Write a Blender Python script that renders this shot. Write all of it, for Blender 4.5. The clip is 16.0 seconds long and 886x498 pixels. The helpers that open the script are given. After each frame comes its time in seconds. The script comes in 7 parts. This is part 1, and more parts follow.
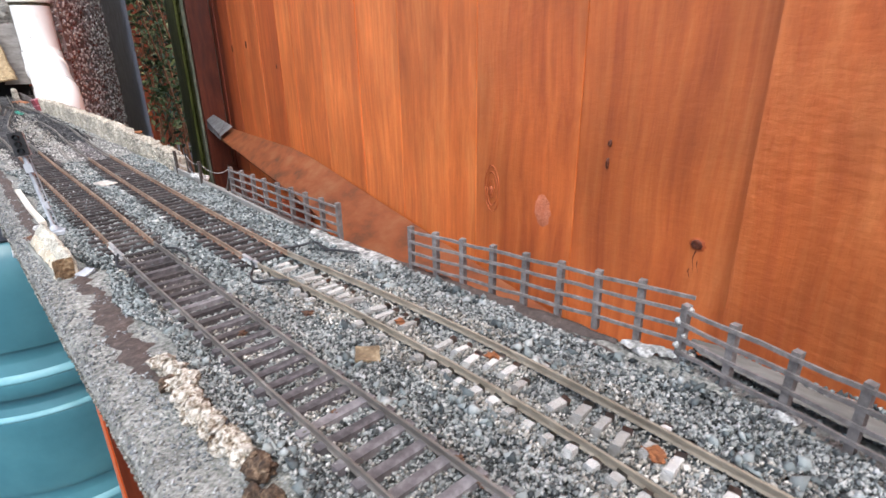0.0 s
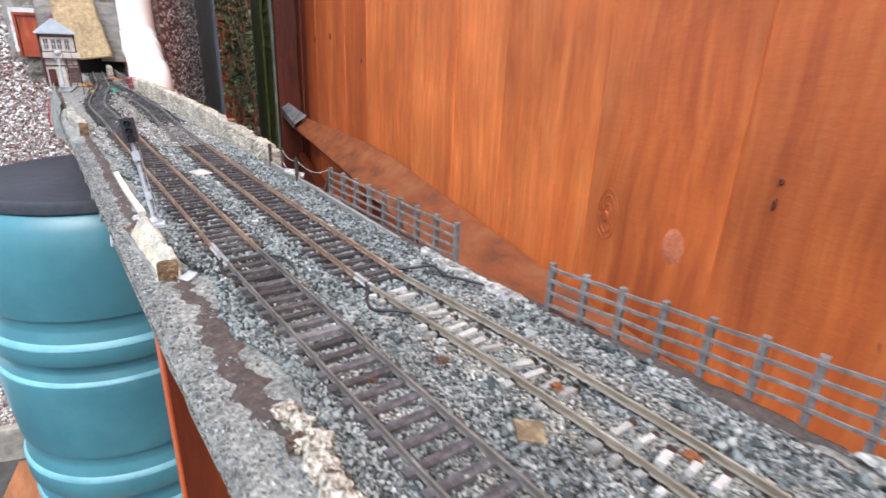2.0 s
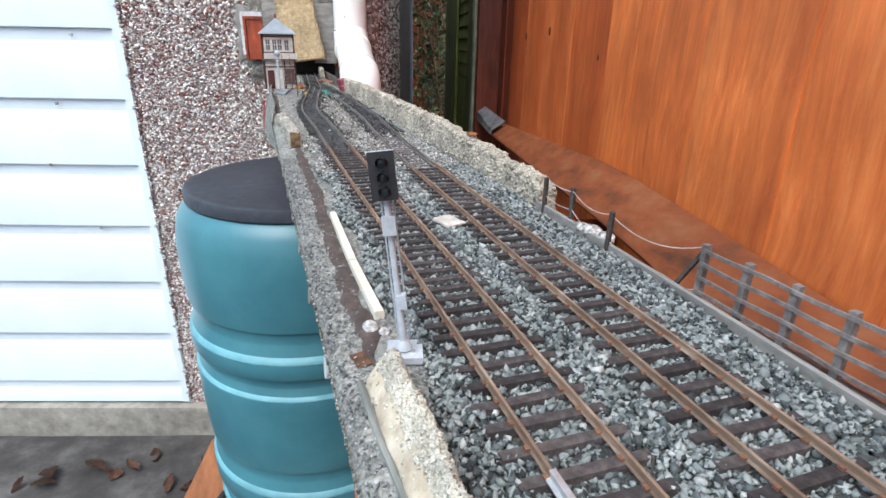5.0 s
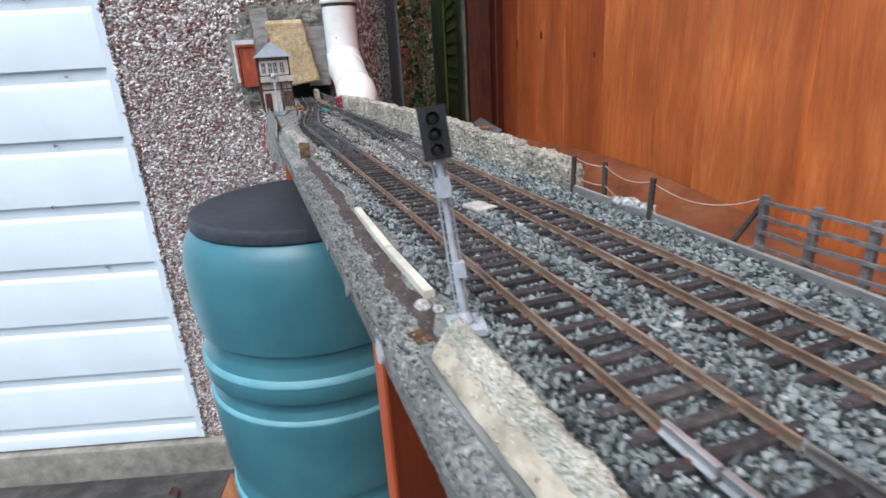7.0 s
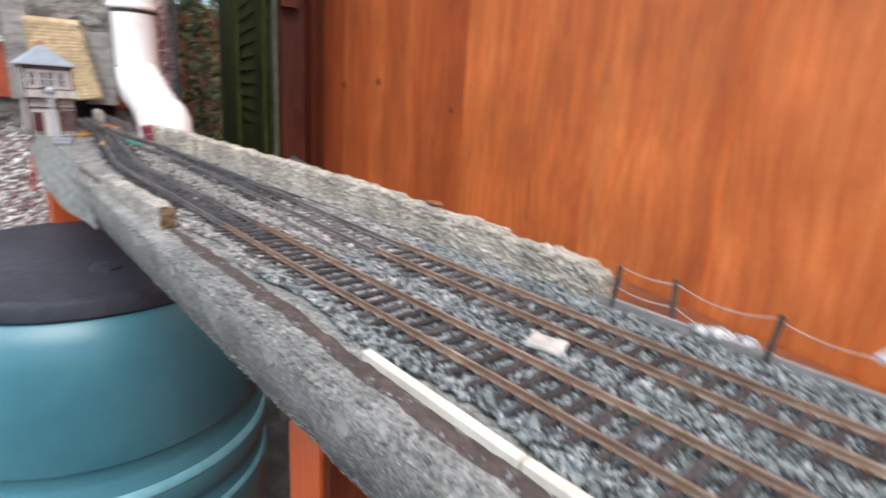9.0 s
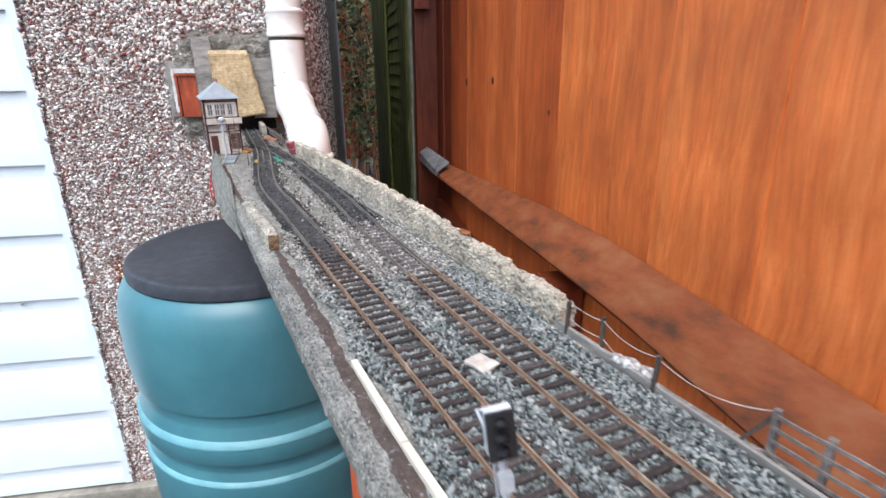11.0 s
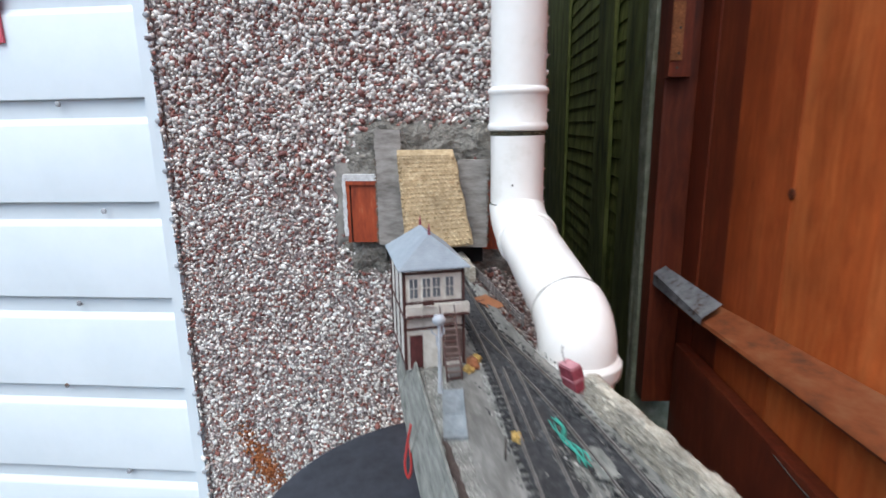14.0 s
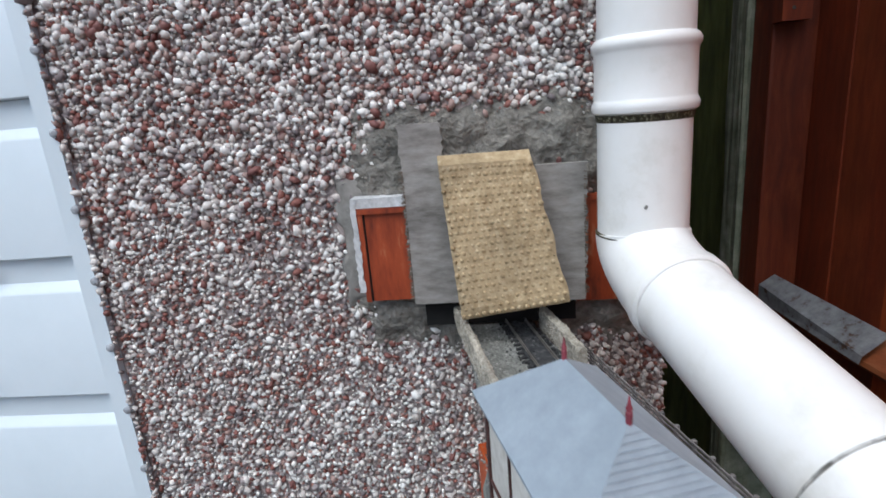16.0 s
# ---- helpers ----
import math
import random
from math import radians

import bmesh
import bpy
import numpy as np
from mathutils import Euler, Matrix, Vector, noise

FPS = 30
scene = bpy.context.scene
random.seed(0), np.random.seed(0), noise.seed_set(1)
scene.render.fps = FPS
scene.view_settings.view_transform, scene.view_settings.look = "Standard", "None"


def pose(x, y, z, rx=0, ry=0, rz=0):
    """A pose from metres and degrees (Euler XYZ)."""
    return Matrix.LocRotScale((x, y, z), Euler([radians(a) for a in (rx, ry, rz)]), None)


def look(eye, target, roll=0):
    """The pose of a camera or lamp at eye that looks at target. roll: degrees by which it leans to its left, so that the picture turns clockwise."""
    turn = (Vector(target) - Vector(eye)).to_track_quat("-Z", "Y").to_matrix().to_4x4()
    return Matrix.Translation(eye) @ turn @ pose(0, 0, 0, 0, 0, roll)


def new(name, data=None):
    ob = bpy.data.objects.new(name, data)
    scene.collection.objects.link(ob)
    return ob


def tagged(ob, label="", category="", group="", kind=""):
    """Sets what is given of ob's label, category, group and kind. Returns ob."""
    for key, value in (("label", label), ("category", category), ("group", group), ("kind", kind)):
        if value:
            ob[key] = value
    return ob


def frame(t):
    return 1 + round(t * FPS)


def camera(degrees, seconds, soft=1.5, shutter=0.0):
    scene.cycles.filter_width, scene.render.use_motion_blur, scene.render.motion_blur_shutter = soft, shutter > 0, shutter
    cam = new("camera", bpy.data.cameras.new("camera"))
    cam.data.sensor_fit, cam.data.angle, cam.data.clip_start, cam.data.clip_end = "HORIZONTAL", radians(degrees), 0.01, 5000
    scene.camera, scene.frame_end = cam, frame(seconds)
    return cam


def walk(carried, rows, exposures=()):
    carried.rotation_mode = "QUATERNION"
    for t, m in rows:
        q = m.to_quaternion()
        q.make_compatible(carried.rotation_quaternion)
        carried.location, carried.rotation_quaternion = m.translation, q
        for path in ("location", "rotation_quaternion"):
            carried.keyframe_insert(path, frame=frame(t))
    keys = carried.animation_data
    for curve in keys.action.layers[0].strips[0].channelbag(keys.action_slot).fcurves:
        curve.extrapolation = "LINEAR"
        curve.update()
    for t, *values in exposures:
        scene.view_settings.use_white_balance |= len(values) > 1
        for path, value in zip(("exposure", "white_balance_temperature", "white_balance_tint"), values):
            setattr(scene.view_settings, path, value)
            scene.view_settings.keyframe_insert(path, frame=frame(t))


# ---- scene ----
cam = camera(79.2, 16.0, soft=1.5, shutter=0.36)
PATH = [
    (0, (0.007, 0.0105, 1.099), (1.272, 1.3805, 0.3765), -0.9),
    (0.5, (-0.0005, 0.012, 1.0945), (1.2605, 1.3905, 0.381), -1.95),
    (1, (0.001, 0.0135, 1.103), (1.283, 1.369, 0.385), 1.45),
    (1.5, (-0.001, 0.033, 1.1035), (1.1905, 1.4685, 0.3835), 2.45),
    (2, (0.0005, 0.0605, 1.1005), (1.1275, 1.5445, 0.3755), 2.55),
    (2.5, (0.0005, 0.1055, 1.0985), (1.0, 1.671, 0.357), 3.4),
    (3, (0.009, 0.1385, 1.0935), (0.9515, 1.7055, 0.283), 3.9),
    (3.5, (0.0105, 0.1725, 1.09), (0.9145, 1.7515, 0.26), 4.2),
    (4, (0.012, 0.2055, 1.0875), (0.834, 1.836, 0.274), 3.7),
    (4.5, (0.0075, 0.2425, 1.0845), (0.695, 1.9675, 0.341), 3.55),
    (4.7, (0.009, 0.25, 1.0845), (0.6545, 1.994, 0.3485), 2.65),
    (6.8, (0.002, 0.252, 1.064), (0.56, 2.043, 0.371), -3.3),
    (7, (-0.004, 0.259, 1.067), (0.602, 2.044, 0.397), -3.3),
    (7.5, (-0.036, 0.303, 1.054), (0.74, 2.037, 0.428), -2.5),
    (8, (-0.051, 0.338, 1.049), (1.086, 1.876, 0.464), -3.0),
    (8.2, (-0.0506, 0.3516, 1.0496), (1.1566, 1.8536, 0.5102), -3.7),
    (8.5, (-0.052, 0.358, 1.059), (1.412, 1.605, 0.511), -1.7),
    (8.8, (-0.045, 0.3642, 1.0694), (1.4, 1.6306, 0.5178), -0.36),
    (9, (-0.048, 0.386, 1.078), (1.26, 1.798, 0.534), 3.9),
    (9.5, (-0.042, 0.396, 1.113), (0.985, 2.005, 0.515), 4.2),
    (9.7, (-0.038, 0.397, 1.126), (0.828, 2.087, 0.497), 3.3),
    (11.8, (-0.016, 0.246, 1.137), (0.827, 1.937, 0.479), -1.5),
    (12, (-0.029, 0.287, 1.152), (0.804, 1.987, 0.505), 0.6),
    (12.5, (-0.066, 0.398, 1.175), (0.616, 2.2, 0.635), -3.1),
    (12.8, (-0.077, 0.480, 1.179), (0.512, 2.318, 0.658), -2.7),
    (13, (-0.068, 0.527, 1.18), (0.502, 2.392, 0.737), -3.2),
    (13.5, (-0.026, 0.686, 1.183), (0.479, 2.577, 0.773), -1.5),
    (14, (-0.026, 0.822, 1.194), (0.368, 2.73, 0.746), -1.0),
    (14.5, (-0.049, 1.016, 1.216), (0.3, 2.922, 0.724), -1.6),
    (15, (-0.042, 1.108, 1.227), (0.287, 3.014, 0.714), -3.6),
    (15.5, (-0.036, 1.131, 1.224), (0.323, 3.032, 0.717), -4.4),
    (16, (-0.028, 1.118, 1.203), (0.362, 3.01, 0.688), -4.8),
]
walk(cam, [(t, look(eye, target, roll)) for t, eye, target, roll in PATH],
     [(0.0, 1.21, 6040, 8), (3.5, 1.23, 5880, 6), (4.5, 1.06, 5860, 3), (7.0, 0.58, 5730, 4), (8.5, 0.91, 6030, 8), (9.0, 0.94, 6050, 8), (9.5, 1.01, 5920, 7), (12.5, 0.86, 5950, 6), (14.5, 0.46, 5720, 3), (16.0, 0.21, 5680, 3)])

# ---------- light ----------
world = bpy.data.worlds.new("overcast_sky")
scene.world = world
world.use_nodes = True
wn = world.node_tree.nodes
sky = wn.new("ShaderNodeTexSky")
sky.sky_type, sky.sun_disc = "NISHITA", False
sky.sun_elevation, sky.sun_rotation = radians(61), radians(222)
sky.air_density, sky.dust_density, sky.ozone_density = 1.0, 4.0, 1.0
world.node_tree.links.new(sky.outputs[0], wn["Background"].inputs[0])
wn["Background"].inputs[1].default_value = 0.15
sun = new("sun", bpy.data.lights.new("sun", "SUN"))
sun.data.energy, sun.data.angle, sun.data.color = 1.4, radians(60), (1.0, 0.98, 0.95)
sun.matrix_basis = look((-0.72, -0.10, 2.6), (0, 0.7, 0.6))


# ---------- materials ----------
def surf(name, cols, scale=20.0, rough=0.75, bump=0.3, bump_scale=None, dist=0.002, metal=0.0, stretch=(1, 1, 1),
         large=0.25, per=None, spread=0.0, spec=0.4, coat=0.0, constant=False):
    """Noise-coloured surface: cols are (position, rgb) stops; per is None, 'island' or 'object' for a shade per piece."""
    m = bpy.data.materials.new(name)
    m.use_nodes = True
    nt = m.node_tree
    n, ln = nt.nodes, nt.links
    b = n["Principled BSDF"]
    b.inputs["Roughness"].default_value, b.inputs["Metallic"].default_value = rough, metal
    b.inputs["Specular IOR Level"].default_value = spec
    b.inputs["Coat Weight"].default_value = coat
    tc, mp = n.new("ShaderNodeTexCoord"), n.new("ShaderNodeMapping")
    mp.inputs["Scale"].default_value = stretch
    ln.new(tc.outputs["Object"], mp.inputs["Vector"])
    n1 = n.new("ShaderNodeTexNoise")
    n1.inputs["Scale"].default_value, n1.inputs["Detail"].default_value, n1.inputs["Roughness"].default_value = scale, 8, 0.65
    ln.new(mp.outputs[0], n1.inputs["Vector"])
    ramp = n.new("ShaderNodeValToRGB")
    els = ramp.color_ramp.elements
    els[0].position, els[0].color = cols[0][0], (*cols[0][1], 1)
    els[1].position, els[1].color = cols[-1][0], (*cols[-1][1], 1)
    for p, c in cols[1:-1]:
        e = els.new(p)
        e.color = (*c, 1)
    if constant:
        ramp.color_ramp.interpolation = "CONSTANT"
    if per:
        src = n.new("ShaderNodeNewGeometry").outputs["Random Per Island"] if per == "island" else n.new("ShaderNodeObjectInfo").outputs["Random"]
        if spread >= 1:
            ln.new(src, ramp.inputs[0])
        else:
            ma = n.new("ShaderNodeMath")
            ma.operation = "MULTIPLY_ADD"
            ln.new(src, ma.inputs[0])
            ma.inputs[1].default_value = spread
            sub = n.new("ShaderNodeMath")
            sub.operation = "SUBTRACT"
            ln.new(n1.outputs[0], sub.inputs[0])
            sub.inputs[1].default_value = spread / 2
            ln.new(sub.outputs[0], ma.inputs[2])
            ln.new(ma.outputs[0], ramp.inputs[0])
    else:
        ln.new(n1.outputs[0], ramp.inputs[0])
    out = ramp.outputs[0]
    if large:
        n2 = n.new("ShaderNodeTexNoise")
        n2.inputs["Scale"].default_value, n2.inputs["Detail"].default_value = scale * 0.13, 3
        ln.new(mp.outputs[0], n2.inputs["Vector"])
        mr = n.new("ShaderNodeMapRange")
        mr.inputs["From Min"].default_value, mr.inputs["From Max"].default_value = 0.3, 0.7
        mr.inputs["To Min"].default_value, mr.inputs["To Max"].default_value = 1 - large, 1 + large * 0.6
        ln.new(n2.outputs[0], mr.inputs["Value"])
        mx = n.new("ShaderNodeMix")
        mx.data_type, mx.blend_type = "RGBA", "MULTIPLY"
        mx.inputs[0].default_value = 1
        ln.new(out, mx.inputs[6])
        ln.new(mr.outputs[0], mx.inputs[7])
        out = mx.outputs[2]
    ln.new(out, b.inputs["Base Color"])
    if bump:
        n3 = n.new("ShaderNodeTexNoise")
        n3.inputs["Scale"].default_value, n3.inputs["Detail"].default_value = bump_scale or scale * 2, 5
        ln.new(mp.outputs[0], n3.inputs["Vector"])
        bp = n.new("ShaderNodeBump")
        bp.inputs["Strength"].default_value, bp.inputs["Distance"].default_value = bump, dist
        ln.new(n3.outputs[0], bp.inputs["Height"])
        ln.new(bp.outputs[0], b.inputs["Normal"])
    return m


def grey(v):
    return (v, v, v)


def timber(name, dark, mid, light, rough=0.5, sawn=0.42, coat=0.0):
    """Stained board with upright grain, streaks and rough-sawn relief, shifted for each board."""
    m = bpy.data.materials.new(name)
    m.use_nodes = True
    nt = m.node_tree
    n, ln = nt.nodes, nt.links
    b = n["Principled BSDF"]
    b.inputs["Roughness"].default_value, b.inputs["Specular IOR Level"].default_value = rough, 0.4
    b.inputs["Coat Weight"].default_value, b.inputs["Coat Roughness"].default_value = coat, 0.35
    tc, oi = n.new("ShaderNodeTexCoord"), n.new("ShaderNodeObjectInfo")
    add = n.new("ShaderNodeVectorMath")
    add.operation = "MULTIPLY_ADD"
    cmb = n.new("ShaderNodeCombineXYZ")
    for i in range(3):
        ln.new(oi.outputs["Random"], cmb.inputs[i])
    ln.new(cmb.outputs[0], add.inputs[0])
    add.inputs[1].default_value = (7.3, 5.1, 3.7)
    ln.new(tc.outputs["Object"], add.inputs[2])
    mp = n.new("ShaderNodeMapping")
    mp.inputs["Scale"].default_value = (1, 1, 0.07)
    ln.new(add.outputs[0], mp.inputs[0])
    warp = n.new("ShaderNodeTexNoise")
    warp.inputs["Scale"].default_value, warp.inputs["Detail"].default_value = 6, 2
    ln.new(add.outputs[0], warp.inputs["Vector"])
    wv = n.new("ShaderNodeVectorMath")
    wv.operation = "MULTIPLY_ADD"
    ln.new(warp.outputs["Color"], wv.inputs[0])
    wv.inputs[1].default_value = (0.035, 0.035, 0.05)
    ln.new(mp.outputs[0], wv.inputs[2])
    fine = n.new("ShaderNodeTexNoise")
    fine.inputs["Scale"].default_value, fine.inputs["Detail"].default_value, fine.inputs["Roughness"].default_value = 105, 8, 0.68
    ln.new(wv.outputs[0], fine.inputs["Vector"])
    broad = n.new("ShaderNodeTexNoise")
    broad.inputs["Scale"].default_value, broad.inputs["Detail"].default_value = 14, 3
    ln.new(wv.outputs[0], broad.inputs["Vector"])
    mixv = n.new("ShaderNodeMix")
    mixv.inputs[0].default_value = 0.40
    ln.new(fine.outputs[0], mixv.inputs[2])
    ln.new(broad.outputs[0], mixv.inputs[3])
    shift = n.new("ShaderNodeMath")
    shift.operation = "MULTIPLY_ADD"
    ln.new(oi.outputs["Random"], shift.inputs[0])
    shift.inputs[1].default_value = 0.10
    ln.new(mixv.outputs[0], shift.inputs[2])
    ramp = n.new("ShaderNodeValToRGB")
    els = ramp.color_ramp.elements
    els[0].position, els[0].color = 0.38, (*dark, 1)
    els[1].position, els[1].color = 0.72, (*light, 1)
    e = els.new(0.53)
    e.color = (*mid, 1)
    ln.new(shift.outputs[0], ramp.inputs[0])
    blot = n.new("ShaderNodeTexNoise")
    blot.inputs["Scale"].default_value, blot.inputs["Detail"].default_value = 9, 4
    ln.new(add.outputs[0], blot.inputs["Vector"])
    mr = n.new("ShaderNodeMapRange")
    mr.inputs["From Min"].default_value, mr.inputs["From Max"].default_value = 0.3, 0.7
    mr.inputs["To Min"].default_value, mr.inputs["To Max"].default_value = 0.74, 1.16
    ln.new(blot.outputs[0], mr.inputs["Value"])
    mx = n.new("ShaderNodeMix")
    mx.data_type, mx.blend_type = "RGBA", "MULTIPLY"
    mx.inputs[0].default_value = 1
    ln.new(ramp.outputs[0], mx.inputs[6])
    ln.new(mr.outputs[0], mx.inputs[7])
    # mottled stain, a few millimetres to a few centimetres across
    spot = n.new("ShaderNodeTexNoise")
    spot.inputs["Scale"].default_value, spot.inputs["Detail"].default_value, spot.inputs["Roughness"].default_value = 45, 7, 0.7
    mp3 = n.new("ShaderNodeMapping")
    mp3.inputs["Scale"].default_value = (1, 1, 0.22)
    ln.new(add.outputs[0], mp3.inputs[0])
    ln.new(mp3.outputs[0], spot.inputs["Vector"])
    mr2 = n.new("ShaderNodeMapRange")
    mr2.inputs["From Min"].default_value, mr2.inputs["From Max"].default_value = 0.35, 0.65
    mr2.inputs["To Min"].default_value, mr2.inputs["To Max"].default_value = 0.90, 1.18
    ln.new(spot.outputs[0], mr2.inputs["Value"])
    mx2 = n.new("ShaderNodeMix")
    mx2.data_type, mx2.blend_type = "RGBA", "MULTIPLY"
    mx2.inputs[0].default_value = 1
    ln.new(mx.outputs[2], mx2.inputs[6])
    ln.new(mr2.outputs[0], mx2.inputs[7])
    ln.new(mx2.outputs[2], b.inputs["Base Color"])
    saw = n.new("ShaderNodeTexNoise")
    saw.inputs["Scale"].default_value, saw.inputs["Detail"].default_value = 330, 4
    mp2 = n.new("ShaderNodeMapping")
    mp2.inputs["Scale"].default_value = (0.35, 0.35, 0.9)
    ln.new(add.outputs[0], mp2.inputs[0])
    ln.new(mp2.outputs[0], saw.inputs["Vector"])
    hm = n.new("ShaderNodeMath")
    hm.operation = "ADD"
    ln.new(saw.outputs[0], hm.inputs[0])
    ln.new(fine.outputs[0], hm.inputs[1])
    bp = n.new("ShaderNodeBump")
    bp.inputs["Strength"].default_value, bp.inputs["Distance"].default_value = sawn, 0.0014
    ln.new(hm.outputs[0], bp.inputs["Height"])
    ln.new(bp.outputs[0], b.inputs["Normal"])
    return m


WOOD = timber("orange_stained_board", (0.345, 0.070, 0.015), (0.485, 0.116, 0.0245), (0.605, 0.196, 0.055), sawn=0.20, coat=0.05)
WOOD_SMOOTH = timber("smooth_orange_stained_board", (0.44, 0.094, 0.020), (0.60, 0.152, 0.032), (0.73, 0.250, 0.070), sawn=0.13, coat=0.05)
# Darker, redder copies of the board stain hold the shade near the garage.
WOOD_FAINT_SHADE = timber("faint_shade_orange_board", (0.31, 0.057, 0.012), (0.435, 0.093, 0.019), (0.55, 0.155, 0.040), sawn=0.15, coat=0.05)
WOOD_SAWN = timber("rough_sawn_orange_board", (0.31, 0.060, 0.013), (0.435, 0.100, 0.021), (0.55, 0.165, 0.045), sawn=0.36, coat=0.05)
WOOD_HALF_SHADE = timber("half_shade_orange_board", (0.215, 0.036, 0.008), (0.31, 0.058, 0.012), (0.405, 0.098, 0.024), sawn=0.14, coat=0.05)
WOOD_FULL_SHADE = timber("full_shade_red_board", (0.075, 0.013, 0.0045), (0.122, 0.020, 0.006), (0.185, 0.039, 0.012), sawn=0.14, coat=0.05)
# Deepest red: shade on the end post and below the rail, as colour.
WOOD_SHADE_POST = timber("shade_dark_red_post", (0.055, 0.010, 0.004), (0.092, 0.016, 0.0055), (0.145, 0.034, 0.012), sawn=0.14)
WOOD_LEDGE = surf("weathered_orange_rail", [(0.3, (0.070, 0.027, 0.012)), (0.5, (0.20, 0.053, 0.014)), (0.7, (0.24, 0.098, 0.040))], 30, 0.7, 0.4, stretch=(1, 0.4, 1))
WOOD_LEG = surf("orange_painted_leg", [(0.3, (0.38, 0.06, 0.012)), (0.6, (0.55, 0.11, 0.02)), (0.75, (0.58, 0.15, 0.04))], 40, 0.5, 0.3, stretch=(1, 1, 0.1))
PORTAL_WOOD = surf("worn_portal_stain", [(0.30, (0.07, 0.020, 0.012)), (0.42, (0.24, 0.040, 0.013)), (0.58, (0.36, 0.066, 0.020)), (0.72, (0.50, 0.20, 0.10))], 60, 0.5, 0.3, stretch=(1, 1, 0.25))
# Dark brown that stands for shade: leg front and passage end.
WOOD_SHADE_BROWN = surf("shade_red_brown_board", [(0.3, (0.060, 0.012, 0.005)), (0.55, (0.13, 0.025, 0.008)), (0.75, (0.22, 0.060, 0.020))], 30, 0.6, 0.3, stretch=(1, 1, 0.1), spec=0.15)
WOOD_GREEN = surf("mossy_green_board", [(0.3, (0.07, 0.084, 0.018)), (0.5, (0.155, 0.178, 0.034)), (0.72, (0.30, 0.31, 0.085))], 25, 0.85, 0.5, stretch=(1, 1, 0.3), large=0.4)
KNOT = surf("dark_knot", [(0.3, (0.03, 0.008, 0.004)), (0.7, (0.16, 0.035, 0.01))], 300, 0.6, 0.4)
KNOT_RING = surf("ring_knot", [(0.3, (0.33, 0.062, 0.015)), (0.7, (0.50, 0.120, 0.033))], 200, 0.6, 0.2)
KNOT_PINK = surf("pale_knot", [(0.3, (0.50, 0.13, 0.05)), (0.7, (0.62, 0.22, 0.12))], 300, 0.6, 0.4)
CONCRETE = surf("grey_concrete_post", [(0.3, (0.10, 0.115, 0.072)), (0.55, (0.19, 0.20, 0.145)), (0.75, (0.32, 0.325, 0.27))], 30, 0.9, 0.4)
MORTAR = surf("wall_mortar", [(0.3, (0.22, 0.175, 0.165)), (0.5, (0.35, 0.295, 0.28)), (0.7, (0.43, 0.375, 0.355))], 130, 0.95, 0.8, dist=0.004)
PATCH_SMOOTH = surf("trowelled_cement", [(0.3, (0.16, 0.148, 0.132)), (0.5, (0.25, 0.235, 0.215)), (0.72, (0.34, 0.322, 0.295))], 60, 0.95, 0.5, dist=0.002)
PATCH = surf("cement_patch", [(0.3, (0.11, 0.10, 0.085)), (0.5, (0.21, 0.195, 0.17)), (0.72, (0.33, 0.31, 0.275))], 90, 0.95, 0.9, dist=0.006)
PEBBLE = surf("wall_pebbles", [(0.0, (0.79, 0.765, 0.73)), (0.26, (0.69, 0.645, 0.605)), (0.48, (0.53, 0.475, 0.44)), (0.60, (0.39, 0.335, 0.325)), (0.69, (0.245, 0.098, 0.078)), (0.78, (0.205, 0.088, 0.076)), (0.87, (0.35, 0.235, 0.205)), (0.95, (0.20, 0.165, 0.165))],
              400, 0.55, 0.15, per="island", spread=1, constant=True, large=0.2)
PEBBLE_ONE = surf("wall_pebble_single", [(0.0, (0.79, 0.765, 0.73)), (0.26, (0.69, 0.645, 0.605)), (0.48, (0.53, 0.475, 0.44)), (0.60, (0.39, 0.335, 0.325)), (0.69, (0.245, 0.098, 0.078)), (0.78, (0.205, 0.088, 0.076)), (0.87, (0.35, 0.235, 0.205)), (0.95, (0.20, 0.165, 0.165))],
                  400, 0.55, 0.15, per="object", spread=1, constant=True, large=0.2)
WHITE_PAINT = surf("white_door_paint", [(0.3, (0.66, 0.73, 0.775)), (0.7, (0.74, 0.805, 0.85))], 6, 0.35, 0.05, large=0.06)
WHITE_PIPE = surf("white_plastic", [(0.3, (0.70, 0.685, 0.64)), (0.45, (0.80, 0.79, 0.765)), (0.72, (0.85, 0.845, 0.83))], 22, 0.3, 0.03, large=0.06, spec=0.5)
SILT = surf("mossy_silt", [(0.40, (0.014, 0.012, 0.006)), (0.54, (0.055, 0.048, 0.020)), (0.66, (0.36, 0.34, 0.25))], 420, 0.9, 0.5)
TEAL = surf("teal_plastic", [(0.3, (0.046, 0.158, 0.200)), (0.7, (0.070, 0.212, 0.254))], 12, 0.34, 0.08, bump_scale=300, dist=0.0004, large=0.12, spec=0.5)
# Paler copy of the teal, for sky light painted on the ribs.
TEAL_HIGHLIGHT = surf("ledge_highlight_teal", [(0.3, (0.105, 0.275, 0.325)), (0.7, (0.165, 0.36, 0.415))], 30, 0.45, 0.08, bump_scale=300, dist=0.0004, large=0.2)
BLACK_LID = surf("black_plastic_lid", [(0.3, (0.022, 0.026, 0.036)), (0.7, (0.048, 0.054, 0.068))], 60, 0.6, 0.2, large=0.3)
SLAB = surf("patio_concrete", [(0.3, (0.028, 0.025, 0.024)), (0.5, (0.060, 0.055, 0.052)), (0.75, (0.15, 0.14, 0.135))], 9, 0.9, 0.6, large=0.55)
STEP = surf("door_step", [(0.3, (0.17, 0.155, 0.13)), (0.6, (0.30, 0.28, 0.24)), (0.75, (0.40, 0.38, 0.34))], 30, 0.9, 0.5)
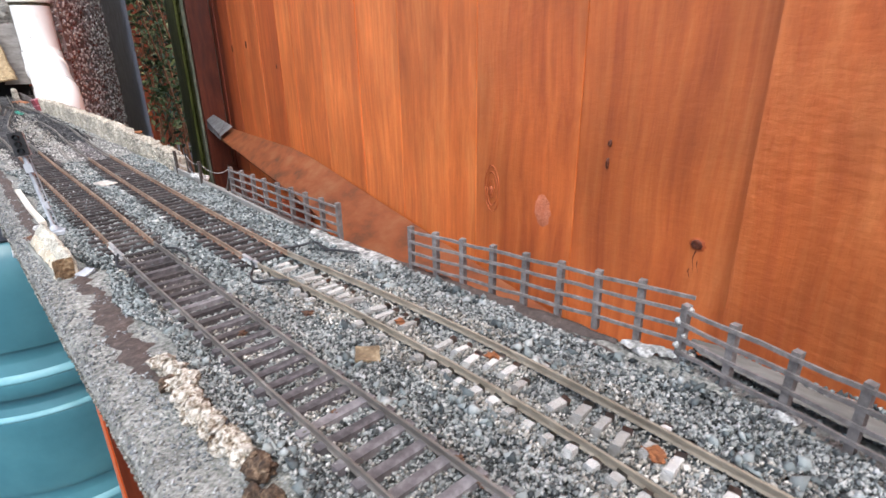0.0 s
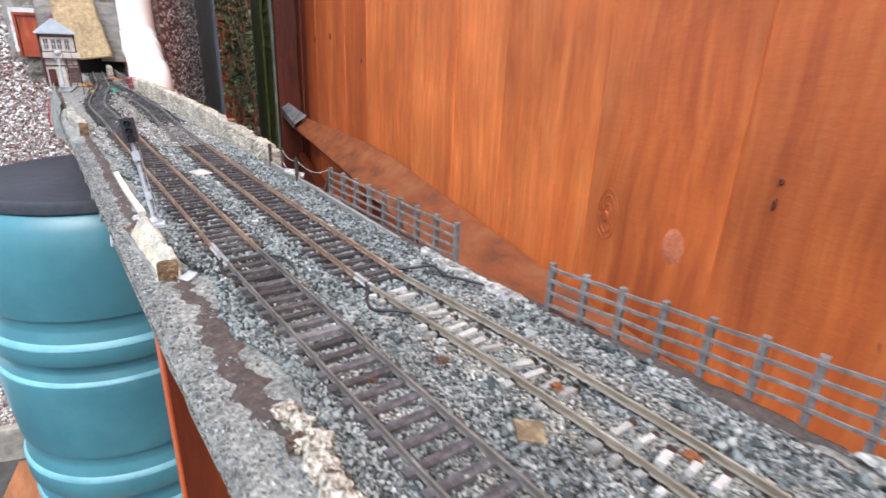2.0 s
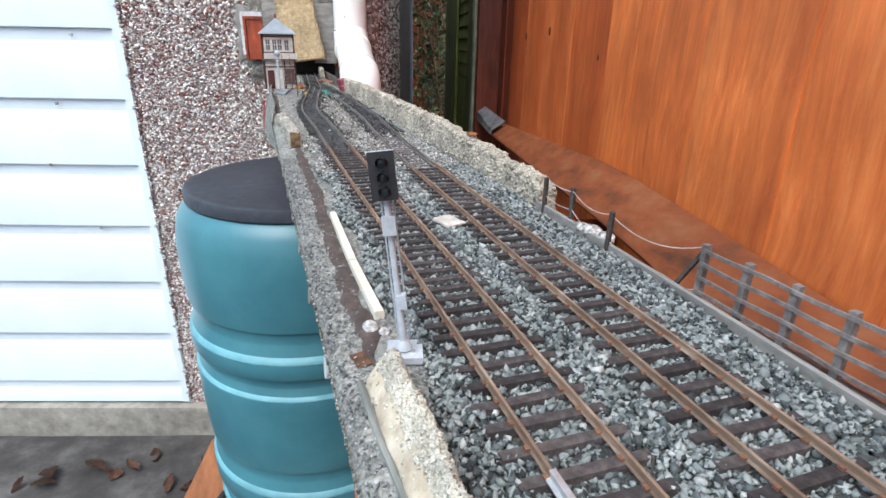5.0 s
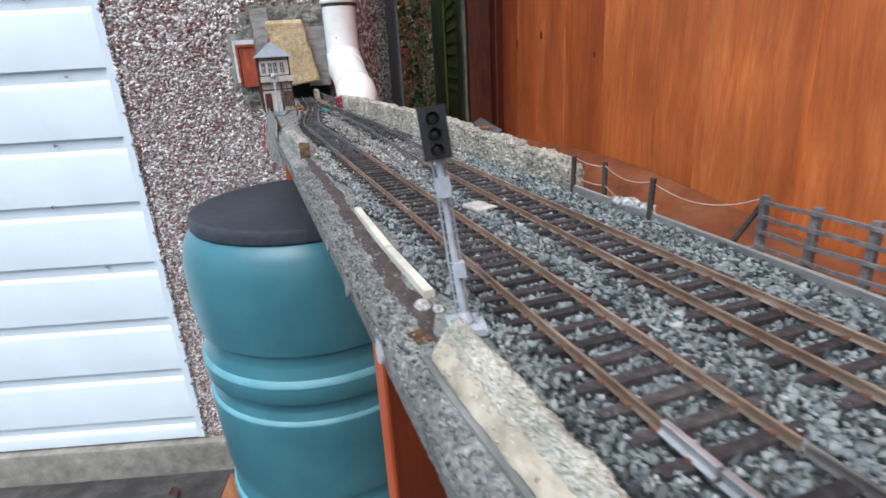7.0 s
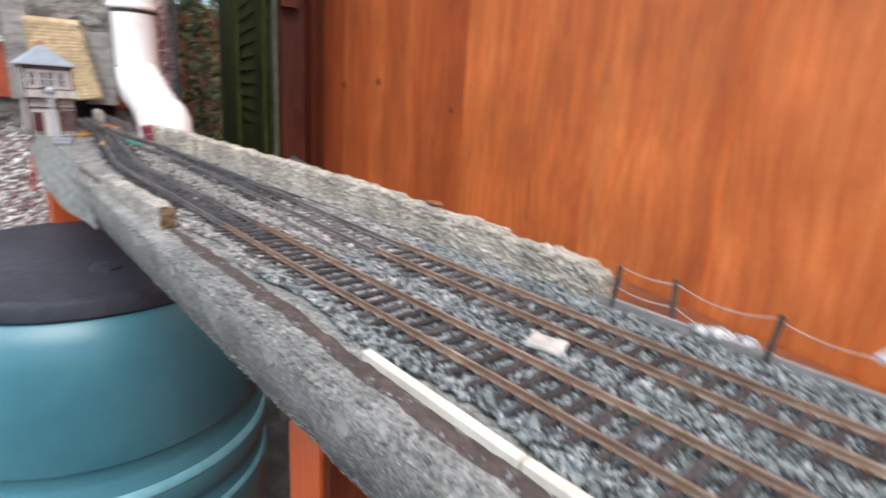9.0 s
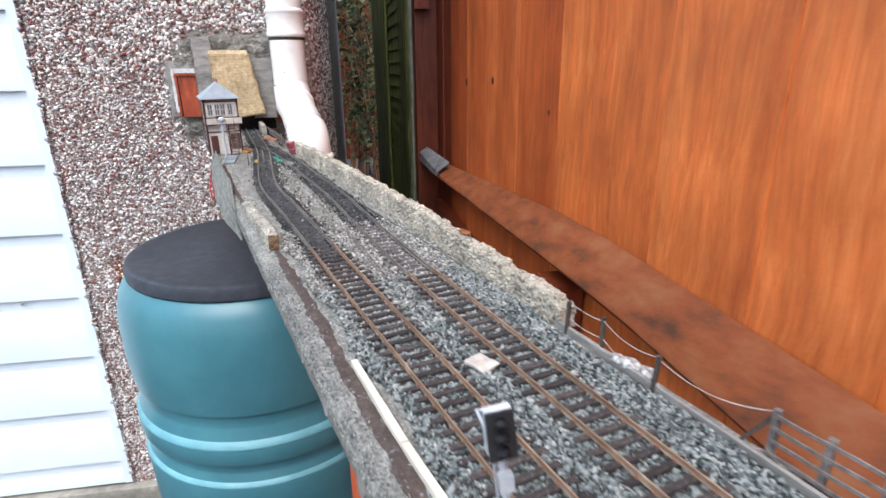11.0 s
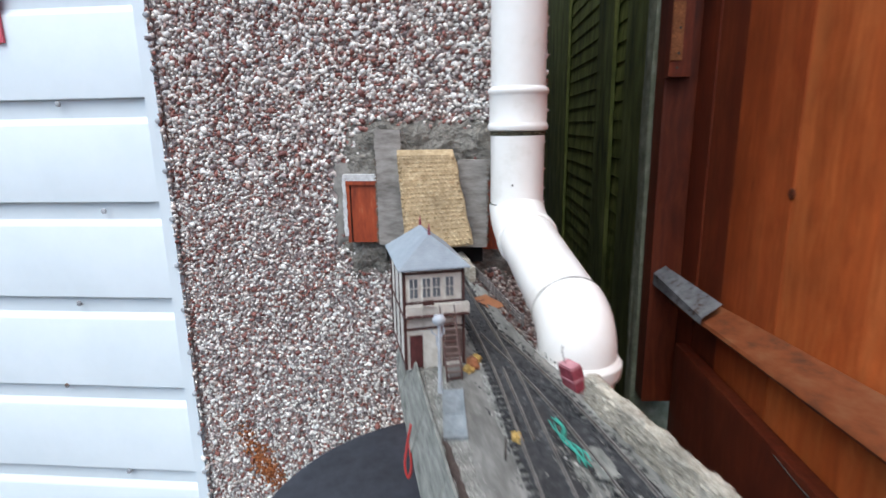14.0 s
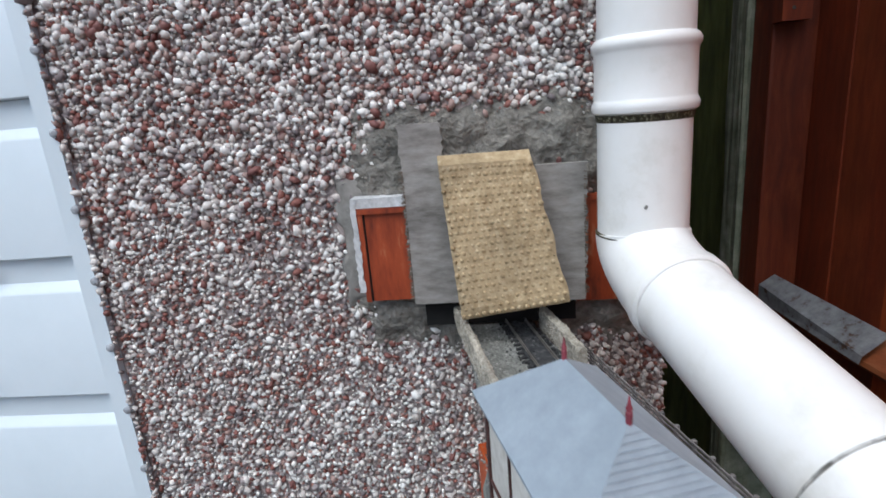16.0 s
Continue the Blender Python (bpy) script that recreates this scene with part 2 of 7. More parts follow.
LEAF = surf("dry_leaf", [(0.3, (0.06, 0.03, 0.02)), (0.7, (0.17, 0.085, 0.055))], 80, 0.8, 0.4, per="object", spread=0.4)
YELLOW_WOOD = surf("yellow_wood", [(0.3, (0.35, 0.17, 0.03)), (0.7, (0.62, 0.36, 0.09))], 30, 0.7, 0.3, stretch=(0.2, 1, 1))
BROWN_WOOD = surf("brown_wood", [(0.3, (0.18, 0.065, 0.025)), (0.7, (0.34, 0.14, 0.06))], 40, 0.8, 0.4, stretch=(1, 0.2, 1))
BOARD = surf("grit_coated_board", [(0.3, (0.085, 0.088, 0.075)), (0.46, (0.178, 0.180, 0.162)), (0.58, (0.285, 0.283, 0.262)), (0.72, (0.44, 0.435, 0.415))], 620, 0.95, 0.8, bump_scale=900, dist=0.0013, large=0.35)
BROWN = surf("brown_paint_and_gap_shade", [(0.35, (0.042, 0.031, 0.027)), (0.6, (0.082, 0.062, 0.054)), (0.75, (0.17, 0.14, 0.12))], 350, 0.85, 0.5, dist=0.0008)
ASH = surf("black_ash", [(0.35, (0.018, 0.019, 0.021)), (0.54, (0.040, 0.040, 0.042)), (0.64, (0.080, 0.079, 0.077)), (0.76, (0.165, 0.16, 0.152))], 160, 0.9, 0.8, dist=0.0008)
GRANITE = [(0.0, (0.020, 0.024, 0.025)), (0.25, (0.060, 0.071, 0.073)), (0.5, (0.162, 0.186, 0.184)), (0.75, (0.232, 0.258, 0.254)), (0.95, (0.30, 0.320, 0.312)), (1.0, (0.42, 0.43, 0.415))]
BALLAST = surf("granite_ballast", GRANITE, 500, 0.8, 0.2, per="island", spread=1, large=0.3)
BALLAST_PALE = surf("dusty_ballast", [(p, tuple(min(0.42, 0.006 + v * s) for v, s in zip(c, (1.16, 1.08, 1.05)))) for p, c in GRANITE], 500, 0.85, 0.2, per="island", spread=1, large=0.35)
GRIT = surf("fine_grit", [(0.0, (0.09, 0.09, 0.085)), (0.4, (0.22, 0.22, 0.205)), (0.75, (0.36, 0.35, 0.33)), (1.0, (0.6, 0.58, 0.55))], 500, 0.9, 0.1, per="island", spread=1, large=0.3)
SLEEPER = surf("dark_sleeper", [(0.3, (0.020, 0.017, 0.017)), (0.55, (0.050, 0.042, 0.042)), (0.75, (0.10, 0.085, 0.08))], 400, 0.8, 0.3, dist=0.0004, per="object", spread=0.3)
SLEEPER_BLACK = surf("sooty_sleeper", [(0.3, (0.016, 0.016, 0.017)), (0.55, (0.036, 0.035, 0.036)), (0.75, (0.085, 0.082, 0.08))], 300, 0.85, 0.3, dist=0.0004, per="object", spread=0.3)
SLEEPER_GREY = surf("grey_brown_sleeper", [(0.3, (0.045, 0.039, 0.041)), (0.52, (0.108, 0.096, 0.099)), (0.75, (0.20, 0.185, 0.19))], 260, 0.85, 0.3, dist=0.0004, per="object", spread=0.3)
SLEEPER_WHITE = surf("chalky_sleeper", [(0.28, (0.14, 0.13, 0.12)), (0.46, (0.27, 0.26, 0.24)), (0.56, (0.49, 0.48, 0.455)), (0.7, (0.65, 0.64, 0.615))], 300, 0.9, 0.4, dist=0.0004, per="object", spread=0.16)
RUST_RAIL = surf("rusty_rail", [(0.3, (0.14, 0.088, 0.060)), (0.55, (0.265, 0.182, 0.125)), (0.75, (0.44, 0.355, 0.275))], 300, 0.6, 0.3, dist=0.0003, stretch=(1, 0.3, 1), metal=0.15)
RUST_CHAIR = surf("rust_brown_chairs", [(0.3, (0.09, 0.045, 0.028)), (0.55, (0.18, 0.09, 0.055)), (0.75, (0.30, 0.17, 0.11))], 400, 0.8, 0.3, dist=0.0003)
DULL_RAIL = surf("brown_weathered_rail", [(0.3, (0.10, 0.085, 0.075)), (0.55, (0.185, 0.165, 0.145)), (0.75, (0.33, 0.31, 0.28))], 300, 0.55, 0.3, dist=0.0003, stretch=(1, 0.3, 1), metal=0.25)
BLACK_RAIL = surf("sooty_rail", [(0.3, (0.085, 0.076, 0.068)), (0.55, (0.19, 0.175, 0.16)), (0.75, (0.36, 0.345, 0.32))], 300, 0.42, 0.2, dist=0.0003, metal=0.3)
STEEL = surf("bare_solder", [(0.3, (0.42, 0.42, 0.42)), (0.7, (0.66, 0.66, 0.65))], 300, 0.35, 0.1, metal=0.6)
TAN_RAIL = surf("tan_rail", [(0.3, (0.16, 0.13, 0.095)), (0.55, (0.27, 0.23, 0.175)), (0.75, (0.42, 0.38, 0.31))], 300, 0.6, 0.3, dist=0.0003, stretch=(1, 0.3, 1), metal=0.15)
DUST = surf("grey_dust", [(0.0, (0.085, 0.092, 0.096)), (0.5, (0.18, 0.19, 0.194)), (0.9, (0.29, 0.30, 0.30)), (1.0, (0.42, 0.43, 0.425))], 500, 0.9, 0.1, per="island", spread=1, large=0.3)
FENCE_GREY = surf("grey_fence_plastic", [(0.3, (0.085, 0.074, 0.070)), (0.5, (0.15, 0.134, 0.127)), (0.7, (0.24, 0.218, 0.208))], 300, 0.7, 0.2, dist=0.0003)
POST_DARK = surf("dark_wire_post", [(0.3, (0.03, 0.025, 0.022)), (0.7, (0.09, 0.075, 0.065))], 500, 0.8, 0.2)
WIRE = surf("grey_wire", [(0.3, (0.28, 0.25, 0.24)), (0.7, (0.45, 0.42, 0.40))], 300, 0.5, 0)
CABLE = surf("black_cable", [(0.3, (0.012, 0.012, 0.014)), (0.7, (0.035, 0.035, 0.037))], 300, 0.5, 0.1)
CREAM = surf("cream_cork_stone", [(0.3, (0.30, 0.27, 0.21)), (0.42, (0.54, 0.51, 0.42)), (0.58, (0.70, 0.68, 0.59)), (0.7, (0.80, 0.78, 0.70))], 620, 0.95, 1.0, bump_scale=900, dist=0.0022, large=0.3)
CREAM_GREY = surf("greyed_cork_stone", [(0.3, (0.17, 0.155, 0.125)), (0.44, (0.38, 0.36, 0.31)), (0.58, (0.56, 0.54, 0.48)), (0.7, (0.70, 0.68, 0.62))], 500, 0.95, 1.0, bump_scale=800, dist=0.0022, large=0.4)
CREAM_END = surf("brown_cork_end", [(0.3, (0.06, 0.035, 0.02)), (0.55, (0.20, 0.13, 0.07)), (0.75, (0.40, 0.30, 0.18))], 300, 0.95, 0.9, dist=0.002)
CORK_BROWN = surf("dark_brown_cork", [(0.34, (0.022, 0.014, 0.009)), (0.50, (0.085, 0.054, 0.034)), (0.62, (0.20, 0.14, 0.09)), (0.75, (0.42, 0.36, 0.28))], 420, 0.95, 1.0, bump_scale=700, dist=0.0018)
WALL_STONE = surf("pale_grey_cork_wall", [(0.3, (0.17, 0.148, 0.115)), (0.48, (0.42, 0.380, 0.310)), (0.7, (0.62, 0.575, 0.49))], 300, 0.95, 1.0, bump_scale=450, dist=0.002, large=0.35)
PLASTER = surf("white_plaster", [(0.36, (0.13, 0.13, 0.125)), (0.46, (0.36, 0.355, 0.34)), (0.56, (0.62, 0.61, 0.59)), (0.7, (0.76, 0.75, 0.73))], 330, 0.9, 0.7, dist=0.001)
PLASTER_GREY = surf("greyed_plaster", [(0.36, (0.09, 0.09, 0.085)), (0.48, (0.24, 0.24, 0.225)), (0.58, (0.42, 0.415, 0.395)), (0.72, (0.66, 0.65, 0.63))], 300, 0.92, 0.9, dist=0.0014, large=0.4)
ROCK = surf("white_broken_rock", [(0.36, (0.045, 0.030, 0.020)), (0.44, (0.22, 0.18, 0.13)), (0.52, (0.50, 0.465, 0.40)), (0.7, (0.74, 0.71, 0.65))], 420, 0.9, 0.8, dist=0.0015, large=0.4)
STRIP = surf("cream_plastic_strip", [(0.3, (0.55, 0.51, 0.42)), (0.7, (0.70, 0.66, 0.56))], 250, 0.7, 0.2, dist=0.0005)
SIGNAL_GREY = surf("signal_grey_paint", [(0.3, (0.33, 0.36, 0.40)), (0.7, (0.50, 0.53, 0.57))], 400, 0.5, 0.15, dist=0.0003)
# Lit copy of the signal grey.
SIGNAL_LIT = surf("lit_signal_grey", [(0.3, (0.50, 0.54, 0.59)), (0.7, (0.64, 0.68, 0.72))], 400, 0.5, 0.15, dist=0.0003)
SIGNAL_BLACK = surf("signal_black_paint", [(0.3, (0.010, 0.010, 0.012)), (0.7, (0.03, 0.03, 0.032))], 300, 0.5, 0.1)
# Lighter than the head's black: sky reflection put into the hood colour.
HOOD = surf("sky_sheen_hood_grey", [(0.3, (0.035, 0.037, 0.042)), (0.7, (0.085, 0.09, 0.10))], 300, 0.45, 0.1)
SIGNAL_LENS = surf("smoky_lens", [(0.3, (0.03, 0.035, 0.04)), (0.7, (0.07, 0.08, 0.085))], 300, 0.15, 0)
EDGING = surf("grey_edging", [(0.3, (0.14, 0.135, 0.125)), (0.7, (0.30, 0.29, 0.27))], 300, 0.85, 0.4, dist=0.0005, stretch=(1, 0.2, 1))
RUST = surf("rusty_scrap", [(0.3, (0.10, 0.035, 0.015)), (0.6, (0.27, 0.10, 0.035)), (0.75, (0.36, 0.2, 0.1))], 300, 0.9, 0.5, dist=0.001)
RUST_STAIN = surf("rust_run", [(0.3, (0.16, 0.050, 0.018)), (0.6, (0.36, 0.125, 0.040)), (0.75, (0.46, 0.22, 0.10))], 300, 0.9, 0.5, dist=0.001)
FLAKE = surf("dead_leaf_flake", [(0.3, (0.035, 0.018, 0.012)), (0.6, (0.12, 0.058, 0.03)), (0.75, (0.22, 0.13, 0.08))], 500, 0.9, 0.5, dist=0.001)
GRIME = surf("pale_grime", [(0.40, (0.10, 0.095, 0.08)), (0.6, (0.60, 0.59, 0.56))], 90, 0.9, 0.2)
DUSTY = surf("beige_track_dust", [(0.0, (0.10, 0.09, 0.075)), (0.4, (0.24, 0.225, 0.195)), (0.8, (0.40, 0.38, 0.34)), (1.0, (0.60, 0.58, 0.54))], 500, 0.95, 0.1, per="island", spread=1, large=0.4)
SHRUB = surf("shrub_leaves", [(0.0, (0.020, 0.028, 0.010)), (0.5, (0.06, 0.085, 0.022)), (0.85, (0.15, 0.17, 0.05)), (1.0, (0.30, 0.27, 0.12))], 60, 0.7, 0, per="island", spread=1, large=0.3)
MOSSY = surf("dark_green_batten", [(0.3, (0.045, 0.056, 0.016)), (0.5, (0.125, 0.145, 0.034)), (0.72, (0.23, 0.245, 0.075))], 20, 0.85, 0.5, stretch=(1, 1, 0.25), large=0.4)
TAN_TILE = surf("tan_scrap", [(0.3, (0.085, 0.06, 0.035)), (0.55, (0.20, 0.145, 0.085)), (0.72, (0.36, 0.30, 0.20))], 300, 0.85, 0.5, dist=0.001)
PALE_TILE = surf("pale_stone_chip", [(0.3, (0.36, 0.33, 0.29)), (0.7, (0.60, 0.57, 0.52))], 250, 0.85, 0.4, dist=0.0008)
ROOF = surf("blue_grey_slate", [(0.3, (0.25, 0.29, 0.33)), (0.7, (0.33, 0.375, 0.42))], 90, 0.55, 0.12, bump_scale=500, dist=0.0003, large=0.10)
BOX_WHITE = surf("off_white_boarding", [(0.3, (0.52, 0.49, 0.43)), (0.7, (0.70, 0.68, 0.63))], 200, 0.7, 0.2, dist=0.0003)
BOX_BROWN = surf("dark_brown_trim", [(0.3, (0.035, 0.015, 0.014)), (0.7, (0.085, 0.035, 0.03))], 300, 0.6, 0.1)
BOX_GLASS = surf("dark_window_glass", [(0.3, (0.10, 0.11, 0.125)), (0.7, (0.2, 0.215, 0.24))], 150, 0.1, 0, spec=0.6)
DOOR_BROWN = surf("dark_maroon_door", [(0.3, (0.05, 0.015, 0.015)), (0.7, (0.12, 0.035, 0.035))], 200, 0.5, 0.15)
STEPS_GREY = surf("dirty_grey_steps", [(0.3, (0.085, 0.055, 0.048)), (0.7, (0.20, 0.145, 0.13))], 300, 0.8, 0.2)
MAROON = surf("maroon_paint", [(0.3, (0.16, 0.022, 0.035)), (0.7, (0.34, 0.075, 0.10))], 200, 0.5, 0.15)
PINK = surf("faded_pink_paint", [(0.3, (0.42, 0.16, 0.19)), (0.7, (0.55, 0.30, 0.32))], 200, 0.6, 0.15)
FOAM = surf("sandstone_foam", [(0.3, (0.30, 0.215, 0.115)), (0.55, (0.46, 0.35, 0.205)), (0.75, (0.58, 0.475, 0.315))], 160, 0.95, 0.35, dist=0.0008, large=0.25)
SLATE_BOARD = surf("grey_fibre_board", [(0.3, (0.16, 0.145, 0.13)), (0.5, (0.275, 0.255, 0.235)), (0.72, (0.38, 0.36, 0.335))], 130, 0.85, 0.35, dist=0.0007, stretch=(0.12, 1, 1), large=0.3)
EDGE_GRIT = surf("edge_grit", [(0.0, (0.075, 0.076, 0.062)), (0.5, (0.19, 0.188, 0.160)), (0.85, (0.28, 0.28, 0.25)), (1.0, (0.5, 0.49, 0.46))], 500, 0.9, 0.1, per="island", spread=1, large=0.3)
PANEL_GREY = surf("grey_green_panel", [(0.3, (0.095, 0.098, 0.088)), (0.5, (0.20, 0.205, 0.185)), (0.72, (0.31, 0.312, 0.285))], 160, 0.9, 0.6, dist=0.001, stretch=(1, 0.25, 1))
YARD_GREY = surf("smooth_yard_cement", [(0.3, (0.10, 0.098, 0.088)), (0.5, (0.175, 0.172, 0.158)), (0.72, (0.27, 0.265, 0.245))], 120, 0.9, 0.5, dist=0.0008, stretch=(1, 0.3, 1), large=0.4)
PALE_FILLER = surf("pale_grey_filler", [(0.3, (0.34, 0.355, 0.36)), (0.7, (0.52, 0.54, 0.55))], 300, 0.6, 0.3, dist=0.0004)
PALE_BOARD = surf("pale_warm_board", [(0.3, (0.50, 0.485, 0.465)), (0.7, (0.66, 0.645, 0.625))], 40, 0.6, 0.2, large=0.15)
TAN_STONE = surf("tan_sawn_stone", [(0.3, (0.36, 0.30, 0.22)), (0.46, (0.47, 0.405, 0.305)), (0.60, (0.56, 0.50, 0.39)), (0.74, (0.66, 0.61, 0.51))], 220, 0.95, 0.6, bump_scale=500, dist=0.0009, large=0.35)
SLAB_BLUE = surf("blue_grey_model_paint", [(0.3, (0.14, 0.165, 0.18)), (0.7, (0.25, 0.275, 0.29))], 220, 0.7, 0.25, dist=0.0005, large=0.25)
ASH_GRAIN = surf("black_ash_grain", [(0.0, (0.014, 0.015, 0.017)), (0.6, (0.036, 0.037, 0.040)), (0.9, (0.075, 0.075, 0.077)), (1.0, (0.17, 0.17, 0.165))], 500, 0.9, 0.1, per="island", spread=1, large=0.3)
FIBRE = surf("torn_brown_fibre", [(0.3, (0.07, 0.050, 0.036)), (0.7, (0.20, 0.16, 0.125))], 300, 0.95, 0.2)
WHITE_FILLER = surf("white_filler", [(0.3, (0.5, 0.5, 0.5)), (0.7, (0.78, 0.78, 0.78))], 200, 0.8, 0.6, dist=0.002)
GALV = surf("galvanised_steel", [(0.34, (0.15, 0.085, 0.055)), (0.42, (0.32, 0.33, 0.35)), (0.7, (0.50, 0.52, 0.55))], 60, 0.55, 0.2, metal=0.1)
RED_SIGN = surf("red_sign_plastic", [(0.3, (0.55, 0.075, 0.11)), (0.7, (0.62, 0.10, 0.14))], 20, 0.4, 0.02)
YELLOW = surf("yellow_moss", [(0.3, (0.34, 0.21, 0.05)), (0.7, (0.52, 0.36, 0.12))], 300, 0.9, 0.5)
GREEN_WIRE = surf("green_thread", [(0.3, (0.03, 0.22, 0.16)), (0.7, (0.08, 0.38, 0.3))], 300, 0.6, 0)
RED_CORD = surf("red_cord", [(0.3, (0.45, 0.03, 0.03)), (0.7, (0.6, 0.08, 0.07))], 300, 0.6, 0)
# Dark underlay colour that deepens the shade between the stones.
BED = surf("ballast_gap_shade", [(0.3, (0.03, 0.031, 0.03)), (0.55, (0.07, 0.072, 0.068)), (0.75, (0.15, 0.15, 0.14))], 500, 0.95, 0.8, dist=0.001)
CRUMB = surf("wall_crumbs", [(0.0, (0.64, 0.615, 0.585)), (0.22, (0.48, 0.45, 0.425)), (0.42, (0.34, 0.315, 0.30)), (0.58, (0.23, 0.205, 0.20)), (0.70, (0.35, 0.155, 0.115)), (0.84, (0.25, 0.125, 0.10))], 400, 0.7, 0.15, per="island", spread=1, constant=True, large=0.2)
# Near black for the joint line and the painted shade in the tunnel mouth.
DARK = surf("mouth_shade_and_joint_black", [(0.3, (0.006, 0.006, 0.006)), (0.7, (0.015, 0.014, 0.013))], 40, 0.95, 0)


# ---------- mesh helpers ----------
class Shape:
    """A growing list of corners and faces."""

    def __init__(self):
        self.v, self.f = [], []

    def add(self, verts, faces):
        k = len(self.v)
        self.v += [tuple(p) for p in verts]
        self.f += [tuple(i + k for i in q) for q in faces]
        return self

    def box(self, a, b):
        (x0, y0, z0), (x1, y1, z1) = a, b
        return self.add([(x0, y0, z0), (x1, y0, z0), (x1, y1, z0), (x0, y1, z0), (x0, y0, z1), (x1, y0, z1), (x1, y1, z1), (x0, y1, z1)],
                        [(0, 3, 2, 1), (4, 5, 6, 7), (0, 1, 5, 4), (1, 2, 6, 5), (2, 3, 7, 6), (3, 0, 4, 7)])

    def sweep(self, pts, prof, closed=True, caps=True, up=(0, 0, 1)):
        """prof: (side, up) pairs swept along pts."""
        pts, up = [Vector(p) for p in pts], Vector(up)
        k = len(prof)
        verts, faces = [], []
        for i, p in enumerate(pts):
            d = (pts[min(i + 1, len(pts) - 1)] - pts[max(i - 1, 0)]).normalized()
            s = d.cross(up)
            s = s.normalized() if s.length > 1e-6 else Vector((1, 0, 0))
            u = s.cross(d).normalized()
            verts += [p + s * a + u * b for a, b in prof]
        for i in range(len(pts) - 1):
            for j in range(k if closed else k - 1):
                a, b = i * k + j, i * k + (j + 1) % k
                faces.append((a, b, b + k, a + k))
        if caps and closed:
            faces.append(tuple(reversed(range(k))))
            faces.append(tuple((len(pts) - 1) * k + j for j in range(k)))
        return self.add(verts, faces)

    def tube(self, pts, r, n=10):
        rr = r if callable(r) else (lambda i: r)
        pts = [Vector(p) for p in pts]
        verts, faces = [], []
        prev = None
        for i, p in enumerate(pts):
            d = (pts[min(i + 1, len(pts) - 1)] - pts[max(i - 1, 0)]).normalized()
            s = prev - d * prev.dot(d) if prev is not None else d.orthogonal()
            s.normalize()
            prev = s
            u = d.cross(s)
            verts += [p + (s * math.cos(2 * math.pi * j / n) + u * math.sin(2 * math.pi * j / n)) * rr(i) for j in range(n)]
        for i in range(len(pts) - 1):
            for j in range(n):
                a, b = i * n + j, i * n + (j + 1) % n
                faces.append((a, b, b + n, a + n))
        faces.append(tuple(reversed(range(n))))
        faces.append(tuple((len(pts) - 1) * n + j for j in range(n)))
        return self.add(verts, faces)

    def lathe(self, prof, n=64, at=(0, 0, 0)):
        """prof: (radius, height) from the bottom up round the upright axis at at."""
        verts = [(at[0] + r * math.cos(2 * math.pi * j / n), at[1] + r * math.sin(2 * math.pi * j / n), at[2] + h) for r, h in prof for j in range(n)]
        faces = []
        for i in range(len(prof) - 1):
            for j in range(n):
                a, b = i * n + j, i * n + (j + 1) % n
                faces.append((a, b, b + n, a + n))
        faces.append(tuple(reversed(range(n))))
        faces.append(tuple((len(prof) - 1) * n + j for j in range(n)))
        return self.add(verts, faces)

    def moved(self, m):
        self.v = [tuple(m @ Vector(p)) for p in self.v]
        return self


def curve_points(pts, step=6):
    """A smooth line through the points."""
    p = [Vector(q) for q in pts]
    out = []
    for i in range(len(p) - 1):
        a, b, c, d = p[max(i - 1, 0)], p[i], p[i + 1], p[min(i + 2, len(p) - 1)]
        for k in range(step):
            t = k / step
            out.append(0.5 * ((2 * b) + (c - a) * t + (2 * a - 5 * b + 4 * c - d) * t * t + (3 * b - a - 3 * c + d) * t ** 3))
    return out + [p[-1]]


def chamfered(a, b, w, m=None, wobble=0.0, cuts=0):
    """A box with bevelled edges, lightly uneven if asked."""
    s = Shape().box(a, b)
    bm = bmesh.new()
    vs = [bm.verts.new(p) for p in s.v]
    for q in s.f:
        bm.faces.new([vs[i] for i in q])
    if cuts:
        bmesh.ops.subdivide_edges(bm, edges=bm.edges[:], cuts=cuts, use_grid_fill=True)
    if w:
        sharp = [e for e in bm.edges if len(e.link_faces) == 2 and e.calc_face_angle() > 0.5]
        bmesh.ops.bevel(bm, geom=sharp, offset=w, segments=2, affect="EDGES", profile=0.6)
    if wobble:
        for v in bm.verts:
            v.co += noise.noise_vector(v.co * 160) * wobble + noise.noise_vector(v.co * 40) * wobble
    if m is not None:
        bm.transform(m)
    return bm


ORIGIN = {}


def to_mesh(name, src):
    me = bpy.data.meshes.new(name)
    if isinstance(src, Shape):
        me.from_pydata(src.v, [], src.f)
    else:
        src.to_mesh(me)
        src.free()
    return me


def finish(me, material, smooth):
    me.materials.append(material)
    if smooth:
        me.polygons.foreach_set("use_smooth", [True] * len(me.polygons))
        if smooth != "all":
            bm = bmesh.new()
            bm.from_mesh(me)
            for e in bm.edges:
                if len(e.link_faces) == 2 and e.calc_face_angle() > radians(35):
                    e.smooth = False
            bm.to_mesh(me)
            bm.free()
    me.update()


def thing(name, at, label, category, group="", kind=""):
    ob = new(name)
    ob.empty_display_size = 0.02
    ob.location = at
    ORIGIN[ob] = Vector(at)
    return tagged(ob, label, category, group, kind)


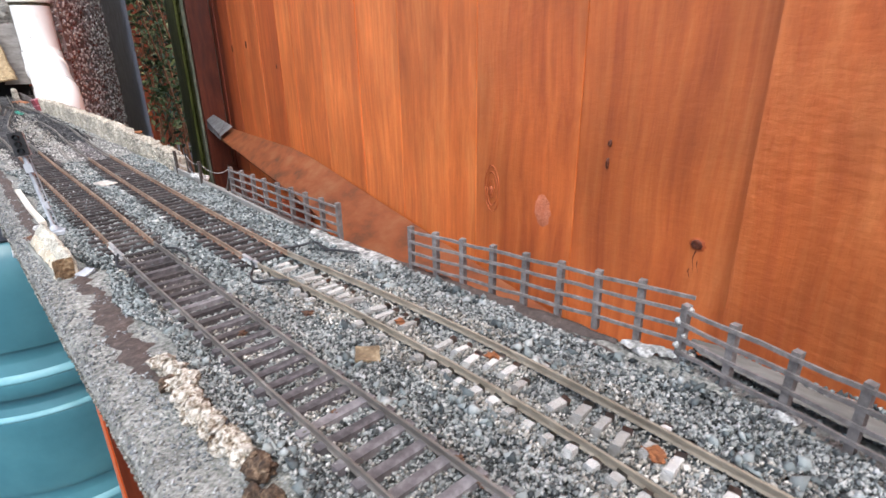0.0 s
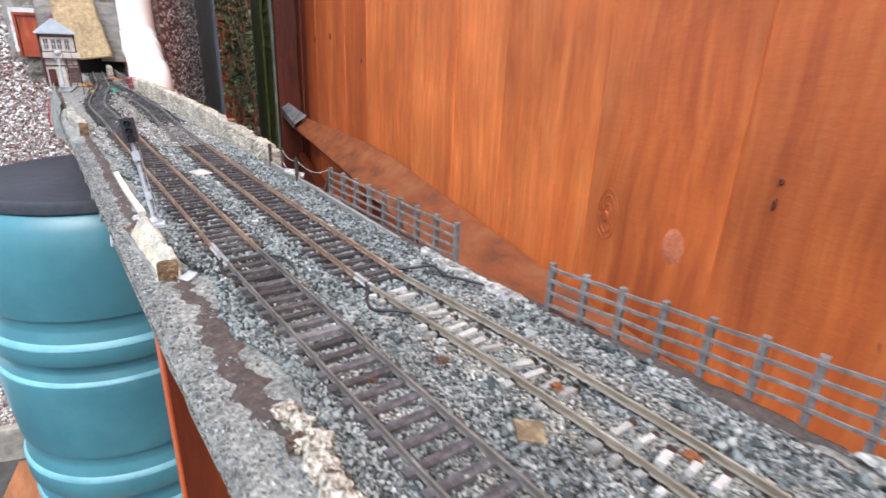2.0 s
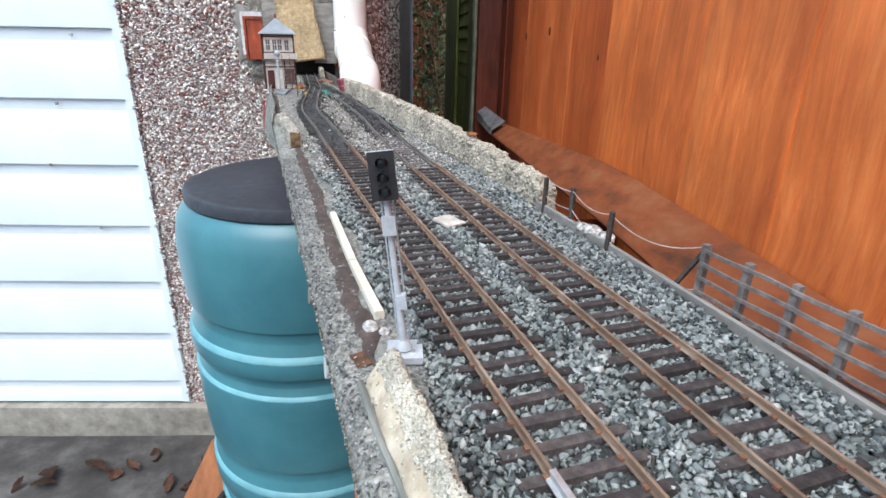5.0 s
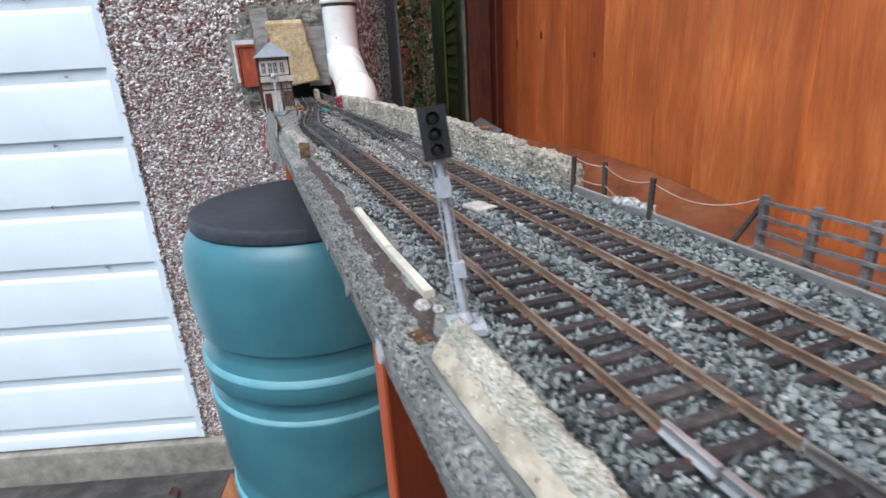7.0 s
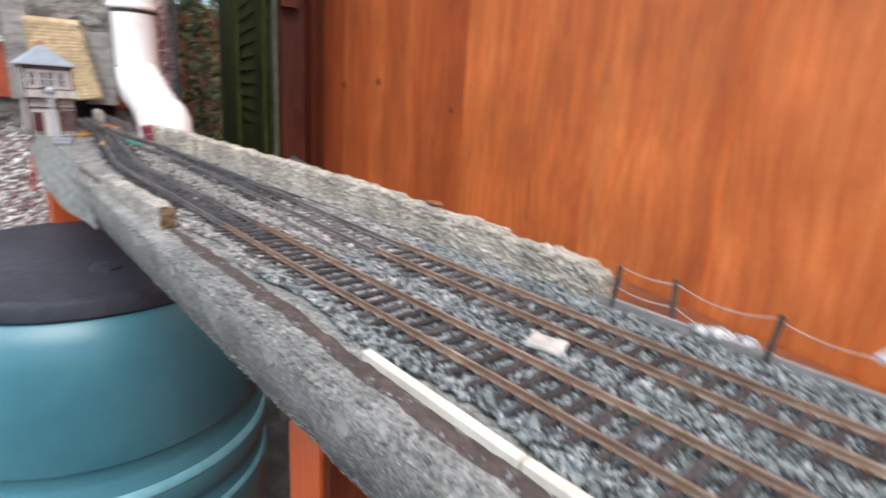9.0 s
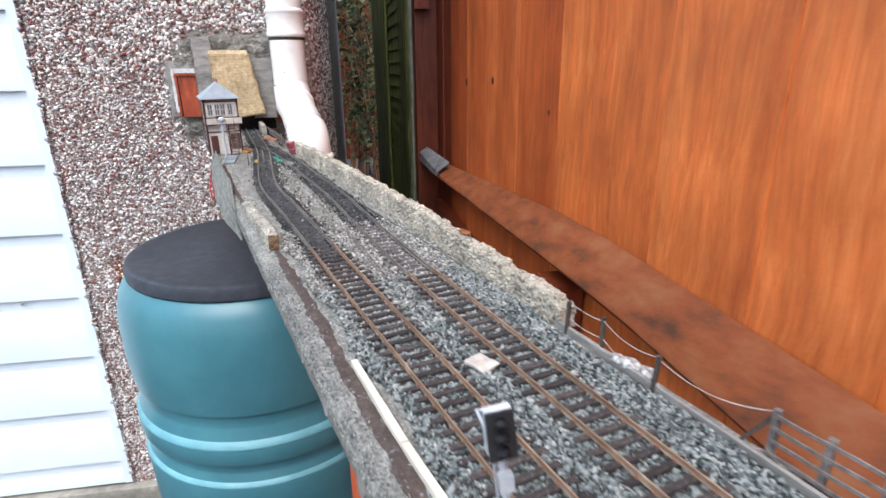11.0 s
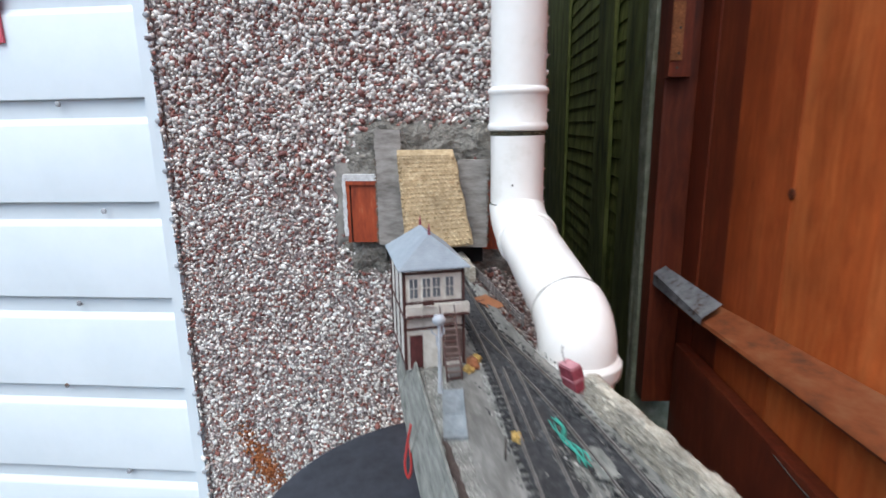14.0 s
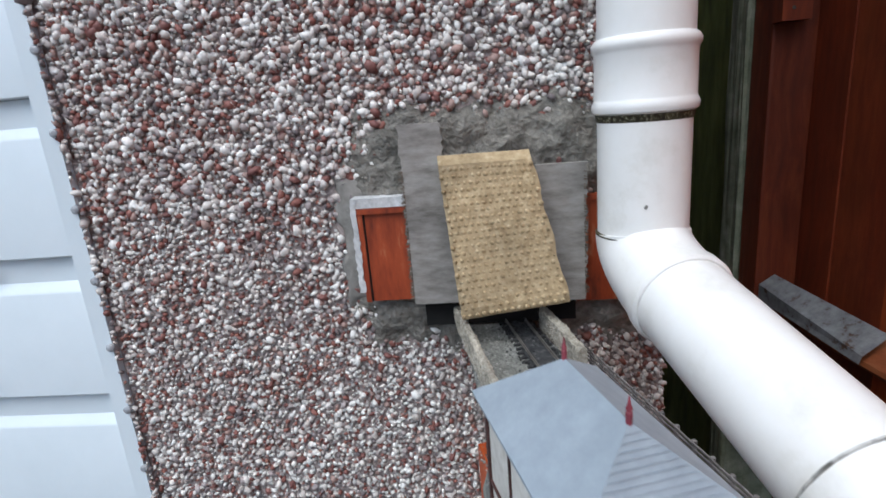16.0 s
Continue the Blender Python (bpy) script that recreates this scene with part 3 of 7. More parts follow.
def part(name, src, material, parent, label="", smooth=False, category="", kind=""):
    """Links a shape given in the place's metres as one mesh under a thing or a part."""
    me = to_mesh(name, src)
    o = ORIGIN[parent]
    me.transform(Matrix.Translation(-o))
    finish(me, material, smooth)
    ob = new(name, me)
    ob.parent = parent
    ORIGIN[ob] = o
    return tagged(ob, label, category, "", kind)


def single(name, src, material, label, category, group="", kind="", smooth=False, at=None):
    """A thing of one mesh, its origin at its base."""
    me = to_mesh(name, src)
    co = [v.co for v in me.vertices]
    o = Vector(at) if at else Vector(((min(c.x for c in co) + max(c.x for c in co)) / 2, (min(c.y for c in co) + max(c.y for c in co)) / 2, min(c.z for c in co)))
    me.transform(Matrix.Translation(-o))
    finish(me, material, smooth)
    ob = new(name, me)
    ob.location = o
    ORIGIN[ob] = o
    return tagged(ob, label, category, group, kind)


def lift(y):
    """The near end of the shelf stands a little higher."""
    return 0.036 * min(0.5, max(0.0, 0.26 - y))


TOP = 0.998          # the shelf's upper face
RAIL_TOP = 1.0035
SHELF_L, SHELF_R, SHELF_B = 0.020, 0.157, 0.963
SHELF_Y0, SHELF_Y1 = -0.34, 1.60
WALL = Matrix.Translation((0, 1.623, 0)) @ pose(0, 0, 0, 0, 0, -17)      # x along the garage wall, -y out of it
FENCE = Matrix.Translation((0.252, 0.1, 0)) @ pose(0, 0, 0, 0, 0, -15.1)  # y along the fence, -x out of it


# ---------- ground ----------
def build_ground():
    s = Shape()
    n = 40
    xs = sorted([-60, -20, -6, 6, 20, 60] + [-2.5 + 4.5 * i / n for i in range(n + 1)])
    ys = sorted([-60, -20, -6, 8, 20, 60] + [-1.5 + 4.5 * i / n for i in range(n + 1)])
    verts = [(x, y, -0.022 + (0.006 * noise.noise((x * 4, y * 4, 0)) if abs(x) < 3 and abs(y) < 4 else 0)) for y in ys for x in xs]
    k = len(xs)
    s.add(verts, [(j * k + i, j * k + i + 1, (j + 1) * k + i + 1, (j + 1) * k + i) for j in range(len(ys) - 1) for i in range(k - 1)])
    return single("ground", s, SLAB, "grey weathered concrete yard with dirt and damp patches", "ground", kind="structure", smooth="all", at=(0, 0, -0.022))


build_ground()
single("door_step", chamfered((-2.6, -0.026, -0.06), (0.0, 0.06, 0.080), 0.006, WALL, 0.002, 6), STEP, "worn concrete step below the garage door", "step", kind="structure", smooth=True)

# ---------- garage ----------
garage_wall = single("wall_garage", Shape().box((-0.275, 0.0, -0.06), (0.281, 0.12, 2.4)).moved(WALL), MORTAR, "pebble-dashed garage wall with white, grey and red-brown pebbles", "wall", kind="structure")
single("wall_garage_side", Shape().box((0.186, 0.12, -0.06), (0.281, 3.4, 2.4)).moved(WALL), MORTAR, "dark pebble-dashed side wall of the garage", "wall", kind="structure")
single("wall_garage_lintel", Shape().box((-3.2, 0.02, 2.052), (-0.276, 0.12, 2.4)).moved(WALL), MORTAR, "plain wall over the garage door", "wall", kind="structure")
single("wall_garage_pier", Shape().box((-3.2, 0.02, -0.06), (-2.302, 0.12, 2.05)).moved(WALL), MORTAR, "plain wall beside the garage door", "wall", kind="structure")
single("wall_garage_far_side", Shape().box((-3.32, 0.02, -0.06), (-3.202, 3.4, 2.4)).moved(WALL), MORTAR, "plain far side wall of the garage", "wall", kind="structure")
single("roof_garage", Shape().box((-3.34, 0.0, 2.402), (0.281, 3.42, 2.50)).moved(WALL), SLATE_BOARD, "flat grey felt roof of the garage", "roof", kind="structure")
single("wall_garage_back", Shape().box((-3.2, 3.3, -0.06), (0.184, 3.4, 2.4)).moved(WALL), MORTAR, "plain back wall of the garage", "wall", kind="structure")


def build_door():
    door = thing("garage_door", WALL @ Vector((-0.9, 0.02, 0.08)), "white ribbed metal garage door, closed, with small screws along its edge", "garage door")
    rows = [0.087, 0.157, 0.3125, 0.468, 0.624, 0.780, 0.935, 1.088, 1.241, 1.395, 1.549, 1.703, 1.857, 2.05]
    for a, b in zip(rows, rows[1:]):
        prof = [(-0.0065, a), (-0.0080, a + 0.0015), (-0.0080, b - 0.038), (-0.0068, b - 0.035), (0.0005, b - 0.0265), (0.0005, b - 0.0005), (0.03, b), (0.03, a)]
        s = Shape()
        k = len(prof)
        s.add([(x, y, h) for x in (-2.3, -0.292) for y, h in prof], [(i, (i + 1) % k, (i + 1) % k + k, i + k) for i in range(k)] + [tuple(range(k))[::-1], tuple(range(k, 2 * k))])
        part("panel", s.moved(WALL), WHITE_PAINT, door, smooth=True)
    part("edge_trim", chamfered((-0.293, -0.0088, 0.087), (-0.2750, 0.03, 2.05), 0.002, WALL), WHITE_PAINT, door, smooth=True)
    for i in range(26):
        h = 0.12 + 0.0725 * i
        c = WALL @ Vector((-0.2755 + random.uniform(-0.002, 0.002), -0.0095, h))
        part("screw", Shape().lathe([(0.0042, 0), (0.004, 0.0025), (0.002, 0.0035)], 10).moved(Matrix.Translation(c) @ pose(0, 0, 0, 90, 0, -17)), GALV, door)
    for x, h in ((-0.385, 1.075), (-0.452, 0.925), (-0.43, 1.235), (-0.50, 0.78), (-0.415, 0.62)):
        c = WALL @ Vector((x, -0.007, h))
        part("screw", Shape().lathe([(0.0042, 0), (0.004, 0.0025), (0.002, 0.0035)], 10).moved(Matrix.Translation(c) @ pose(0, 0, 0, 90, 0, -17)), GALV, door)
    sign = thing("warning_sign", WALL @ Vector((-0.62, -0.010, 1.32)), "red plastic notice with white lettering bars on the garage door", "sign")
    part("plate", chamfered((-0.80, -0.0125, 1.322), (-0.494, -0.0085, 1.52), 0.001, WALL), RED_SIGN, sign)
    for x0, x1, h0, h1 in ((-0.785, -0.5045, 1.403, 1.420), (-0.77, -0.557, 1.373, 1.382), (-0.77, -0.592, 1.346, 1.362), (-0.77, -0.530, 1.440, 1.458), (-0.77, -0.545, 1.476, 1.500)):
        part("lettering", Shape().box((x0, -0.0140, h0), (x1, -0.0124, h1)).moved(WALL), WHITE_PAINT, sign, "white lettering bar")
    word = bpy.data.curves.new("word", "FONT")
    word.body, word.size, word.align_x, word.extrude = "WAY", 0.0235, "RIGHT", 0.0008
    holder = new("word", word)
    flat = bpy.data.meshes.new_from_object(holder)
    bpy.data.objects.remove(holder)
    bm = bmesh.new()
    bm.from_mesh(flat)
    bm.transform(WALL @ Matrix.Translation((-0.533, -0.0131, 1.346)) @ pose(0, 0, 0, 90, 0, 0))
    bpy.data.meshes.remove(flat)
    part("lettering", bm, WHITE_PAINT, sign, "white capital letters")


build_door()

_b = bmesh.new()
bmesh.ops.create_icosphere(_b, subdivisions=1, radius=1)
_b.verts.ensure_lookup_table()
ICO_V = np.array([v.co[:] for v in _b.verts])
ICO_F = np.array([[v.index for v in f.verts] for f in _b.faces])
_b.free()
OCT_V = np.array([(1, 0, 0), (-1, 0, 0), (0, 1, 0), (0, -1, 0), (0, 0, 1), (0, 0, -1)], float)
OCT_F = np.array([(0, 2, 4), (2, 1, 4), (1, 3, 4), (3, 0, 4), (2, 0, 5), (1, 2, 5), (3, 1, 5), (0, 3, 5)])
rng = np.random.default_rng(7)


def scattered(name, base_v, base_f, centre, size, jitter):
    """One mesh of many stones: centre (n,3), size (n,3)."""
    n, k = len(centre), len(base_v)
    q = rng.normal(size=(n, 4))
    q /= np.linalg.norm(q, axis=1)[:, None]
    w, x, y, z = q.T
    rot = np.stack([1 - 2 * (y * y + z * z), 2 * (x * y - z * w), 2 * (x * z + y * w), 2 * (x * y + z * w), 1 - 2 * (x * x + z * z), 2 * (y * z - x * w),
                    2 * (x * z - y * w), 2 * (y * z + x * w), 1 - 2 * (x * x + y * y)], 1).reshape(n, 3, 3)
    v = base_v[None] * (1 + rng.uniform(-jitter, jitter, (n, k, 1))) * size[:, None, :]
    v = np.einsum("nij,nkj->nki", rot, v) + centre[:, None, :]
    f = (base_f[None] + (np.arange(n) * k)[:, None, None]).reshape(-1, base_f.shape[1])
    me = bpy.data.meshes.new(name)
    me.vertices.add(n * k)
    me.vertices.foreach_set("co", v.reshape(-1))
    c = base_f.shape[1]
    me.loops.add(f.size)
    me.loops.foreach_set("vertex_index", f.reshape(-1).astype(np.int32))
    me.polygons.add(len(f))
    me.polygons.foreach_set("loop_start", np.arange(len(f), dtype=np.int32) * c)
    me.update(calc_edges=True)
    return me


def patch_zone(x, h):
    """The cement patch round the tunnel mouth, with a ragged edge."""
    e = 0.012 * np.sin(x * 90 + h * 40) + 0.008 * np.sin(h * 170)
    return (x > -0.012 + e) & (x < 0.36) & (h > 0.985 + e) & (h < 1.20 + e * 0.8) & ~((x < 0.03) & (h > 1.155 + e))


def build_pebbles():
    pitch = 0.0054
    xs, hs = np.meshgrid(np.arange(-0.275, 0.283, pitch), np.arange(-0.03, 1.62, pitch * 0.9))
    xs = xs + (np.arange(xs.shape[0]) % 2)[:, None] * pitch / 2
    x, h = xs.ravel() + rng.normal(0, 0.0014, xs.size), hs.ravel() + rng.normal(0, 0.0014, xs.size)
    thin = patch_zone(x, h)
    keep = (~thin | (rng.random(x.size) < np.where(h > 1.14, 0.24, 0.13))) & (x < 0.282) & (x > -0.2755)
    x, h = x[keep], h[keep]
    r = np.clip(rng.lognormal(math.log(0.00285), 0.27, x.size) * np.where(h > 1.12, 1.22, 1.0), 0.0015, 0.0062)
    size = np.stack([r * rng.uniform(0.95, 1.4, r.size), r * rng.uniform(0.7, 1.0, r.size), r * rng.uniform(0.55, 0.85, r.size)], 1)
    y = -rng.uniform(0.0, 0.0022, r.size) - np.where(x < -0.270, 0.006, 0.0)
    near = np.argsort((x + 0.05) ** 2 + (h - 1.06) ** 2 + 10 * (r < 0.0038))[:280]
    rest = np.ones(x.size, bool)
    rest[near] = False
    m = np.array(WALL)
    c = np.stack([x, y, h], 1) @ m[:3, :3].T + m[:3, 3]
    me = scattered("pebbles", ICO_V, ICO_F, c[rest], size[rest], 0.24)
    finish(me, PEBBLE, False)
    ob = new("pebbles", me)
    ob.parent = garage_wall
    ob.matrix_parent_inverse = Matrix.Translation(-ORIGIN[garage_wall])
    tagged(ob, "", "", "", "stuff")
    k = 33000
    xc, hc = rng.uniform(-0.272, 0.281, k), rng.uniform(-0.03, 1.62, k)
    keep = ~patch_zone(xc, hc) | (rng.random(k) < 0.2)
    xc, hc = xc[keep], hc[keep]
    rc = rng.uniform(0.0013, 0.0031, xc.size)
    cc = np.stack([xc, -rng.uniform(0.0, 0.0014, xc.size), hc], 1) @ m[:3, :3].T + m[:3, 3]
    me = scattered("crumbs", OCT_V, OCT_F, cc, np.stack([rc * 1.2, rc, rc * 0.8], 1), 0.3)
    finish(me, CRUMB, False)
    ob = new("crumbs", me)
    ob.parent = garage_wall
    ob.matrix_parent_inverse = Matrix.Translation(-ORIGIN[garage_wall])
    tagged(ob, "", "", "", "stuff")
    # rust run on the wall
    k = 620
    xr, hr = rng.normal(-0.170, 0.0125, k), rng.normal(0.640, 0.030, k)
    xr = xr + (hr - 0.64) * -0.5
    rr = rng.uniform(0.0016, 0.0036, k)
    cr = np.stack([xr, -rng.uniform(0.001, 0.0032, k), hr], 1) @ m[:3, :3].T + m[:3, 3]
    me = scattered("rust_crumbs", OCT_V, OCT_F, cr, np.stack([rr * 1.2, rr, rr * 0.8], 1), 0.3)
    finish(me, RUST_STAIN, False)
    ob = new("rust_crumbs", me)
    ob.parent = garage_wall
    ob.matrix_parent_inverse = Matrix.Translation(-ORIGIN[garage_wall])
    tagged(ob, "", "", "", "stuff")
    shapes = []
    for i in range(6):
        one = scattered("pebble", ICO_V, ICO_F, np.zeros((1, 3)), np.array([[1.3, 0.9, 0.75]]), 0.26)
        finish(one, PEBBLE_ONE, False)
        shapes.append(one)
    for j, i in enumerate(near):
        ob = new("pebble", shapes[j % 6])
        ob.parent = garage_wall
        ob.location = Vector(c[i]) - ORIGIN[garage_wall]
        ob.scale = (r[i],) * 3
        ob.rotation_euler = (random.uniform(-0.5, 0.5), random.uniform(0, 6), random.uniform(-0.8, 0.8))
    # side wall in the passage
    k = 5200
    y2, h2 = rng.uniform(0.0, 1.2, k), rng.uniform(0.55, 1.6, k)
    r2 = rng.uniform(0.003, 0.006, k)
    c2 = np.stack([np.full(k, 0.2815), y2, h2], 1) @ m[:3, :3].T + m[:3, 3]
    me = scattered("pebbles", OCT_V, OCT_F, c2, np.stack([r2, r2, r2], 1), 0.2)
    finish(me, PEBBLE, "all")
    side = bpy.data.objects["wall_garage_side"]
    ob = new("pebbles", me)
    ob.parent = side
    ob.matrix_parent_inverse = Matrix.Translation(-ORIGIN[side])
    tagged(ob, "", "", "", "stuff")


# ---------- tunnel mouth in the garage wall ----------
def ragged_plate(x0, x1, h0, h1, y0, y1, m, amp, steps=14, slant=(0, 0)):
    """A plate with torn upright edges; slant moves the upper corners sideways."""
    s = Shape()
    verts, faces = [], []
    for i in range(steps + 1):
        t = i / steps
        h = h0 + (h1 - h0) * t
        a = x0 + slant[0] * t + random.uniform(-amp, amp)
        b = x1 + slant[1] * t + random.uniform(-amp, amp)
        verts += [(a, y0, h), (b, y0, h), (b, y1, h), (a, y1, h)]
    for i in range(steps):
        for j in range(4):
            p, q = i * 4 + j, i * 4 + (j + 1) % 4
            faces.append((p, q, q + 4, p + 4))
    faces += [(3, 2, 1, 0), tuple(steps * 4 + j for j in range(4))]
    s.add(verts, faces)
    return s.moved(m)


def build_tunnel():
    s = Shape()
    n = 64
    verts, faces = [], []
    for j in range(n + 1):
        for i in range(n + 1):
            x, h = -0.022 + 0.300 * i / n, 0.965 + 0.25 * j / n
            d = min(i, n - i, j, n - j) / n
            verts.append((x, 0.003 - 0.010 * min(1, d * 8) + 0.007 * noise.noise((x * 45, h * 45, 3)) + 0.004 * noise.noise((x * 150, h * 150, 3)), h))
    faces = [(j * (n + 1) + i, j * (n + 1) + i + 1, (j + 1) * (n + 1) + i + 1, (j + 1) * (n + 1) + i) for j in range(n) for i in range(n)]
    s.add(verts, faces)
    single("cement_patch", s.moved(WALL), PATCH, "rough grey cement patch round the tunnel mouth in the wall", "cement patch", kind="structure", smooth="all")
    smear = Shape()
    k = 26
    verts = []
    for b in range(k + 1):
        for a in range(k + 1):
            x, h = -0.026 + 0.070 * a / k, 1.010 + 0.150 * b / k
            d = min(a, k - a, b, k - b) / k
            edge = min(1.0, d * 9 + 0.9 * noise.noise((x * 70, h * 70, 8)))
            verts.append((x, 0.004 - 0.0085 * max(0.0, edge) + 0.0012 * noise.noise((x * 110, h * 110, 5)), h))
    smear.add(verts, [(b * (k + 1) + a, b * (k + 1) + a + 1, (b + 1) * (k + 1) + a + 1, (b + 1) * (k + 1) + a) for b in range(k) for a in range(k)])
    single("cement_border", smear.moved(WALL), PATCH_SMOOTH, "thin trowelled grey cement smear beside the tunnel mouth", "cement border", kind="structure", smooth="all")
    t = thing("tunnel_mouth", WALL @ Vector((0.1, -0.01, 1.02)), "orange-stained wooden frame with grey boards round a tunnel mouth", "tunnel portal")
    part("panel", chamfered((0.002, -0.020, 1.030), (0.06, -0.006, 1.117), 0.001, WALL), PORTAL_WOOD, t, "orange-stained panel")
    part("panel", chamfered((0.196, -0.020, 1.020), (0.272, -0.006, 1.117), 0.001, WALL), PORTAL_WOOD, t, "orange-stained panel")
    part("side_bead", chamfered((0.001, -0.0225, 1.030), (0.006, -0.017, 1.117), 0.0008, WALL), PORTAL_WOOD, t)
    part("top_bead", chamfered((0.001, -0.0235, 1.114), (0.272, -0.016, 1.119), 0.0008, WALL), PORTAL_WOOD, t)
    part("filler", ragged_plate(-0.0040, 0.0012, 1.040, 1.128, -0.0235, -0.005, WALL, 0.0011, 26), WHITE_FILLER, t, "white filler smear")
    part("filler", ragged_plate(-0.003, 0.05, 1.1195, 1.1285, -0.023, -0.005, WALL, 0.0014, 6), WHITE_FILLER, t, "white filler smear")
    # torn fibres along the boards' edges
    rf = random.Random(9)
    for x0, x1, h0, h1 in ((0.0462, 0.0878, 1.032, 1.150), (0.1555, 0.2042, 1.030, 1.140)):
        fib = Shape()
        for q in range(130):
            right = rf.random() < 0.55
            h = rf.uniform(h0, h1)
            e = x1 if right and x1 > 0.2 else x0 if x0 < 0.05 else (x1 if right else x0)
            L = rf.uniform(0.0008, 0.0030)
            d = -1 if e == x0 else 1
            fib.add([(e - d * 0.002, -0.0305, h), (e + d * L, -0.0300, h + rf.uniform(-0.001, 0.0012)), (e - d * 0.002, -0.0285, h + 0.0012), (e - d * 0.002, -0.0305, h + 0.0012)], [(0, 1, 3), (1, 2, 3), (0, 2, 1), (0, 3, 2)])
        part("torn_fringe", fib.moved(WALL), FIBRE, t, "torn dark brown fibres", kind="stuff")
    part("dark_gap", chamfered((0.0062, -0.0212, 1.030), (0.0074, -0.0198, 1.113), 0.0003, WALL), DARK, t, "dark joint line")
    # No hole is cut: a black sheet paints the shade inside the mouth.
    part("opening", Shape().box((0.055, -0.014, 1.000), (0.196, -0.009, 1.10)).moved(WALL), DARK, t, "black sheet painted as shade in the mouth")
    part("grey_board", ragged_plate(0.047, 0.089, 1.028, 1.190, -0.030, -0.022, WALL, 0.0016, 46, (0.0, -0.006)), SLATE_BOARD, t, "grey fibre board with torn edge")
    part("grey_board", ragged_plate(0.155, 0.203, 1.025, 1.148, -0.030, -0.022, WALL, 0.0016, 40, (0.008, 0.002)), SLATE_BOARD, t, "grey fibre board with torn edge")
    # foam slab leaning on the opening
    s = Shape()
    nu, nv = 16, 26
    verts = []
    for side in (0, 1):
        for j in range(nv + 1):
            for i in range(nu + 1):
                u, v = i / nu, j / nv
                x = (0.092 - 0.012 * v) * (1 - u) + (0.184 - 0.027 * v + 0.0010 * math.sin(v * 17)) * u
                h = 1.024 + 0.012 * u * (1 - v) + 0.137 * v
                out = 0.052 - 0.018 * v
                d = 0.0 if side else 0.014
                edge = min(u, 1 - u, v, 1 - v)
                rnd = 0.003 if edge < 0.01 else 0
                if v > 0.97 and not side:
                    rnd, h = 0.007, h + 0.002
                verts.append((x + 0.0008 * noise.noise((x * 300, h * 300, side)), -(out + d - rnd + 0.0008 * noise.noise((x * 400, h * 400, 7))), h))
    k = (nu + 1) * (nv + 1)
    faces = [(j * (nu + 1) + i, j * (nu + 1) + i + 1, (j + 1) * (nu + 1) + i + 1, (j + 1) * (nu + 1) + i) for j in range(nv) for i in range(nu)]
    faces += [tuple(k + a for a in reversed(f)) for f in faces]
    rim = [i for i in range(nu + 1)] + [j * (nu + 1) + nu for j in range(1, nv + 1)] + [nv * (nu + 1) + i for i in range(nu - 1, -1, -1)] + [j * (nu + 1) for j in range(nv - 1, 0, -1)]
    faces += [(rim[i], rim[i - 1], rim[i - 1] + k, rim[i] + k) for i in range(len(rim))]
    s.add(verts, faces)
    slab = single("foam_slab", s.moved(WALL), FOAM, "sand-coloured dimpled slab leaning over the tunnel mouth", "slab", smooth=True)
    dim = Shape()
    rd = random.Random(4)
    for j in range(22):
        for i in range(15):
            u, v = (i + 0.35 + 0.5 * (j % 2)) / 15.3, (j + 0.6) / 23.2
            x = (0.092 - 0.012 * v) * (1 - u) + (0.184 - 0.027 * v) * u
            h = 1.024 + 0.012 * u * (1 - v) + 0.137 * v
            r = rd.uniform(0.0019, 0.0024) * (0.6 if rd.random() < 0.08 else 1.0)
            q = Shape().lathe([(r, -0.0004), (r * 0.75, 0.0003), (r * 0.35, 0.0007), (r * 0.1, 0.0008)], 8)
            q.moved(Matrix.Translation((x, -(0.0660 - 0.018 * v), h)) @ pose(0, 0, 0, 97, 0, 0))
            dim.add(q.v, q.f)
    part("dimples", dim.moved(WALL), FOAM, slab, kind="stuff", smooth="all")


build_tunnel()


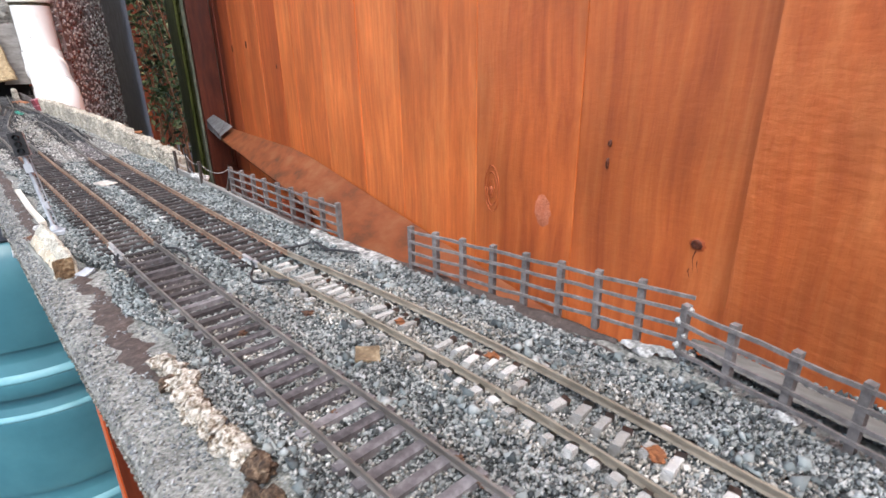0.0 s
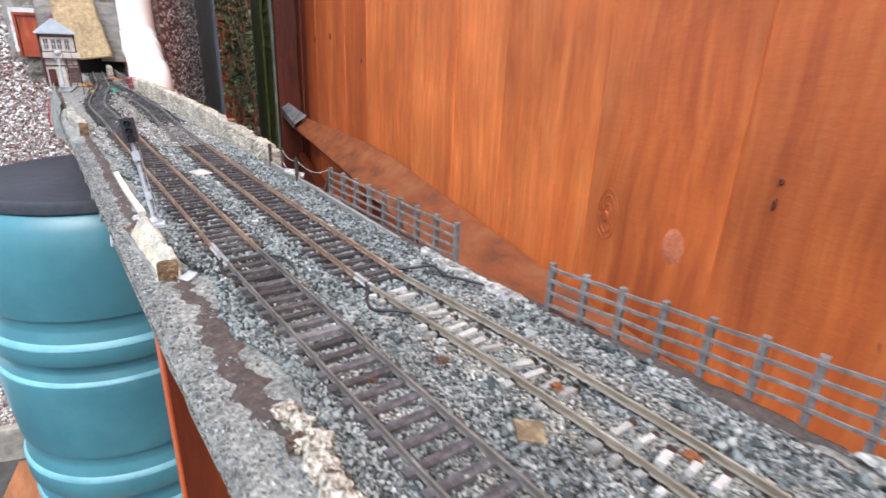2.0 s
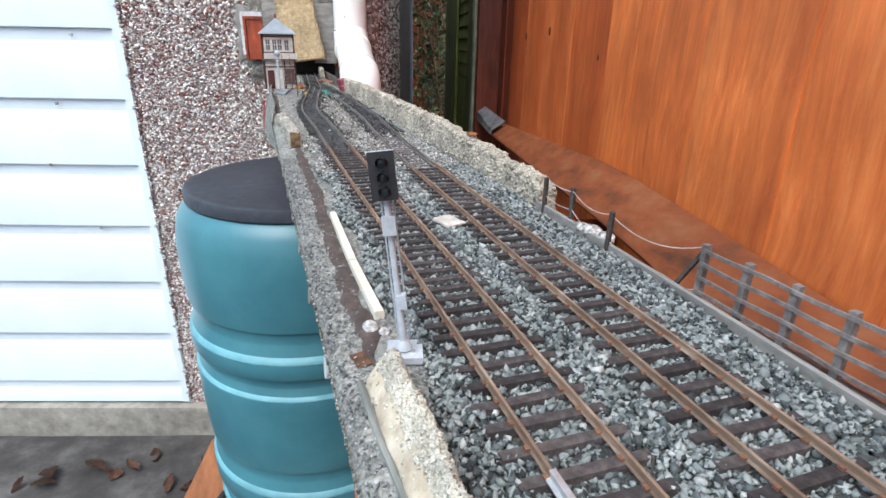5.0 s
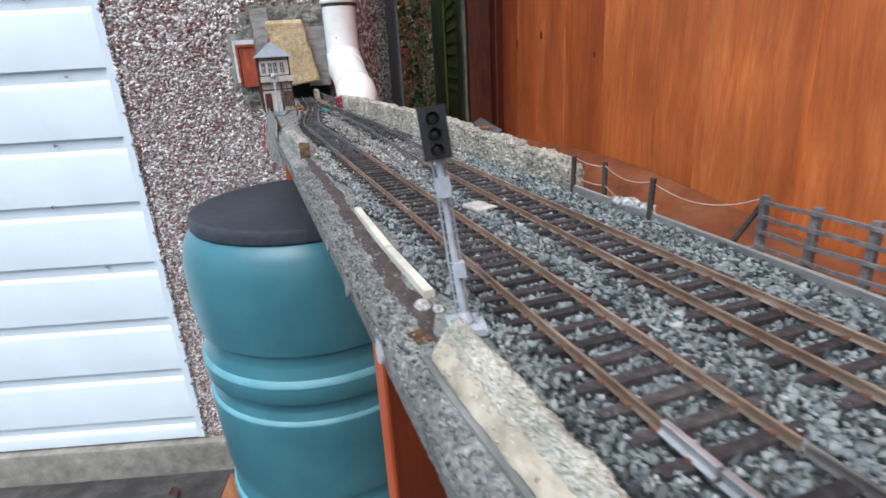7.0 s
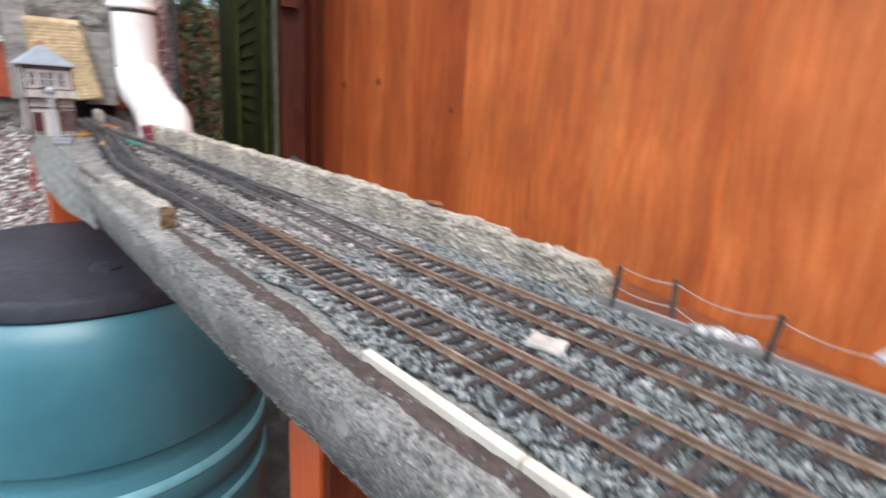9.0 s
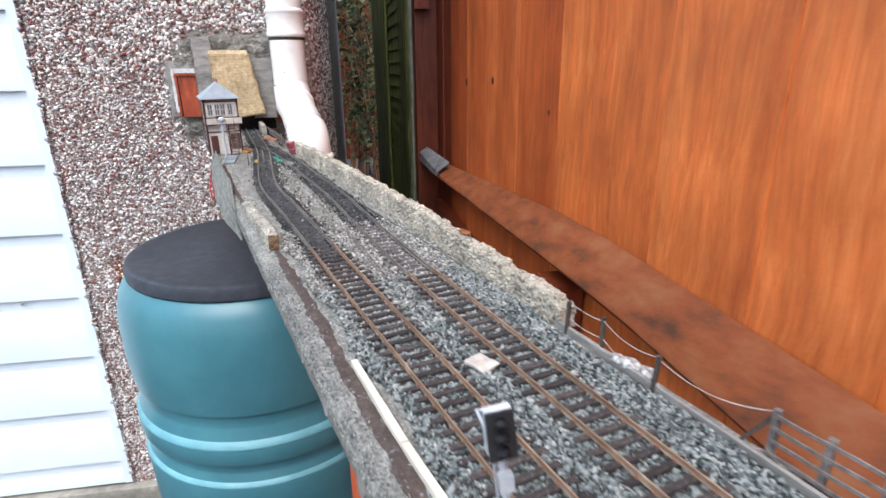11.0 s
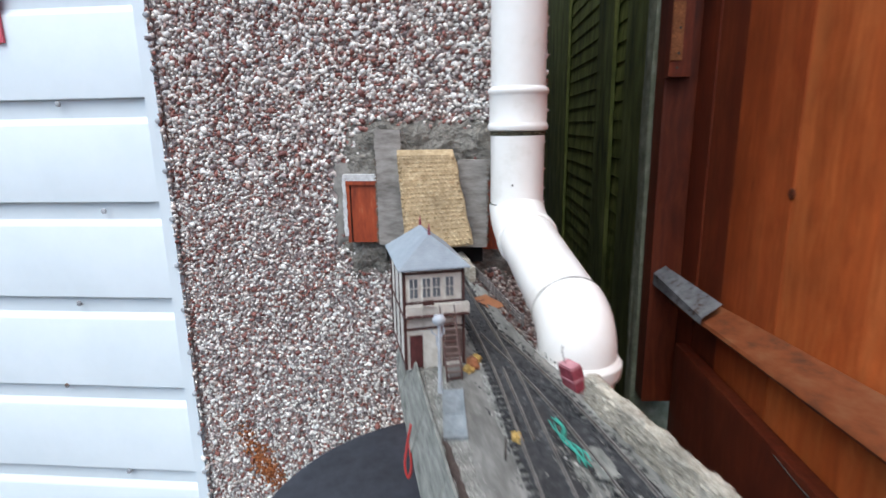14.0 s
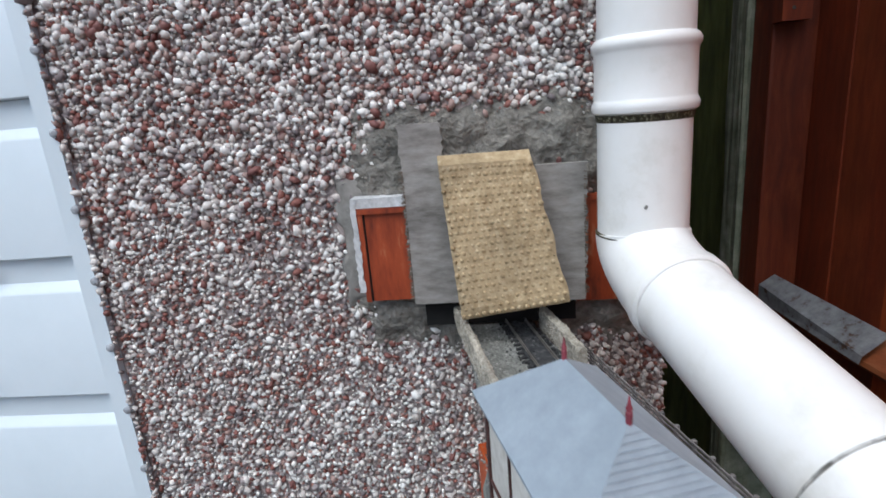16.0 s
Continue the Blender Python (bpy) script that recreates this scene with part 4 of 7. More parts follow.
# ---------- rainwater pipe ----------
def build_pipe():
    ax = WALL @ Vector((0.242, -0.062, 0))
    low = Vector((0.188, 1.251, 0))
    pipe = thing("drainpipe", (ax.x, ax.y, 1.1), "white plastic rainwater pipe with collars and a swan-neck bend", "drainpipe")
    r = 0.0345
    part("upper_pipe", Shape().lathe([(r, 1.185), (r, 2.4)], 40, (ax.x, ax.y, 0)), WHITE_PIPE, pipe, smooth=True)
    part("collar", Shape().lathe([(0.0355, 1.186), (0.0378, 1.1875), (0.0386, 1.190), (0.0386, 1.193), (0.0372, 1.1955), (0.0366, 1.197), (0.0366, 1.229), (0.0372, 1.2305), (0.0386, 1.233), (0.0386, 1.236), (0.0372, 1.2385), (0.0355, 1.240)], 40, (ax.x, ax.y, 0)), WHITE_PIPE, pipe, smooth=True)
    part("mark", chamfered((-0.0010, -0.0004, -0.0015), (0.0010, 0.0004, 0.0015), 0.0003, Matrix.Translation((ax.x - 0.0166, ax.y - 0.0304, 1.1195)) @ pose(0, 0, 0, 0, 30, -28)), EDGING, pipe, "small grey scuff")
    part("silt_ring", Shape().lathe([(0.0346, 1.1805), (0.0350, 1.1820), (0.0357, 1.1850), (0.0356, 1.187)], 40, (ax.x, ax.y, 0)), SILT, pipe, "green-brown silt line")
    part("middle_pipe", Shape().lathe([(r, 1.094), (r, 1.184)], 40, (ax.x, ax.y, 0)), WHITE_PIPE, pipe, smooth=True)
    part("silt_ring", Shape().lathe([(0.0362, 1.0925), (0.0364, 1.0935), (0.0352, 1.0950)], 40, (ax.x, ax.y, 0)), SILT, pipe, "green-brown silt line")
    a, b = Vector((ax.x, ax.y, 1.070)), Vector((low.x, low.y, 1.013))
    d = (b - a).normalized()

    def bend(p0, p1, p2, n=10):
        return [(1 - t) ** 2 * p0 + 2 * (1 - t) * t * p1 + t * t * p2 for t in (i / n for i in range(n + 1))]
    part("upper_bend", Shape().tube(bend(Vector((ax.x, ax.y, 1.094)), a, a + d * 0.060), lambda i: r + 0.0016, 40), WHITE_PIPE, pipe, smooth=True)
    part("bend_rim", Shape().tube([a + d * 0.053, a + d * 0.055, a + d * 0.064, a + d * 0.066], lambda i: (0.0362, 0.0378, 0.0378, 0.0360)[i], 40), WHITE_PIPE, pipe, smooth=True)
    part("sloping_pipe", Shape().tube([a + d * 0.060, b - d * 0.026], r, 40), WHITE_PIPE, pipe, smooth=True)
    part("grime_ring", Shape().tube([b - d * 0.0288, b - d * 0.0278], r + 0.0018, 40), GRIME, pipe, "thin line of grime at the joint", smooth=True)
    part("lower_bend", Shape().tube(bend(b - d * 0.028, b, b - Vector((0, 0, 0.034))), r + 0.0016, 40), WHITE_PIPE, pipe, smooth=True)
    part("collar", Shape().lathe([(0.036, 0.966), (0.0395, 0.969), (0.0405, 0.975), (0.0405, 0.981), (0.0375, 0.985)], 40, (low.x, low.y, 0)), WHITE_PIPE, pipe, smooth=True)
    part("lower_pipe", Shape().lathe([(r, -0.02), (r, 0.968)], 40, (low.x, low.y, 0)), WHITE_PIPE, pipe, smooth=True)


build_pipe()


# ---------- garden fence ----------
def build_fence():
    f = thing("garden_fence", FENCE @ Vector((0.01, 0.8, -0.04)), "tall fence of orange-stained upright boards with knots", "fence")
    seams = [-1.6, -1.44, -1.29, -1.13, -0.98, -0.83, -0.67, -0.53, -0.40, -0.27, -0.145, -0.021, 0.087, 0.20, 0.342, 0.455, 0.60, 0.7575, 0.86, 1.04, 1.245, 1.42, 1.60, 1.71, 1.80]
    for i, (a, b) in enumerate(zip(seams, seams[1:])):
        t0 = -0.006 if b < 0.0 else (0.0012 * (-1) ** i if a > 1.5 else 0.0)
        lo = random.uniform(-0.0006, 0.0006) * (0.0 if -0.15 < a < 0.25 else 1.0)
        s = Shape()
        rows = 9
        verts, faces = [], []
        for j in range(rows + 1):
            h = -0.03 + 1.95 * j / rows
            x0, x1 = t0 + lo - 0.0003, t0 + lo + 0.0003
            gap = 0.0005 if a > 1.5 else 0.0001
            ys = (a + gap, a + 0.0012 + gap, b - 0.0012 - gap, b - gap)
            verts += [(x0 + 0.00012, ys[0], h), (x0, ys[1], h), (x1, ys[2], h), (x1 + 0.00012, ys[3], h), (x1 + 0.016, ys[3], h), (x0 + 0.016, ys[0], h)]
        for j in range(rows):
            for q in range(6):
                p, r = j * 6 + q, j * 6 + (q + 1) % 6
                faces.append((p, p + 6, r + 6, r))
        faces += [tuple(range(6)), tuple(reversed(range(rows * 6, rows * 6 + 6)))]
        s.add(verts, faces)
        # Shade towards the garage is put into the board colours, in steps.
        part("board", s.moved(FENCE), WOOD_FULL_SHADE if a > 1.59 else WOOD_HALF_SHADE if a > 1.41 else WOOD_FAINT_SHADE if a > 0.85 else WOOD_SAWN if a < -0.03 else WOOD_SMOOTH if a > 0.19 else WOOD, f)
    for y, h, ry, rz, mat, lab in ((1.419, 1.090, 0.0080, 0.0090, KNOT, "dark knot hole"), (1.196, 1.099, 0.0070, 0.0080, KNOT, "dark knot hole"), (0.894, 1.061, 0.004, 0.0045, KNOT, "dark knot hole"),
                                   (0.001, 1.009, 0.0050, 0.0036, KNOT_RING, "ringed dark knot"), (0.001, 1.009, 0.0032, 0.0026, KNOT, "dark knot"), (0.116, 0.995, 0.0090, 0.0120, KNOT_PINK, "pale pinkish knot"),
                                   (0.062, 1.047, 0.0010, 0.0020, KNOT, "small dark knot"), (0.0625, 1.036, 0.0007, 0.0032, KNOT, "small dark knot"), (0.178, 0.994, 0.0022, 0.0040, KNOT_RING, "knot heart"), (-0.07, 1.075, 0.006, 0.009, KNOT_RING, "small knot")):
        n, verts = 18, []
        deep = 0.4 if ry > 0.0045 and mat is not KNOT else (0.7 if mat in (WOOD, KNOT_PINK, KNOT_RING) else 1.0)
        for rr, out in ((1.0, 0.0), (0.85, 0.0014 * deep), (0.5, 0.0017 * deep), (0.2, 0.0014 * deep)):
            verts += [(0.0002 - out - (0.006 if y < -0.02 else 0.0007 if y > 1.1 else 0), y + ry * rr * math.cos(2 * math.pi * k / n) * (1 + 0.15 * math.sin(3 * k)), h + rz * rr * math.sin(2 * math.pi * k / n)) for k in range(n)]
        faces = [(i * n + k, i * n + (k + 1) % n, (i + 1) * n + (k + 1) % n, (i + 1) * n + k) for i in range(3) for k in range(n)] + [tuple(3 * n + k for k in range(n))]
        part("knot", Shape().add(verts, faces).moved(FENCE), mat, f, lab, smooth="all")
    for y, z0, z1 in ((0.0016, 1.006, 0.972), (-0.0008, 1.001, 0.984), (0.0032, 0.996, 0.981)):
        part("crack", Shape().tube([FENCE @ Vector((0.0002 - (0.006 if y < -0.02 else 0), y + 0.0008 * math.sin(k * 1.9 + z1 * 90), z0 + (z1 - z0) * k / 8)) for k in range(9)], lambda k: 0.0006 - 0.00005 * k, 4), KNOT, f, "thin dark crack below the knot")
    for cy, cz, sizes in ((0.177, 0.996, ((0.0095, 0.0175), (0.0066, 0.0128), (0.0034, 0.0070))),):
        for ry, rz in sizes:
            part("knot_ring", Shape().tube([FENCE @ Vector((-0.0001, cy + ry * math.cos(k * math.pi / 18) * (1 + 0.10 * noise.noise((math.cos(k * math.pi / 18) * 2, math.sin(k * math.pi / 18) * 2, ry * 200))), cz + rz * math.sin(k * math.pi / 18))) for k in range(37)], lambda k: 0.00032 + 0.00012 * math.sin(k * 0.9), 5), KNOT_RING, f, "darker ring of a knot", smooth="all")
    # three-cornered rail
    rail_back = lambda y: 0.930 - 0.083 * max(0.0, y - 0.76)
    rail_front = lambda y: min(0.880 - 0.055 * (y - 0.72), rail_back(y) - 0.024 - 0.021 * max(0.0, min(1.0, (1.3 - y) * 1.6)))
    s = Shape()
    verts, faces = [], []
    nseg = 24
    for i in range(nseg + 1):
        y = -1.4 + 3.14 * i / nseg
        zb, zl = rail_back(y), rail_front(y)
        w = 0.0012 * noise.noise((y * 8, 0, 5))
        verts += [(-0.003, y, zb), (-0.043 + w, y, zl + 0.006 + w), (-0.045 + w, y, zl), (-0.042, y, zl - 0.005), (-0.003, y, zl - 0.030)]
    for i in range(nseg):
        for j in range(5):
            p, q = i * 5 + j, i * 5 + (j + 1) % 5
            faces.append((p, q, q + 5, p + 5))
    faces += [tuple(range(5))[::-1], tuple(nseg * 5 + j for j in range(5))]
    s.add(verts, faces)
    part("arris_rail", s.moved(FENCE), WOOD_LEDGE, f, "worn three-cornered rail, orange and brown", smooth=True)
    br = Shape()
    br.add([(-0.013, 1.562, 0.874), (-0.050, 1.556, 0.850), (-0.052, 1.558, 0.838), (-0.040, 1.781, 0.888), (-0.064, 1.781, 0.872), (-0.064, 1.781, 0.846)], [(0, 1, 4, 3), (1, 2, 5, 4)])
    bm = bmesh.new()
    vs = [bm.verts.new(p) for p in br.v]
    for q in br.f:
        bm.faces.new([vs[i] for i in q])
    bmesh.ops.solidify(bm, geom=bm.faces[:], thickness=0.003)
    bm.transform(FENCE)
    part("bracket", bm, GALV, f, "galvanised rail bracket")
    # This post and the hinge batten take the shaded board colour too.
    part("stub_post", chamfered((-0.045, 0.73, -0.04), (-0.004, 0.80, 0.845), 0.003, FENCE), WOOD_FULL_SHADE, f, "dark orange post below the rail")
    part("end_post", chamfered((-0.069, 1.786, 0.56), (-0.002, 1.842, 1.92), 0.004, FENCE, 0.001, 12), WOOD_SHADE_POST, f, "dark red square end post", smooth=True)
    part("hinge_block", chamfered((-0.071, 1.760, 1.281), (-0.029, 1.787, 1.92), 0.003, FENCE), WOOD_FULL_SHADE, f, "red-brown batten end")
    part("hinge_plate", chamfered((-0.070, 1.7575, 1.312), (-0.048, 1.7605, 1.42), 0.001, FENCE), RUST, f, "rusty metal hinge plate")
    for z in (1.298, 1.325, 1.372):
        part("screw", Shape().lathe([(0.0028, -0.0006), (0.0024, 0.0006), (0.001, 0.0008)], 10).moved(FENCE @ Matrix.Translation((-0.055, 1.7572 if z > 1.31 else 1.7596, z)) @ pose(0, 0, 0, 90, 0, 0)), POST_DARK, f, "dark screw head")
    # Board over the lower fence; its dark red paints the shade below the rail.
    part("brace", chamfered((-0.030, 0.84, 0.40), (-0.004, 1.72, 0.735), 0.003, FENCE, 0.0012, 18), WOOD_SHADE_POST, f, "lower board with a split, shade below the rail in its dark red", smooth=True)
    part("split", Shape().tube([FENCE @ Vector(q) for q in curve_points([(-0.0302, 1.33, 0.727), (-0.0302, 1.25, 0.722), (-0.0302, 1.16, 0.726), (-0.0302, 1.09, 0.722), (-0.0302, 0.98, 0.727)], 5)], lambda k: 0.0012 + 0.0012 * abs(noise.noise((k * 0.7, 0, 2))), 5), POST_DARK, f, "long dark split")
    single("concrete_post", chamfered((-0.076, 1.846, -0.03), (0.05, 1.906, 1.95), 0.005, FENCE, 0.003, 14), CONCRETE, "slim grey concrete fence post with algae", "post")
    g = thing("mossy_fence", FENCE @ Vector((0.02, 3.0, -0.04)), "green mossy lapped fence panel in the narrow passage", "fence")
    for i in range(34):
        h = 0.0 + 0.060 * i
        s = Shape()
        s.add([(x, y, z) for y in (1.91, 4.28) for x, z in ((0.012, h), (0.008, h + 0.003), (0.013, h + 0.066), (0.019, h + 0.066), (0.016, h))], [(0, 1, 6, 5), (1, 2, 7, 6), (2, 3, 8, 7), (3, 4, 9, 8), (4, 0, 5, 9), (4, 3, 2, 1, 0), (5, 6, 7, 8, 9)])
        part("slat", s.moved(FENCE), WOOD_GREEN, g)
    for y0, y1 in ((2.02, 2.32), (2.47, 2.70), (3.34, 4.29)):
        part("batten", chamfered((-0.010, y0, -0.03), (0.004, y1, 1.95), 0.003, FENCE, 0.0012, 20), MOSSY, g)
    # Added wall closes the passage and hides sky; its dark colour stands for shade.
    single("wall_passage_end", Shape().box((-0.9, 7.2, -0.05), (0.9, 7.3, 1.86)).moved(FENCE), WOOD_SHADE_BROWN, "added end wall with the passage shade in its dark colour", "wall", kind="structure")
    # shrub growing across the far passage
    rs = random.Random(31)
    base = FENCE @ Vector((-0.10, 5.3, -0.03))
    sh = thing("shrub", base, "straggly dark green shrub with bare brown stems", "shrub")
    tips = []
    for i in range(16):
        p = Vector((rs.uniform(-0.22, 0.10), rs.uniform(4.7, 6.2), -0.03))
        line = [p]
        for k in range(7):
            p = p + Vector((rs.uniform(-0.07, 0.07), rs.uniform(-0.09, 0.09), rs.uniform(0.20, 0.36)))
            p.x = max(-0.40, min(0.22, p.x))
            line.append(p)
        tips += line[2:]
        part("stem", Shape().tube([FENCE @ q for q in curve_points([tuple(q) for q in line], 3)], lambda j: 0.013 - 0.0005 * j, 6), BROWN_WOOD, sh, "bare brown stem", smooth="all")
    lv = Shape()
    for i in range(2600):
        c = rs.choice(tips) + Vector((rs.gauss(0, 0.07), rs.gauss(0, 0.12), rs.gauss(0, 0.13)))
        L, W = rs.uniform(0.022, 0.045), rs.uniform(0.009, 0.017)
        m = FENCE @ Matrix.Translation(c) @ pose(0, 0, 0, rs.uniform(-70, 70), rs.uniform(-60, 60), rs.uniform(0, 360))
        lv.add([m @ Vector(q) for q in ((-L, 0, 0), (-L * 0.3, -W, 0.004), (L * 0.5, -W * 0.7, 0.003), (L, 0, -0.004), (L * 0.5, W * 0.7, 0.003), (-L * 0.3, W, 0.004))], [(0, 1, 2, 3, 4, 5)])
    part("leaves", lv, SHRUB, sh, "dark green and yellowing leaves", kind="stuff")


build_fence()


# ---------- water butt and its stand ----------
def build_butt():
    at = (0.071, 1.21, 0)
    b = thing("water_butt", (0.071, 1.21, 0.05), "teal plastic water butt with ribs and a black lid", "water butt")
    prof = [(0.185, 0.05), (0.200, 0.06), (0.212, 0.10), (0.221, 0.17), (0.2290, 0.205), (0.2306, 0.226), (0.2296, 0.232), (0.2195, 0.2500), (0.2190, 0.254), (0.2190, 0.272), (0.2198, 0.2750), (0.2330, 0.2785), (0.2348, 0.282), (0.2356, 0.312), (0.2344, 0.319), (0.2226, 0.3460), (0.2220, 0.350), (0.2220, 0.364), (0.2232, 0.3685), (0.2290, 0.3725), (0.2318, 0.385),
            (0.2362, 0.44), (0.2388, 0.505), (0.2394, 0.523), (0.2382, 0.530), (0.2274, 0.5470), (0.2268, 0.550), (0.2268, 0.563), (0.2280, 0.5665), (0.2385, 0.5700), (0.2404, 0.574), (0.2412, 0.594), (0.2400, 0.601), (0.2276, 0.6280), (0.2270, 0.632), (0.2270, 0.645), (0.2284, 0.6495), (0.2336, 0.6535), (0.2366, 0.668), (0.2400, 0.71), (0.2402, 0.750), (0.2376, 0.780), (0.2318, 0.803), (0.2225, 0.818), (0.2130, 0.825), (0.19, 0.826)]
    part("body", Shape().lathe([(q * 0.905, h) for q, h in prof], 96, at), TEAL, b, smooth=True)
    # Pale rings paint the bright sky highlight along each rib's upper edge.
    for q0, h0, q1, h1 in ((0.2276, 0.6280, 0.2400, 0.6010), (0.2274, 0.5470, 0.2382, 0.5300), (0.2226, 0.3460, 0.2344, 0.3190), (0.2195, 0.2500, 0.2296, 0.2320)):
        a, c = (q0 * 0.4 + q1 * 0.6) * 0.905, h0 * 0.4 + h1 * 0.6
        part("ledge", Shape().lathe([(q1 * 0.905 + 0.0004, h1 - 0.0030), (q1 * 0.905 + 0.0010, h1 - 0.0004), (q1 * 0.905 + 0.0004, h1 + 0.0016), (a + 0.0003, c)], 96, at), TEAL_HIGHLIGHT, b, "pale ring on the rib, painted sky highlight", smooth="all")
    lid = part("lid", Shape().lathe([(0.180, 0.812), (0.194, 0.827), (0.1955, 0.829), (0.1955, 0.842), (0.1935, 0.847), (0.189, 0.849), (0.181, 0.8475), (0.10, 0.850), (0.03, 0.851)], 96, at), BLACK_LID, b, "black plastic lid", smooth=True)
    part("lid_stud", Shape().lathe([(0.018, 0.848), (0.017, 0.853), (0.012, 0.855)], 24, (0.071, 1.12, 0)), BLACK_LID, lid, smooth=True)
    st = thing("butt_stand", (0.06, 1.2, -0.022), "low stand of brown and yellow planks under the water butt", "stand")
    part("plank", chamfered((0.0, -0.34, 0.0), (0.105, 0.145, 0.036), 0.003, Matrix.Translation((-0.246, 1.465, -0.024)) @ pose(0, 0, 0, 0, 0, -14.7), 0.001, 3), BROWN_WOOD, st, "brown plank")
    part("plank", chamfered((-0.205, -0.30, 0.0), (-0.05, 0.22, 0.074), 0.003, Matrix.Translation((0.06, 1.2, -0.024)) @ pose(0, 0, 0, 0, 0, -8), 0.001, 3), YELLOW_WOOD, st, "yellow plank")
    part("plank", chamfered((0.06, -0.30, 0.0), (0.22, 0.30, 0.074), 0.003, Matrix.Translation((0.06, 1.2, -0.024)) @ pose(0, 0, 0, 0, 0, -8), 0.001, 3), YELLOW_WOOD, st, "yellow plank")
    hose = curve_points([(-0.36, 1.13, -0.008), (-0.300, 1.205, 0.012), (-0.232, 1.282, 0.024), (-0.190, 1.332, 0.024), (-0.155, 1.383, 0.024), (-0.115, 1.440, 0.010)], 8)
    single("garden_hose", Shape().tube(hose, 0.011, 12), CABLE, "black rubber hose on the ground by the water butt", "hose", smooth="all")
    for k in range(12):
        x, y = random.uniform(-0.7, -0.12), random.uniform(1.44, 1.64)
        y = y - 0.30 * (x + 0.2) * 0.8
        s = Shape()
        L, W = random.uniform(0.018, 0.05), random.uniform(0.010, 0.024)
        n = 9
        verts = []
        for i in range(n):
            t = i / (n - 1)
            w = W * math.sin(math.pi * min(0.97, t + 0.03)) * (1 + 0.25 * math.sin(t * 21 + k))
            c = 0.010 * math.sin(t * 3 + k)
            verts += [(L * (t - 0.5) * 2, -w, c + 0.004), (L * (t - 0.5) * 2, 0, c), (L * (t - 0.5) * 2, w, c + 0.005)]
        faces = [(i * 3 + j, i * 3 + j + 1, i * 3 + j + 4, i * 3 + j + 3) for i in range(n - 1) for j in range(2)]
        s.add(verts, faces).moved(Matrix.Translation((x, y, -0.012)) @ pose(0, 0, 0, random.uniform(-15, 15), random.uniform(-12, 12), random.uniform(0, 360)))
        bm = bmesh.new()
        vs = [bm.verts.new(p) for p in s.v]
        for q in s.f:
            bm.faces.new([vs[i] for i in q])
        bmesh.ops.solidify(bm, geom=bm.faces[:], thickness=0.0006)
        single("fallen_leaf", bm, LEAF, "dry curled brown leaf on the yard", "leaf", group="leaves by the step", smooth="all")


build_butt()


